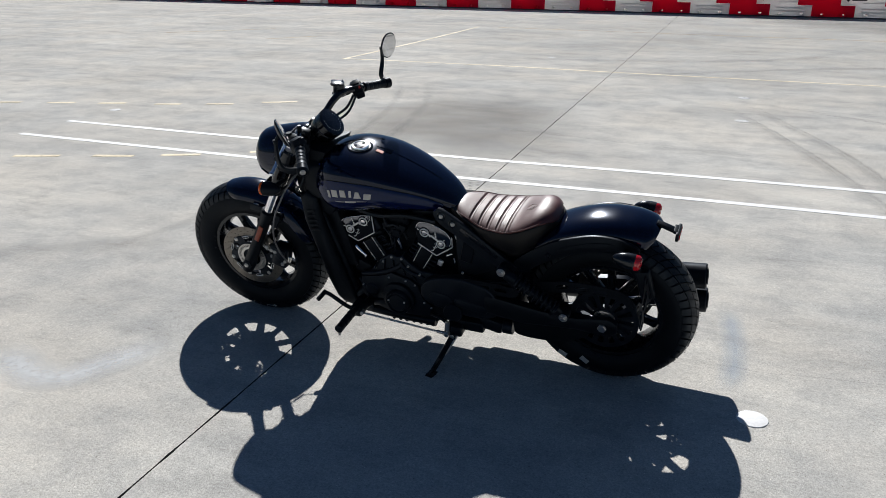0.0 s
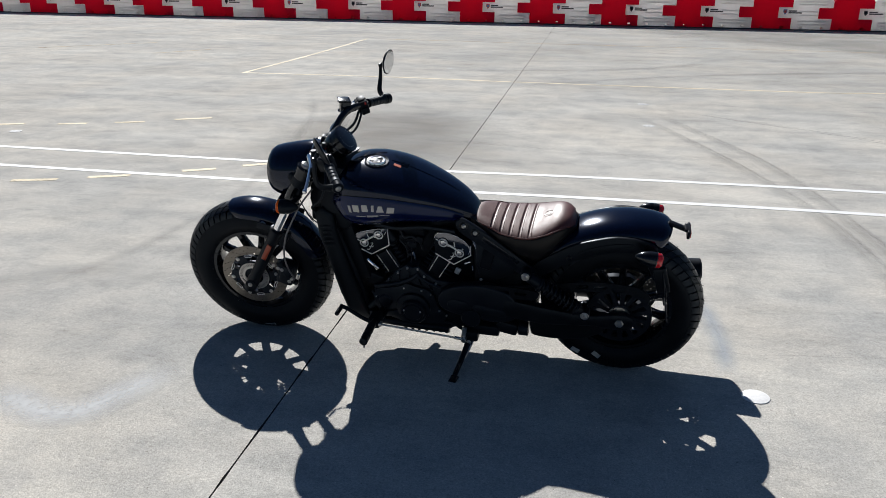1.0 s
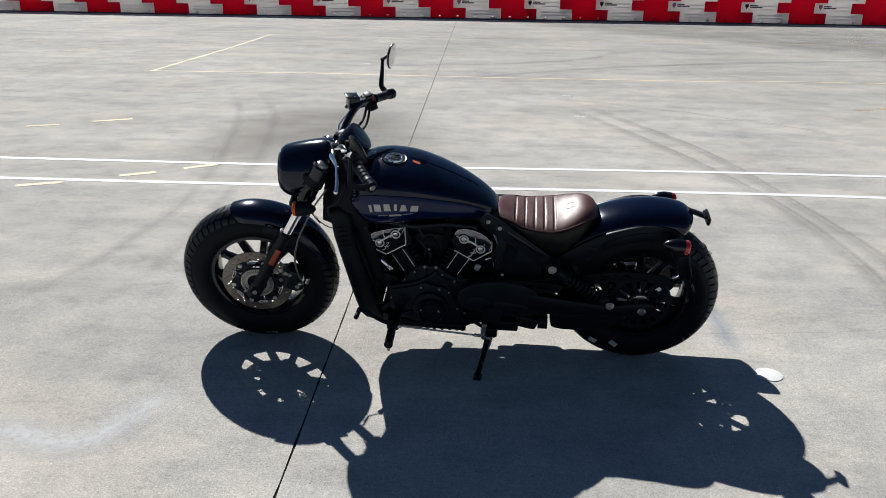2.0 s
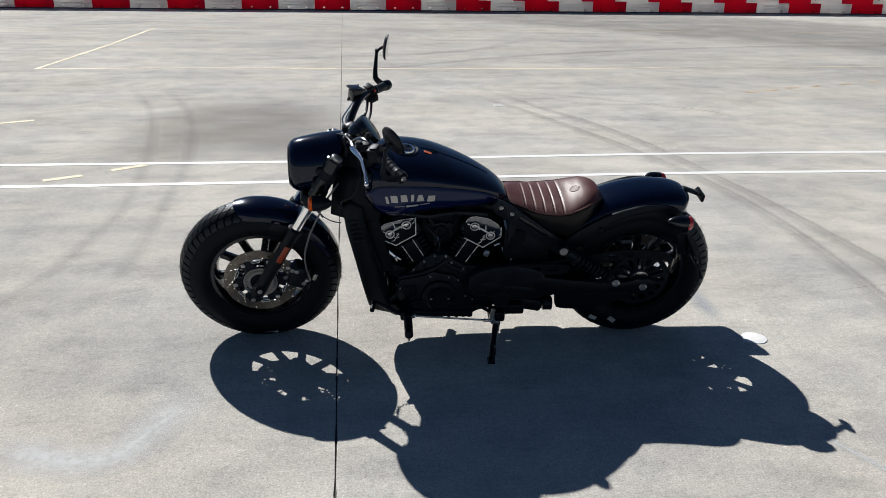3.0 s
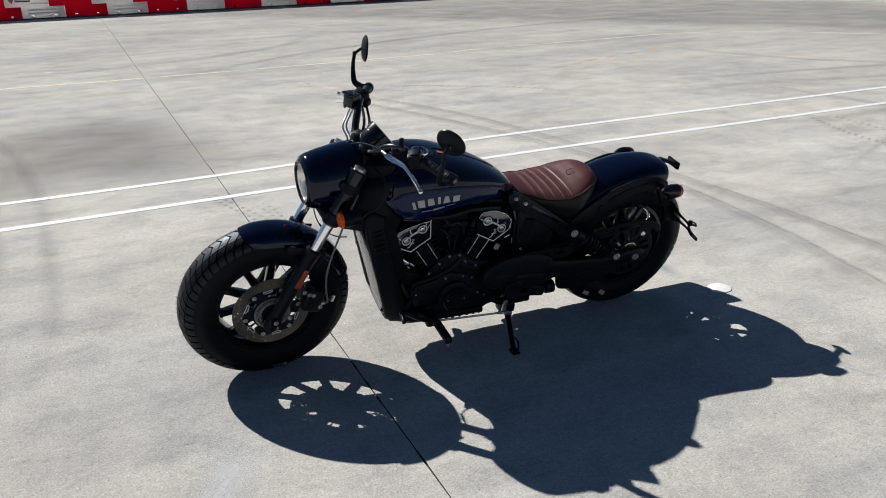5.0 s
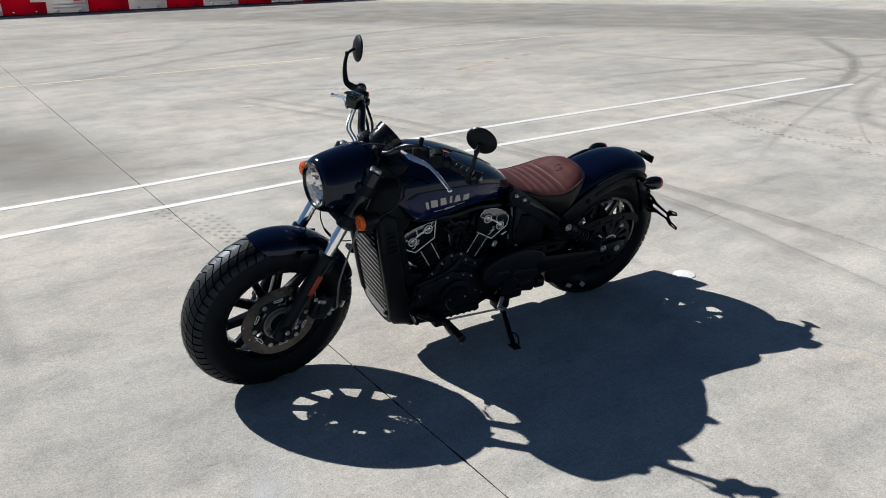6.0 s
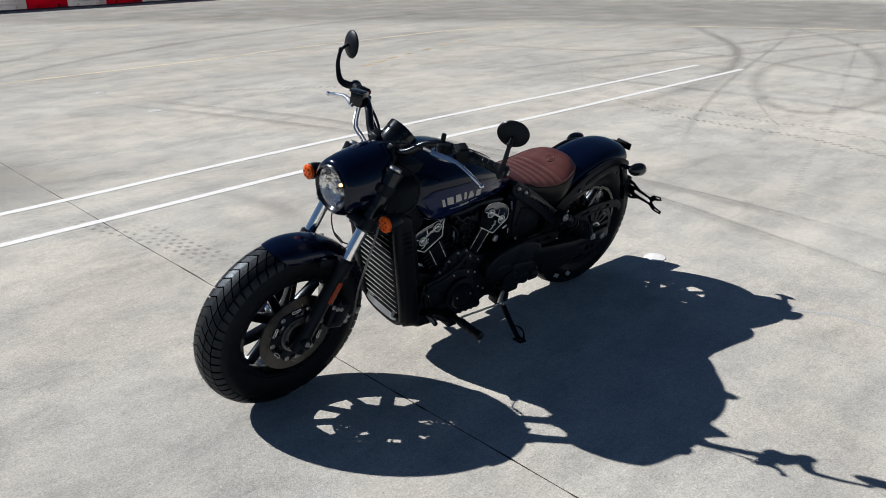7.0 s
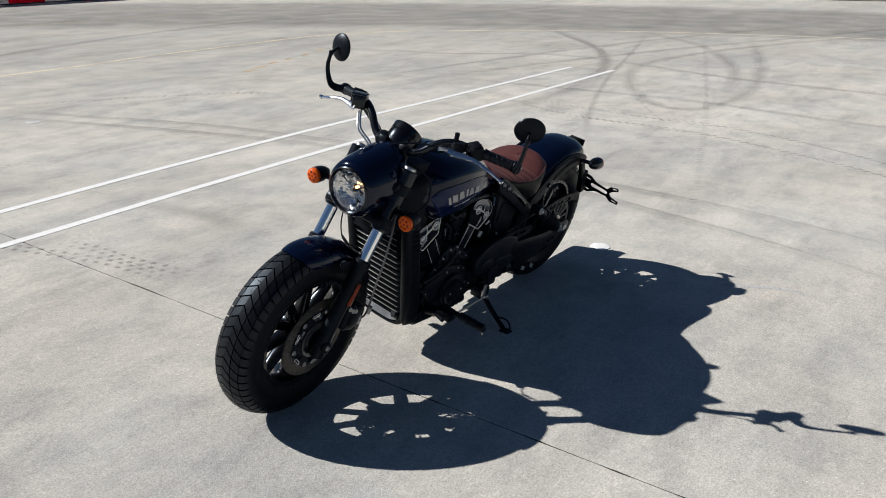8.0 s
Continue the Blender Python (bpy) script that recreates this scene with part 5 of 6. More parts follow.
def seat_bm():
    xs = np.linspace(-0.592, -0.193, 114)
    rows = []
    for x in xs:
        w = eased(SEAT_WIDE, [x])[0]
        row = [Vector((x, w * v, seat_height(x, v))) for v in (math.sin(math.pi / 2 * k / 14) for k in range(-14, 15))]
        row += [Vector((x, w * 0.9, row[-1].z - 0.012)), Vector((x, 0, row[-1].z - 0.02)), Vector((x, -w * 0.9, row[-1].z - 0.012))]
        rows.append(row)
    return loft(rows)


seat = fit_part("seat", seat_bm(), LEATHER, None, "brown leather solo seat with stitched cross ribs", 60)
for g in GROOVES:
    for d in (-0.007, 0.007):
        w = eased(SEAT_WIDE, [g])[0]
        fit_part("stitching", tube([(g + d, w * v, seat_height(g + d, v) + 0.0006) for v in np.linspace(-0.97, 0.97, 17)], 0.0009, 5, 2), THREAD, seat)
edge = [(x, -eased(SEAT_WIDE, [x])[0] * 0.992, seat_height(x, 0.99)) for x in np.linspace(-0.58, -0.205, 22)]
both(fit_part, "piping", lambda: tube(edge, 0.0032, 8, 2), LEATHER, seat)
fit_part("seat_emblem", revolve([(0, 0.021), (0.0014, 0.02), (0.0014, 0.018), (0.0002, 0.017), (0.0002, 0.012), (0.0012, 0.011), (0.0012, 0.002)], (-0.3, -0.01, 0.7075), (-0.4, -0.05, 1), 32), LEATHER, seat, "round embossed mark in the leather")


def seat_base():
    rings = []
    for x, zt, zb, w in ((-0.6, 0.7, 0.672, 0.075), (-0.55, 0.683, 0.645, 0.108), (-0.48, 0.664, 0.61, 0.131), (-0.41, 0.66, 0.57, 0.146), (-0.345, 0.662, 0.545, 0.148), (-0.31, 0.672, 0.55, 0.143), (-0.265, 0.688, 0.6, 0.13), (-0.225, 0.692, 0.645, 0.1), (-0.188, 0.682, 0.655, 0.05)):
        rings.append([Vector((x, y * w, z)) for y, z in ((-0.8, zb), (-0.97, zb + (zt - zb) * 0.3), (-1, zt - 0.006), (-0.96, zt), (0.96, zt), (1, zt - 0.006), (0.97, zb + (zt - zb) * 0.3), (0.8, zb))])
    return loft(rings)


fit_part("seat_base", seat_base(), VINYL, seat, "black moulded seat base", 50)

# -- rear fender and tail --
RF_TOP = [(-0.36, 0.53), (-0.29, 0.615), (-0.205, 0.668), (-0.135, 0.696), (-0.066, 0.715), (0.004, 0.7245), (0.056, 0.7255), (0.1, 0.722), (0.143, 0.711), (0.17, 0.692)]
RF_LOW = [(-0.33, 0.505), (-0.285, 0.555), (-0.212, 0.62), (-0.126, 0.66), (-0.06, 0.675), (-0.014, 0.68), (0.035, 0.677), (0.08, 0.67), (0.118, 0.657), (0.142, 0.64)]
rf = [curve_through([(x, z, 0) for x, z in t], 4) for t in (RF_TOP, RF_LOW)]
tail = fit_part("rear_fender", fender_shell([(p.x, p.y) for p in rf[0]], [(p.x, p.y) for p in rf[1]], lambda u: 0.112 - 0.02 * max(0, u - 0.75) * 2 - 0.03 * max(0, u - 0.93) * 8, 0.005), BLUE, None, "bobbed midnight-blue rear fender")
STRUT = rounded([(-0.345, 0.52), (-0.317, 0.557), (-0.24, 0.613), (-0.172, 0.65), (-0.09, 0.679), (-0.029, 0.692), (0.04, 0.69), (0.087, 0.679), (0.12, 0.655), (0.1, 0.632), (0.03, 0.63), (-0.035, 0.626), (-0.1, 0.608), (-0.159, 0.584), (-0.228, 0.544), (-0.29, 0.5), (-0.325, 0.49)], 3)
both(fit_part, "fender_strut", lambda: plate(STRUT, -0.132, -0.117, bevel=0.003), SATIN, tail)
both(fit_part, "strut_inset", lambda: plate(rounded([(-0.165, 0.618), (-0.08, 0.655), (0.0, 0.67), (0.03, 0.668), (0.025, 0.654), (-0.02, 0.645), (-0.08, 0.632), (-0.155, 0.602)]), -0.1355, -0.131, bevel=0.0015), PLASTIC, tail)
for x, z in ((-0.205, 0.587), (0.066, 0.645)):
    both(fit_part, "strut_bolt", lambda: bolt((x, -0.132, z), (0, -1, 0), 0.009, 0.008), GLOSS, tail)
fit_part("inner_fender", loft([[Vector((c.x + 0.362 * math.cos(a), y, 0.318 + 0.362 * math.sin(a))) for y in (-0.09, 0.09)] + [Vector((c.x + 0.355 * math.cos(a), y, 0.318 + 0.355 * math.sin(a))) for y in (0.09, -0.09)] for c in (REAR,) for a in (radians(70 + 105 * i / 20) for i in range(21))]), PLASTIC, tail)
for y in (-0.195, 0.178):
    lamp_at = Vector((0.119, y, 0.651))
    signal(lamp_at, (1, 0, -0.12), RED, GLOSS, 1.0, "tail_light", "bullet tail light with a red lens", fit_part, (0.07, math.copysign(0.118, y), 0.648), 1.05, 1.4)
fit_part("plate_lamp_arm", box((0.19, 0, 0.69), (0.08, 0.026, 0.014), (0, 20, 0), 0.003), SATIN, tail)
fit_part("plate_lamp", join(box((0.228, -0.006, 0.677), (0.012, 0.08, 0.032), (0, 4, 0), 0.004), box((0.222, -0.006, 0.688), (0.02, 0.05, 0.012), (0, 12, 0), 0.003)), PLASTIC, tail, "small rear lamp on a bracket")
fit_part("rear_reflector", box((0.2355, -0.006, 0.675), (0.003, 0.066, 0.02), (0, 4, 0), 0.001), RED, tail, "red rear reflector")
# Side-mounted bracket for a number plate, standing crosswise behind the wheel.
half_outline = [(-0.125, 0.575), (-0.168, 0.568), (-0.2, 0.545), (-0.262, 0.532), (-0.278, 0.552), (-0.318, 0.56), (-0.324, 0.545), (-0.29, 0.53), (-0.276, 0.512), (-0.29, 0.496), (-0.33, 0.486), (-0.326, 0.47), (-0.282, 0.472), (-0.262, 0.492), (-0.2, 0.494), (-0.16, 0.474), (-0.125, 0.472)]
slots = [stadium(-0.182, 0.522, -0.255, 0.5125, 0.0105), stadium(-0.295, 0.547, -0.312, 0.5505, 0.0035, 5), stadium(-0.296, 0.482, -0.316, 0.4795, 0.0035, 5), stadium(-0.145, 0.552, -0.165, 0.548, 0.0035, 5), stadium(-0.145, 0.493, -0.162, 0.49, 0.0035, 5)]
bracket = plate(half_outline, -0.002, 0.002, slots)
bmesh.ops.transform(bracket, matrix=Matrix(((0, 1, 0, 0.158), (1, 0, 0, 0), (0, 0, 1, 0), (0, 0, 0, 1))), verts=bracket.verts)
bmesh.ops.transform(bracket, matrix=Matrix.Translation((0.158, 0, 0.52)) @ Matrix.Rotation(radians(-14), 4, "Y") @ Matrix.Translation((-0.158, 0, -0.52)), verts=bracket.verts)
fit_part("plate_bracket", bracket, SATIN, tail, "empty slotted number plate bracket")
fit_part("bracket_arm", join(box((0.145, -0.128, 0.525), (0.05, 0.03, 0.11), (0, -14, 0), 0.006), box((0.1, -0.13, 0.6), (0.035, 0.02, 0.11), (0, -25, 0), 0.005)), SATIN, tail)

# -- frame, shocks, swingarm --
SIDE_PLATE = [(-0.647, 0.7), (-0.635, 0.716), (-0.612, 0.72), (-0.512, 0.656), (-0.44, 0.602), (-0.373, 0.551), (-0.326, 0.512), (-0.332, 0.482), (-0.361, 0.47), (-0.43, 0.522), (-0.502, 0.575), (-0.57, 0.62), (-0.63, 0.662)]
SIDE_WEB = [(-0.575, 0.64), (-0.53, 0.62), (-0.47, 0.57), (-0.42, 0.53), (-0.42, 0.47), (-0.5, 0.43), (-0.56, 0.43), (-0.575, 0.5)]
fit_part("frame_plate", plate(rounded(SIDE_PLATE, 3), -0.14, -0.122, bevel=0.004), CAST)
fit_part("frame_plate", plate(rounded([(x, min(z, 0.64)) for x, z in SIDE_PLATE[2:-1]], 2), 0.11, 0.126, bevel=0.003), CAST)
both(fit_part, "frame_web", lambda: plate(SIDE_WEB, -0.11, -0.085, bevel=0.004), CAST)
both(fit_part, "frame_inset", lambda: box((-0.53, -0.111, 0.53), (0.05, 0.012, 0.09), (0, 14, 0), 0.004, 1), SATIN)
for x, z in ((-0.614, 0.693), (-0.569, 0.666)):
    fit_part("frame_bolt", bolt((x, -0.14, z), (0, -1, 0), 0.007, 0.008), STEEL)
    fit_part("bolt_recess", revolve([(0, 0.0175), (0.0035, 0.0175), (0.0045, 0.0155), (0.002, 0.0125)], (x, -0.139, z), (0, -1, 0), 24, cap=False), GLOSS)
both(fit_part, "seat_rail", lambda: tube([(-0.6, -0.07, 0.63), (-0.54, -0.09, 0.6), (-0.42, -0.1, 0.54), (-0.33, -0.1, 0.49)], 0.017, 12), SATIN)
fit_part("frame_inlay", plate([(-0.535, 0.655), (-0.47, 0.61), (-0.395, 0.552), (-0.405, 0.54), (-0.475, 0.592), (-0.545, 0.64)], -0.1425, -0.139, bevel=0.001), GLOSS)
fit_part("backbone", tube([(-1.14, 0, 0.8), (-0.95, 0, 0.66), (-0.7, 0, 0.64), (-0.6, 0, 0.62)], 0.045, 14), SATIN)
SHOCK_A, SHOCK_B = Vector((-0.362, -0.192, 0.53)), Vector((-0.129, -0.19, 0.373))


def shock_body():
    w = (SHOCK_B - SHOCK_A).normalized()
    n = (SHOCK_B - SHOCK_A).length
    prof = [(0.012, 0.014), (0.02, 0.022), (0.06, 0.024), (0.064, 0.03), (0.07, 0.031), (0.078, 0.02), (n - 0.055, 0.016), (n - 0.048, 0.03), (n - 0.04, 0.031), (n - 0.034, 0.022), (n - 0.012, 0.014)]
    return join(revolve(prof, SHOCK_A, w, 24), rod(SHOCK_A + Vector((0, -0.014, 0)), SHOCK_A + Vector((0, 0.03, 0)), 0.021, n=22), rod(SHOCK_B + Vector((0, -0.014, 0)), SHOCK_B + Vector((0, 0.03, 0)), 0.019, n=22))


def shock_spring():
    w, u, v = across(SHOCK_B - SHOCK_A)
    n = (SHOCK_B - SHOCK_A).length
    pts = []
    for i in range(8 * 14 + 1):
        s = i / (8 * 14)
        a = 2 * math.pi * 8 * s
        pts.append(SHOCK_A + w * (0.074 + (n - 0.126) * s) + (u * math.cos(a) + v * math.sin(a)) * 0.0265)
    return tube(pts, 0.0046, 7, 1)


for side in (-1, 1):
    flip = mirrored if side > 0 else (lambda b: b)
    shock = fit_part("rear_shock", flip(shock_body()), SATIN, None, "black coil-over rear shock")
    fit_part("spring", flip(shock_spring()), SATIN, shock)
    for p in (SHOCK_A, SHOCK_B):
        fit_part("shock_bolt", flip(join(rod(p + Vector((0, -0.014, 0)), p + Vector((0, -0.018, 0)), 0.0165, n=22, bevel=0.001), bolt(p + Vector((0, -0.018, 0)), (0, -1, 0), 0.009, 0.008))), STEEL, shock, "bright shock bolt")


def swing_side():
    rings = []
    for x, z, h, d in ((-0.455, 0.335, 0.036, 0.018), (-0.445, 0.335, 0.041, 0.022), (-0.3, 0.316, 0.04, 0.022), (-0.17, 0.314, 0.027, 0.02), (-0.09, 0.316, 0.024, 0.018), (-0.04, 0.318, 0.032, 0.018), (0.03, 0.32, 0.036, 0.017), (0.055, 0.32, 0.02, 0.014)):
        rings.append([Vector((x, -0.142 + d * p, z + h * q)) for p, q in ((-1, -0.7), (-0.75, -1), (0.75, -1), (1, -0.7), (1, 0.7), (0.75, 1), (-0.75, 1), (-1, 0.7))])
    return loft(rings)


both(fit_part, "swingarm", swing_side, SATIN)
fit_part("swingarm_pivot", rod((-0.59, -0.17, 0.27), (-0.59, 0.17, 0.27), 0.04, n=28), CAST)
GUARD = rounded([(-0.3, 0.425), (-0.27, 0.462), (-0.227, 0.478), (-0.109, 0.498), (0.0, 0.498), (0.075, 0.486), (0.112, 0.45), (0.1, 0.425), (0.083, 0.446), (0.01, 0.458), (-0.09, 0.455), (-0.187, 0.44)])
fit_part("belt_guard", plate(GUARD, -0.152, -0.146, [stadium(-0.165 + d, 0.468 + e, -0.132 + d, 0.473 + e, 0.0085) for d, e in ((0, 0), (0.07, 0.003), (0.14, 0.001))]), PLASTIC, None, "slotted black belt guard")
GUARD2 = [(-0.56, 0.42), (-0.52, 0.438), (-0.34, 0.432), (-0.315, 0.41), (-0.35, 0.385), (-0.5, 0.39), (-0.545, 0.4)]
fit_part("belt_guard", plate(rounded(GUARD2, 3), -0.156, -0.15, [stadium(-0.475, 0.412, -0.44, 0.412, 0.0075), stadium(-0.405, 0.411, -0.37, 0.411, 0.0075)]), PLASTIC)
fit_part("drive_belt", join(tube([(0.0, -0.096, 0.437), (-0.3, -0.1, 0.42), (-0.62, -0.11, 0.385)], 0.006, 8, 4), tube([(0.0, -0.096, 0.21), (-0.3, -0.1, 0.25), (-0.62, -0.11, 0.3)], 0.006, 8, 4)), RUBBER)
fit_part("lower_guard", plate(rounded([(-0.345, 0.285), (-0.35, 0.215), (-0.33, 0.19), (-0.24, 0.185), (-0.14, 0.2), (-0.07, 0.235), (-0.05, 0.27), (-0.12, 0.29), (-0.25, 0.29)], 3), -0.128, -0.1, bevel=0.006), PLASTIC, None, "black lower belt guard")

# -- engine --
CASE = [(-1.03, 0.3), (-1.02, 0.345), (-0.975, 0.365), (-0.95, 0.398), (-0.912, 0.437), (-0.87, 0.465), (-0.845, 0.452), (-0.82, 0.463), (-0.79, 0.43), (-0.745, 0.402), (-0.66, 0.398), (-0.6, 0.36), (-0.575, 0.26), (-0.62, 0.182), (-0.68, 0.168), (-0.7, 0.154), (-0.89, 0.152), (-0.93, 0.178), (-1.0, 0.2), (-1.03, 0.25)]
engine = fit_part("engine", plate(CASE, -0.108, 0.108, bevel=0.008, seg=3), CAST, None, "black V-twin engine with bright head covers")
COVER = [(-1.022, 0.3), (-1.012, 0.34), (-0.96, 0.35), (-0.91, 0.362), (-0.87, 0.382), (-0.835, 0.37), (-0.79, 0.362), (-0.755, 0.335), (-0.74, 0.275), (-0.7, 0.243), (-0.715, 0.2), (-0.78, 0.186), (-0.9, 0.182), (-0.98, 0.212), (-1.02, 0.255)]
both(fit_part, "case_cover", lambda: plate(COVER, -0.124, -0.106, bevel=0.005, seg=2), CAST, engine)
both(fit_part, "case_band", lambda: join(tube([(-1.015, -0.108, 0.345), (-0.96, -0.114, 0.36), (-0.91, -0.115, 0.375), (-0.85, -0.112, 0.402), (-0.82, -0.108, 0.43)], 0.0105, 10), tube([(-0.83, -0.11, 0.425), (-0.79, -0.112, 0.395), (-0.73, -0.11, 0.372)], 0.008, 10)), CAST, engine)
for k in range(5):
    x, z = -0.945 + 0.042 * k, 0.385 + 0.03 * math.sin(0.8 * k + 0.3)
    both(fit_part, "case_rib", lambda: box((x, -0.111, z), (0.0045, 0.012, 0.05), (0, 24 - 14 * k, 0), 0.0015, 1), CAST, engine)
ROUND = [(-0.845 + 0.073 * math.cos(radians(a)), 0.27 + 0.071 * math.sin(radians(a))) for a in range(10, 370, 40)]
both(fit_part, "round_cover", lambda: join(plate(rounded(ROUND, 2), -0.142, -0.122, bevel=0.004), revolve([(0, 0.058), (0.012, 0.057), (0.018, 0.053), (0.0185, 0.047), (0.013, 0.045), (0.012, 0.04), (0.016, 0.037), (0.016, 0.002)], (-0.842, -0.141, 0.26), (0, -1, 0), 40)), CAST, engine, "round black clutch cover")
for k in range(9):
    a = radians(35 + 13.5 * k)
    fit_part("cover_mark", box((-0.842 + 0.0505 * math.cos(a), -0.1595, 0.26 + 0.0505 * math.sin(a)), (0.006, 0.002, 0.0045), (0, 90 - math.degrees(a), 0), 0.0006, 1), SATIN, engine)
both(fit_part, "side_cover", lambda: join(revolve([(0, 0.03), (0.006, 0.03), (0.011, 0.025), (0.012, 0.012), (0.012, 0.002)], (-0.972, -0.12, 0.285), (0, -1, 0), 28), box((-0.94, -0.122, 0.225), (0.07, 0.02, 0.03), (0, -12, 0), 0.006)), CAST, engine)
PULLEY_COVER = [(-0.729, 0.333), (-0.723, 0.37), (-0.687, 0.402), (-0.628, 0.421), (-0.538, 0.43), (-0.44, 0.405), (-0.4, 0.35), (-0.405, 0.29), (-0.45, 0.262), (-0.53, 0.257), (-0.641, 0.275), (-0.689, 0.288), (-0.716, 0.304)]
fit_part("pulley_cover", plate(rounded(PULLEY_COVER, 3), -0.16, -0.115, bevel=0.009, seg=3), CAST, engine, "smooth black pulley cover", 50)
fit_part("cover_boss", plate(stadium(-0.66, 0.325, -0.62, 0.318, 0.03), -0.164, -0.156, bevel=0.004), CAST, engine)
fit_part("cover_boss", plate(stadium(-0.565, 0.32, -0.46, 0.305, 0.018), -0.164, -0.156, bevel=0.004), CAST, engine)
fit_part("sump", join(box((-0.8, 0, 0.162), (0.19, 0.2, 0.026), (0, 0, 0), 0.006), *[box((x, -0.02, 0.146), (0.014, 0.19, 0.02), (0, 8, 0), 0.003, 1) for x in (-0.893, -0.862, -0.833, -0.8, -0.767, -0.738, -0.712)]), CAST, engine)
for x, z in ((-0.95, 0.385), (-0.909, 0.424), (-0.867, 0.451), (-0.822, 0.45), (-0.797, 0.417), (-0.748, 0.387)):
    both(fit_part, "case_bolt", lambda: bolt((x, -0.107, z), (0, -1, 0), 0.0043, 0.009), STEEL, engine)
for x, z in ((-0.808, 0.354), (-0.768, 0.34), (-0.735, 0.259), (-0.704, 0.24), (-1.01, 0.302), (-0.884, 0.358)):
    both(fit_part, "case_bolt", lambda: bolt((x, -0.123, z), (0, -1, 0), 0.0037, 0.006), STEEL, engine)
for x, z in ((-0.881, 0.269), (-0.809, 0.269)):
    fit_part("cover_bolt", bolt((x, -0.157, z), (0, -1, 0), 0.0036, 0.006), STEEL, engine)
for line in ([(-1.0, -0.1, 0.2), (-0.985, -0.125, 0.24), (-1.0, -0.125, 0.285), (-1.03, -0.11, 0.32)], [(-0.72, -0.11, 0.2), (-0.67, -0.13, 0.205), (-0.63, -0.13, 0.18)]):
    fit_part("oil_line", tube(line, 0.0075, 10), SATIN, engine)


def cylinder(base, tilt):
    """A finned barrel and its head."""
    base = Vector(base)
    w = Vector((math.sin(tilt), 0, math.cos(tilt)))
    deg = math.degrees(tilt)
    pieces = [box(base + w * 0.085, (0.105, 0.12, 0.19), (0, deg, 0), 0.01)]
    for i in range(5):
        pieces.append(box(base + w * (0.015 + 0.021 * i), (0.124, 0.15, 0.009), (0, deg, 0), 0.003, 1))
    return join(*pieces)


def mx(outline):
    return sum(x for x, z in outline) / len(outline)


def mz(outline):
    return sum(z for x, z in outline) / len(outline)


def head_cover(outline, y0, y1, mat, name, bevel=0.004, label=""):
    both(fit_part, name, lambda: plate(outline, -y1, -y0, bevel=bevel), mat, engine, label)


for base, tilt in (((-0.918, 0, 0.41), radians(-30)), ((-0.768, 0, 0.41), radians(30))):
    fit_part("cylinder", cylinder(base, tilt), CAST, engine, "black finned cylinder")
    w = Vector((math.sin(tilt), 0, math.cos(tilt)))
    u = Vector((math.cos(tilt), 0, -math.sin(tilt)))
    fit_part("cylinder_head", box(Vector(base) + w * 0.165, (0.15, 0.15, 0.1), (0, math.degrees(tilt), 0), 0.018, 3), CAST, engine)
    both(fit_part, "pushrod_cover", lambda: plate([(Vector(base) + w * s + u * d).xz[:] for s, d in ((-0.012, -0.033), (-0.012, 0.033), (0.11, 0.033), (0.11, -0.033))], -0.0885, -0.06, bevel=0.002), SATIN, engine)

HEAD_F = [(-1.098, 0.566), (-1.09, 0.522), (-1.026, 0.489), (-0.945, 0.54), (-0.947, 0.622), (-1.027, 0.608), (-1.078, 0.59)]
HEAD_R = [(-0.75, 0.608), (-0.748, 0.528), (-0.671, 0.482), (-0.6, 0.532), (-0.6, 0.576), (-0.66, 0.628), (-0.732, 0.63)]
CAP_F = [(-1.1, 0.562), (-1.08, 0.59), (-1.03, 0.609), (-0.948, 0.624), (-0.958, 0.592), (-0.966, 0.572), (-0.988, 0.566), (-1.008, 0.578), (-1.026, 0.56), (-1.03, 0.538), (-1.05, 0.522), (-1.07, 0.53), (-1.092, 0.54)]
CAP_R = [(-0.75, 0.606), (-0.733, 0.632), (-0.675, 0.631), (-0.62, 0.602), (-0.598, 0.564), (-0.606, 0.536), (-0.632, 0.522), (-0.658, 0.527), (-0.668, 0.552), (-0.69, 0.564), (-0.712, 0.561), (-0.734, 0.575)]


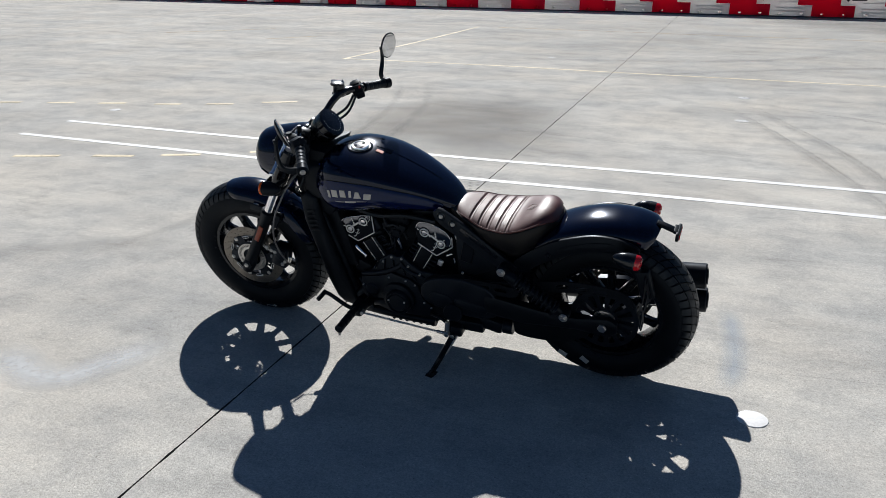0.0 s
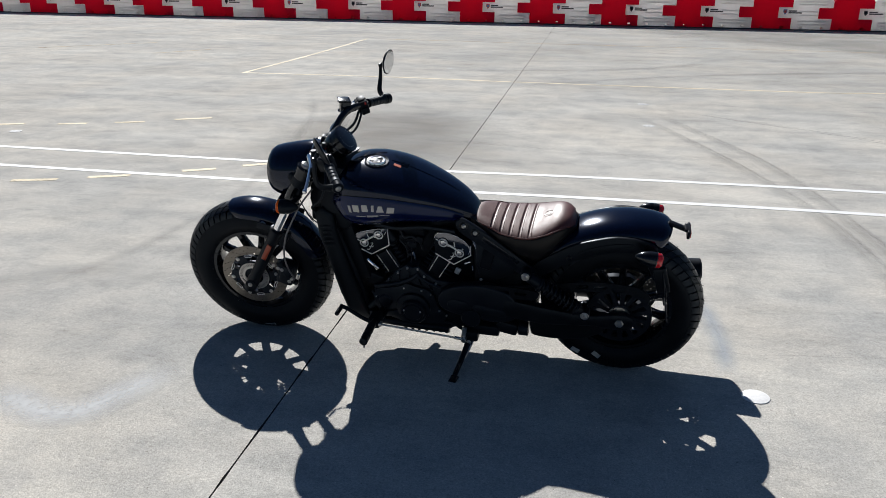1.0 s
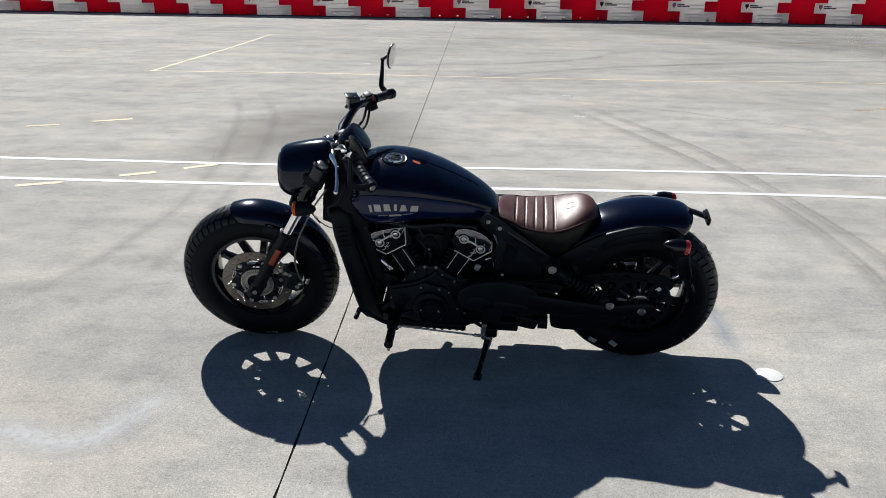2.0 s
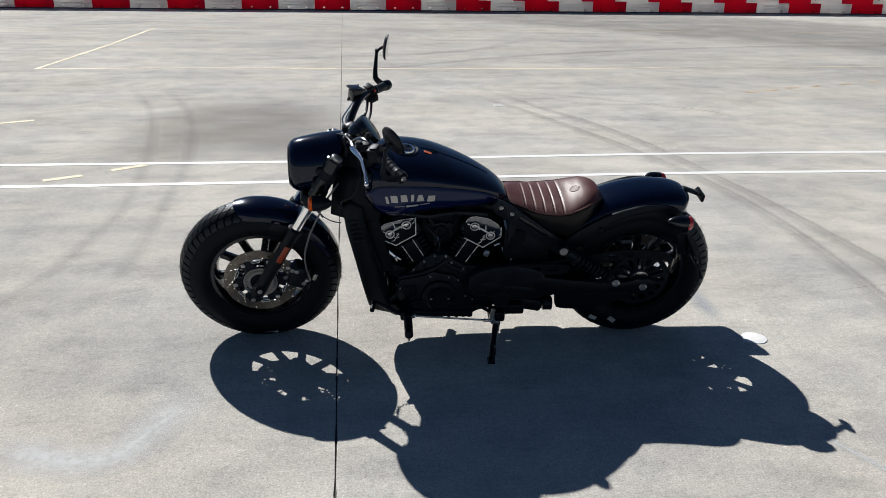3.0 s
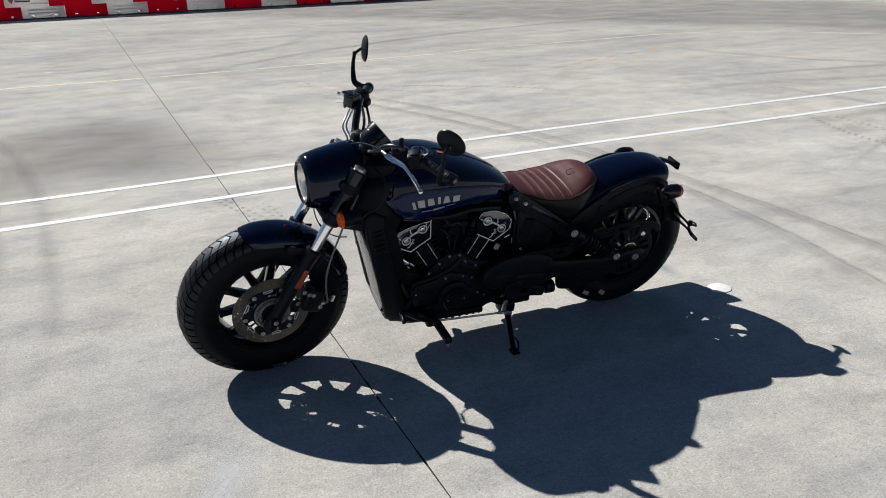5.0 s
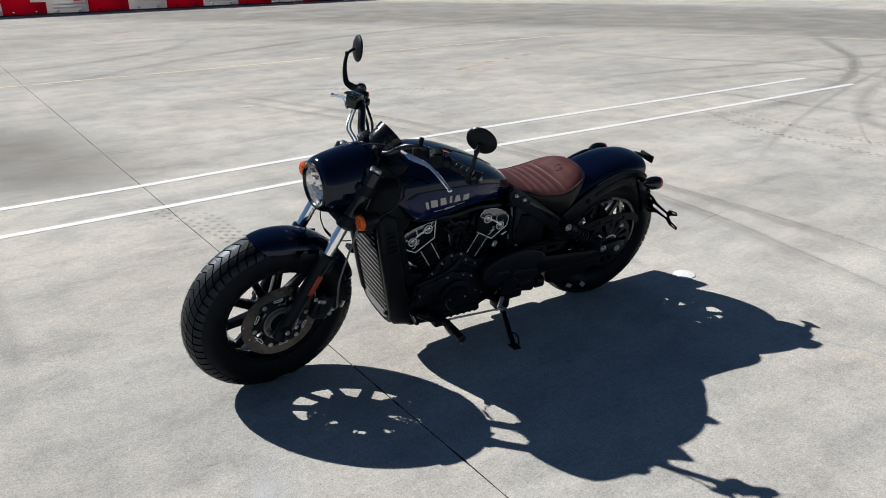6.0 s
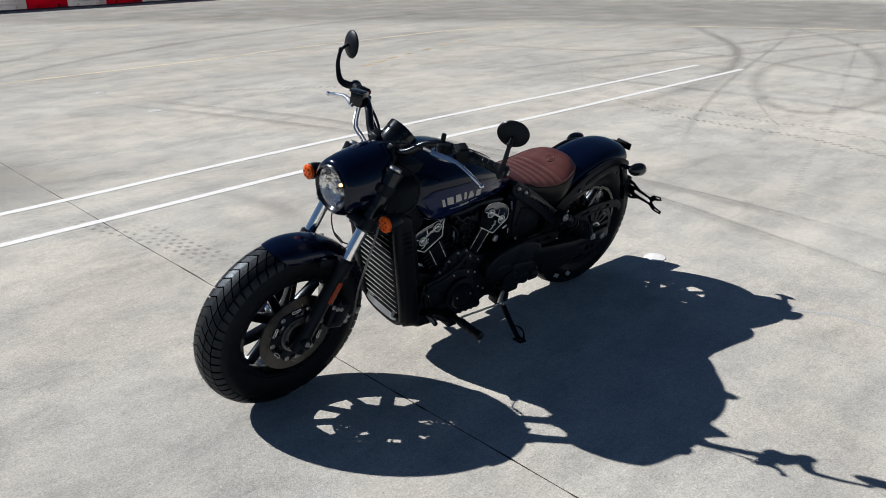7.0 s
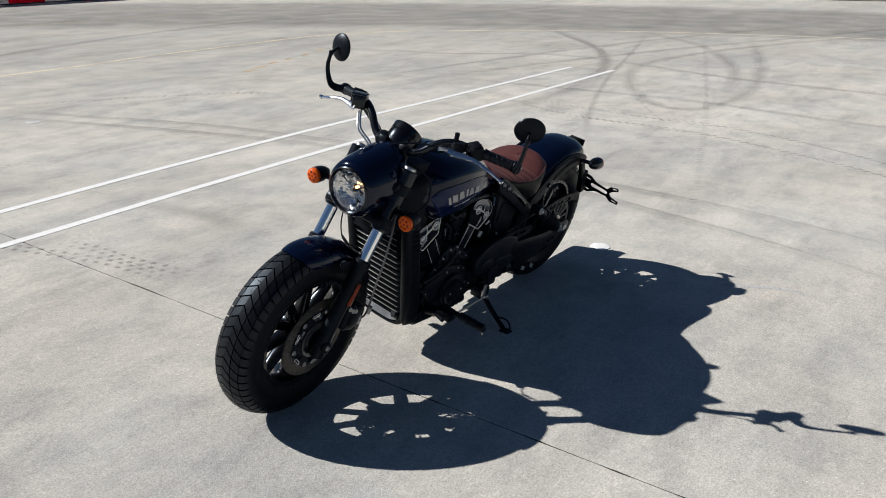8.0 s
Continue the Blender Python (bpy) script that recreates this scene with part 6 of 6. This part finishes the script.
for head, cap, bosses, y in ((HEAD_F, CAP_F, ((-1.049, 0.548), (-0.983, 0.591)), 0.08), (HEAD_R, CAP_R, ((-0.71, 0.587), (-0.644, 0.544)), 0.088)):
    head_cover(head, y - 0.016, y + 0.006, SATIN, "head_cover", 0.002)
    head_cover(cap, y, y + 0.0145, HEAD_METAL, "head_cap", 0.0085, "polished metal head cap")
    both(fit_part, "cover_line", lambda: join(*[rod((a[0], -y - 0.007, a[1]), (b[0], -y - 0.007, b[1]), 0.0026, n=8, bevel=0.0005) for a, b in zip(head[1:5], head[2:5])]), MACHINED, engine, "bright machined edge line")
    both(fit_part, "cap_edge", lambda: tube([(mx(cap) + (x - mx(cap)) * 0.95, -y - 0.0128, mz(cap) + (z - mz(cap)) * 0.93) for x, z in cap[:6]], 0.0013, 6, 2), MACHINED, engine, "bright edge of the head cap")
    (xa, za), (xb, zb) = bosses
    mid = ((xa + xb) / 2, (za + zb) / 2)
    both(fit_part, "cap_ridge", lambda: join(rod((xa, -y - 0.014, za + 0.006), (xb, -y - 0.014, zb + 0.006), 0.0042, n=8), rod((xa, -y - 0.014, za), (xa - 0.03, -y - 0.013, za + 0.012), 0.003, n=8), rod((xb, -y - 0.014, zb), (xb + 0.016, -y - 0.013, zb + 0.022), 0.003, n=8), rod((mid[0] - 0.012, -y - 0.014, mid[1] + 0.004), (mid[0] - 0.02, -y - 0.013, mid[1] + 0.03), 0.003, n=8), rod((mid[0] + 0.014, -y - 0.014, mid[1] + 0.004), (mid[0] + 0.012, -y - 0.013, mid[1] + 0.028), 0.003, n=8)), MACHINED, engine)
    both(fit_part, "cap_recess", lambda: plate([(mid[0] + dx, mid[1] + dz) for dx, dz in ((-0.013, 0.012), (0.011, 0.016), (0.01, 0.026), (-0.016, 0.024))], -y - 0.0165, -y - 0.012, bevel=0.001), SATIN, engine)
    for x, z in bosses:
        # A black ring puts the dark outline around the boss into colour.
        both(fit_part, "boss_seat", lambda: revolve([(0, 0.0235), (0.0032, 0.0235), (0.0036, 0.019)], (x, -y - 0.0125, z), (0, -1, 0), 24), PLASTIC, engine)
        both(fit_part, "cap_bolt", lambda: revolve([(0, 0.0195), (0.006, 0.0195), (0.008, 0.018), (0.008, 0.0148), (0.003, 0.0138)], (x, -y - 0.012, z), (0, -1, 0), 28), MACHINED, engine, "bright round bolt boss")
        both(fit_part, "bolt_well", lambda: revolve([(0.0035, 0.0139), (0.0036, 0.0105), (0.0036, 0.0005)], (x, -y - 0.012, z), (0, -1, 0), 24), PLASTIC, engine)
        both(fit_part, "boss_screw", lambda: revolve([(0.003, 0.0098), (0.0072, 0.0095), (0.008, 0.008), (0.008, 0.0005)], (x, -y - 0.012, z), (0, -1, 0), 20), BRIGHT, engine)
    cx, cz = sum(p[0] for p in head) / 7 + 0.004, min(p[1] for p in head) + 0.036
    both(fit_part, "cover_badge", lambda: join(tube([(cx - 0.016, -y - 0.008, cz - 0.014), (cx - 0.006, -y - 0.008, cz - 0.012), (cx + 0.002, -y - 0.008, cz + 0.004), (cx + 0.012, -y - 0.008, cz + 0.02), (cx + 0.002, -y - 0.008, cz + 0.018)], 0.0019, 6, 4), tube([(cx - 0.008, -y - 0.008, cz + 0.003), (cx + 0.004, -y - 0.008, cz + 0.0), (cx + 0.014, -y - 0.008, cz + 0.006)], 0.0016, 6, 4)), MACHINED, engine)
for x0, z0, x1, z1, y in ((-1.002, 0.49, -0.955, 0.412, 0.0895), (-0.959, 0.52, -0.911, 0.436, 0.0895), (-0.735, 0.515, -0.78, 0.435, 0.0895), (-0.689, 0.488, -0.738, 0.408, 0.0895)):
    both(fit_part, "fin_edge", lambda: join(*[rod((x0 + (x1 - x0) * p, -y, z0 + (z1 - z0) * p), (x0 + (x1 - x0) * q, -y, z0 + (z1 - z0) * q), 0.0017, n=8, bevel=0.0004) for p, q in ((0.0, 0.5), (0.55, 1.0))]), MACHINED, engine, "bright machined line")
# Throttle body and parts in the vee.
fit_part("intake", join(box((-0.845, 0, 0.615), (0.12, 0.17, 0.07), (0, 0, 0), 0.02, 3), rod((-0.845, -0.095, 0.56), (-0.845, 0.095, 0.56), 0.026, n=24), box((-0.845, -0.085, 0.635), (0.1, 0.03, 0.02), (0, 4, 0), 0.006), box((-0.81, -0.08, 0.585), (0.03, 0.04, 0.03), (0, 20, 0), 0.005), box((-0.885, -0.078, 0.59), (0.025, 0.04, 0.022), (0, -15, 0), 0.005)), PLASTIC, engine)
fit_part("intake_hose", join(tube([(-0.89, -0.085, 0.62), (-0.87, -0.1, 0.595), (-0.84, -0.1, 0.6), (-0.81, -0.09, 0.57), (-0.8, -0.08, 0.53)], 0.0065, 8), tube([(-0.9, -0.08, 0.57), (-0.87, -0.09, 0.54), (-0.865, -0.09, 0.49)], 0.005, 8)), RUBBER, engine)
fit_part("throttle_ring", join(revolve([(0, 0.022), (0.006, 0.022), (0.008, 0.018), (0.004, 0.016), (0.004, 0.002)], (-0.845, -0.093, 0.555), (0, -1, 0), 24), *[box((-0.845 + 0.026 * math.cos(k), -0.095, 0.555 + 0.026 * math.sin(k)), (0.01, 0.012, 0.008), (0, -57 * k, 0), 0.002, 1) for k in (0.6, 2.7, 4.8)]), SATIN, engine)
fit_part("inner_block", join(box((-0.843, 0.02, 0.5), (0.17, 0.1, 0.2), (0, 0, 0), 0.01), box((-1.0, 0.03, 0.5), (0.16, 0.08, 0.24), (0, -10, 0), 0.01), box((-0.66, 0.02, 0.5), (0.16, 0.09, 0.26), (0, 0, 0), 0.01), box((-1.02, -0.03, 0.36), (0.07, 0.12, 0.06), (0, 20, 0), 0.01)), PLASTIC, engine)
fit_part("vee_rod", join(rod((-0.842, -0.106, 0.55), (-0.848, -0.106, 0.48), 0.0024, n=10), rod((-0.85, -0.102, 0.52), (-0.85, -0.11, 0.52), 0.008, n=14)), CAST, engine)
# Chrome rods added to give bright glints between the dark engine parts.
for p0, p1, r in (((-1.06, -0.06, 0.446), (-1.026, -0.064, 0.418), 0.014), ((-1.026, -0.07, 0.425), (-1.006, -0.07, 0.408), 0.009), ((-0.998, -0.075, 0.38), (-0.972, -0.08, 0.335), 0.0055), ((-0.625, -0.098, 0.492), (-0.6, -0.1, 0.505), 0.005), ((-0.592, -0.102, 0.49), (-0.59, -0.104, 0.466), 0.004), ((-0.86, -0.055, 0.53), (-0.845, -0.055, 0.46), 0.009), ((-0.59, -0.09, 0.615), (-0.575, -0.09, 0.565), 0.009), ((-1.05, -0.05, 0.43), (-1.02, -0.055, 0.39), 0.009)):
    fit_part("glint_rod", rod(p0, p1, r, r * 0.8, 12), CHROME, engine, "short chrome rod added as a bright glint")
fit_part("sensor_plug", box((-0.655, -0.1, 0.455), (0.022, 0.012, 0.028), (0, 24, 0), 0.003, 1), BRIGHT, engine, "small pale metal plug")
for x, z in ((-0.631, 0.411), (-0.554, 0.438)):
    fit_part("frame_stud", bolt((x, -0.118, z), (0, -1, 0), 0.005, 0.008), STEEL, engine)
fit_part("wiring", join(tube([(-1.1, -0.06, 0.64), (-1.0, -0.1, 0.65), (-0.9, -0.11, 0.64), (-0.78, -0.11, 0.655), (-0.66, -0.1, 0.64)], 0.01, 8)), RUBBER, engine)

# -- radiator --
rad = fit_part("radiator", box((-1.135, 0, 0.43), (0.045, 0.23, 0.46), (0, -13, 0), 0.008), PLASTIC, None, "tall radiator behind a black slatted grille")
RAD_UP = Vector((-math.sin(radians(13)), 0, math.cos(radians(13))))
RAD_OUT = Vector((-math.cos(radians(13)), 0, -math.sin(radians(13))))
RAD_C = Vector((-1.137, 0, 0.43))
for i in range(16):
    s = -0.2 + 0.0276 * i
    w = 0.112
    fit_part("slat", box(RAD_C + RAD_UP * s + RAD_OUT * 0.034, (0.014, 2 * w, 0.0028), (0, -10, 0), 0.001, 1), PLASTIC, rad)
    # A pale strip stands in for the sky's gleam along the slat.
    fit_part("slat_gleam", box(RAD_C + RAD_UP * s + RAD_OUT * 0.0425, (0.002, 2 * w - 0.024, 0.0014), (0, -13, 0), 0.0004, 1), SILVER, rad)
SHROUD = [(-1.232, 0.7), (-1.22, 0.6), (-1.193, 0.47), (-1.162, 0.32), (-1.142, 0.225), (-1.12, 0.195), (-1.03, 0.165), (-1.05, 0.23), (-1.088, 0.37), (-1.12, 0.5), (-1.146, 0.62), (-1.152, 0.7), (-1.2, 0.725)]


def shroud():
    bm = plate(SHROUD, -0.158, -0.112, bevel=0.02, seg=4)
    for v in bm.verts:
        out = max(0.0, (-v.co.y - 0.112) / 0.046)
        v.co.y += out * (0.035 * max(0.0, (0.34 - v.co.z) / 0.175) ** 1.5 + 0.012 * max(0.0, (v.co.z - 0.6) / 0.12))
        v.co.y -= out * 0.008 * math.exp(-((v.co.z - 0.56) / 0.08) ** 2)
    return bm


both(fit_part, "radiator_shroud", shroud, PLASTIC, rad, "satin black radiator shroud")
for i in range(5):
    both(fit_part, "shroud_rib", lambda: box((-1.186 + 0.004 * i, -0.1565 - 0.0022 * i, 0.645 - 0.02 * i), (0.045, 0.004, 0.009), (0, -8, 0), 0.0014, 1), PLASTIC, rad)
RIM = [(0.128, -0.06), (0.127, -0.13), (0.12, -0.19), (0.1, -0.226), (0.065, -0.241), (0.03, -0.246)]
fit_part("grille_frame", tube([RAD_C + RAD_UP * s + RAD_OUT * 0.036 + Vector((0, y, 0)) for y, s in RIM + [(-y, s) for y, s in reversed(RIM)]], 0.0125, 12, 5), PLASTIC, rad, "rounded black lower grille frame")
fit_part("chin", loft([[RAD_C + RAD_UP * (s - 0.03 * max(0, 1 - (y / 0.105) ** 4) + 0.03) + RAD_OUT * o + Vector((0, y, 0)) for s, o in ((-0.206 + 0.007 * (i % 4 == 2), 0.034), (-0.228, 0.05), (-0.234, 0.046), (-0.212, 0.03))] for i, y in enumerate(np.linspace(-0.098, 0.098, 17))]), LIP, rad, "grey metal lower lip", 30)
fit_part("radiator_tank", box((-1.1, 0, 0.52), (0.06, 0.2, 0.32), (0, -13, 0), 0.012), PLASTIC, rad)
fit_part("radiator_cap", box((-1.215, 0, 0.685), (0.06, 0.25, 0.05), (0, -13, 0), 0.012), SATIN, rad)
fit_part("down_tube", join(tube([(-1.2, -0.1, 0.7), (-1.11, -0.1, 0.42), (-1.05, -0.1, 0.2), (-0.98, -0.1, 0.165), (-0.7, -0.1, 0.155)], 0.02, 12), tube([(-1.2, 0.1, 0.7), (-1.11, 0.1, 0.42), (-1.05, 0.1, 0.2), (-0.98, 0.1, 0.165), (-0.7, 0.1, 0.155)], 0.02, 12)), SATIN)
fit_part("radiator_hose", tube([(-1.14, -0.08, 0.24), (-1.08, -0.11, 0.22), (-1.02, -0.1, 0.26)], 0.018, 12), RUBBER, rad)
fit_part("crash_fitting", join(rod((-1.04, -0.13, 0.2), (-1.04, 0.13, 0.2), 0.024, n=20), box((-1.02, 0, 0.18), (0.08, 0.24, 0.04), (0, 10, 0), 0.012)), CAST)
both(fit_part, "tank_cover", lambda: plate(rounded([(-1.2, 0.76), (-1.14, 0.78), (-1.1, 0.72), (-1.085, 0.65), (-1.12, 0.62), (-1.18, 0.66), (-1.215, 0.7)]), -0.125, -0.1, bevel=0.006), PLASTIC)

# -- controls and stand --
both(fit_part, "footpeg", lambda: join(revolve([(0, 0.013), (0.003, 0.0168), (0.02, 0.0168), (0.024, 0.0148), (0.03, 0.0168), (0.05, 0.0168), (0.054, 0.0148), (0.06, 0.0168), (0.08, 0.0168), (0.084, 0.0148), (0.09, 0.0168), (0.118, 0.0168), (0.122, 0.011)], (-0.98, -0.286, 0.274), (0.02, -1, 0.02), 22), rod((-0.98, -0.25, 0.27), (-0.98, -0.29, 0.274), 0.012, n=16)), RUBBER, None, "black rubber footpeg")
both(fit_part, "peg_mount", lambda: join(box((-0.985, -0.225, 0.255), (0.05, 0.07, 0.045), (0, 0, 0), 0.01), tube([(-0.99, -0.1, 0.215), (-0.985, -0.17, 0.235), (-0.982, -0.24, 0.258)], 0.02, 12)), SATIN)
fit_part("peg_feeler", rod((-0.978, -0.4, 0.264), (-0.978, -0.402, 0.247), 0.005, n=10), STEEL)
fit_part("shift_lever", join(tube([(-0.975, -0.245, 0.25), (-1.03, -0.25, 0.275), (-1.09, -0.255, 0.318), (-1.115, -0.258, 0.33)], 0.0085, 10), rod((-1.115, -0.25, 0.33), (-1.122, -0.305, 0.322), 0.0095, n=14)), SATIN, None, "black shift lever")
fit_part("shift_rod", join(rod((-0.958, -0.25, 0.253), (-0.625, -0.178, 0.168), 0.0042, n=10), rod((-0.958, -0.258, 0.253), (-0.958, -0.235, 0.253), 0.009, n=12), rod((-0.66, -0.186, 0.177), (-0.62, -0.177, 0.167), 0.007, n=10), rod((-0.62, -0.19, 0.167), (-0.62, -0.165, 0.167), 0.011, n=14)), STEEL, None, "thin bright shift linkage rod")
fit_part("shift_arm", box((-0.622, -0.165, 0.19), (0.02, 0.012, 0.06), (0, 8, 0), 0.004), STEEL)
fit_part("brake_pedal", join(tube([(-0.99, 0.22, 0.25), (-1.06, 0.25, 0.28), (-1.12, 0.26, 0.32)], 0.009, 10), box((-1.125, 0.27, 0.325), (0.035, 0.06, 0.02), (0, 20, 0), 0.006)), SATIN)
stand = fit_part("side_stand", tube([(-0.6, -0.15, 0.155), (-0.607, -0.18, 0.137), (-0.622, -0.25, 0.101), (-0.634, -0.305, 0.076)], lambda s: 0.0135 - 0.003 * s, 14), SATIN, None, "black side stand folded out")
fit_part("stand_foot", loft([[Vector((-0.636 + dx * k, -0.322 + dy * k, 0.0665 + dz + (-0.214 * dy * k))) for dx, dy in ((-0.016, -0.02), (0.014, -0.024), (0.018, 0.022), (-0.014, 0.026))] for dz, k in ((0, 1), (0.006, 1), (0.012, 0.75))]), SATIN, stand)
fit_part("stand_tang", tube([(-0.622, -0.25, 0.101), (-0.62, -0.29, 0.111), (-0.622, -0.318, 0.108), (-0.63, -0.337, 0.086), (-0.634, -0.336, 0.072)], 0.0036, 8), SATIN, stand)
fit_part("stand_pivot", join(box((-0.6, -0.13, 0.168), (0.07, 0.06, 0.05), (0, 0, 0), 0.01), rod((-0.6, -0.13, 0.15), (-0.6, -0.175, 0.15), 0.014, n=18)), CAST, stand)
fit_part("stand_bolt", bolt((-0.6, -0.172, 0.152), (0, -1, -0.2), 0.009, 0.008), STEEL, stand)
fit_part("stand_spring", tube([(-0.585, -0.15, 0.15), (-0.6, -0.2, 0.122), (-0.612, -0.235, 0.104)], 0.0055, 8), STEEL, stand)
fit_part("under_tray", join(box((-0.54, -0.03, 0.185), (0.12, 0.2, 0.05), (0, 0, 0), 0.01), box((-0.45, -0.06, 0.2), (0.1, 0.12, 0.06), (0, 12, 0), 0.016), rod((-0.4, -0.1, 0.2), (-0.36, -0.1, 0.2), 0.03, n=18)), CAST)

fit_part("battery_box", join(box((-0.365, 0.01, 0.33), (0.06, 0.18, 0.17), (0, 0, 0), 0.012), box((-0.49, 0, 0.44), (0.2, 0.2, 0.26), (0, 0, 0), 0.02), box((-0.4, 0, 0.53), (0.16, 0.18, 0.1), (0, 30, 0), 0.02), box((-0.42, 0, 0.32), (0.14, 0.2, 0.19), (0, 0, 0), 0.02)), PLASTIC)

# -- exhaust --
fit_part("exhaust_collector", join(box((-0.5, 0.2, 0.235), (0.22, 0.085, 0.2), (0, 0, 0), 0.03, 3), box((-0.62, 0.185, 0.2), (0.1, 0.06, 0.12), (0, 0, 0), 0.02)), SATIN)
fit_part("exhaust_header", tube([(-1.06, 0.02, 0.56), (-1.11, 0.08, 0.46), (-1.06, 0.15, 0.28), (-0.9, 0.18, 0.2), (-0.6, 0.19, 0.2), (-0.35, 0.195, 0.22)], 0.024, 16), SATIN)
fit_part("exhaust_header", tube([(-0.66, 0.03, 0.55), (-0.58, 0.12, 0.46), (-0.52, 0.18, 0.36), (-0.4, 0.195, 0.31)], 0.024, 16), SATIN)
for z0, z1, x0, x1 in ((0.3, 0.345, -0.42, 0.32), (0.205, 0.233, -0.42, 0.33)):
    a, b = Vector((x0, 0.225, z0)), Vector((x1, 0.25, z1))
    n = (b - a).length
    m = fit_part("muffler", revolve([(0, 0.026), (0.03, 0.04), (0.06, 0.046), (n - 0.02, 0.05), (n - 0.004, 0.05), (n, 0.046), (n - 0.004, 0.036), (n - 0.05, 0.032)], a, b - a, 32), SATIN, None, "satin black stacked muffler")
    fit_part("end_cap", revolve([(n - 0.03, 0.034), (n - 0.03, 0.03), (n + 0.004, 0.03), (n + 0.004, 0.034)], a, b - a, 24, cap=False), PLASTIC, m)
steered("horn_cable", tube([(-1.37, 0.05, 0.735), (-1.375, 0.052, 0.67), (-1.36, 0.054, 0.61), (-1.335, 0.05, 0.565), (-1.29, 0.04, 0.535), (-1.25, 0.03, 0.53)], 0.0024, 8), RUBBER, handlebar)
coil = [(-1.352 + 0.03 * i / 48, 0.054 - 0.008 * i / 48 + 0.0065 * math.cos(0.785 * i), 0.592 - 0.04 * i / 48 + 0.0065 * math.sin(0.785 * i)) for i in range(49)]
steered("cable_spring", tube(coil, 0.0016, 6, 1), SATIN, handlebar)
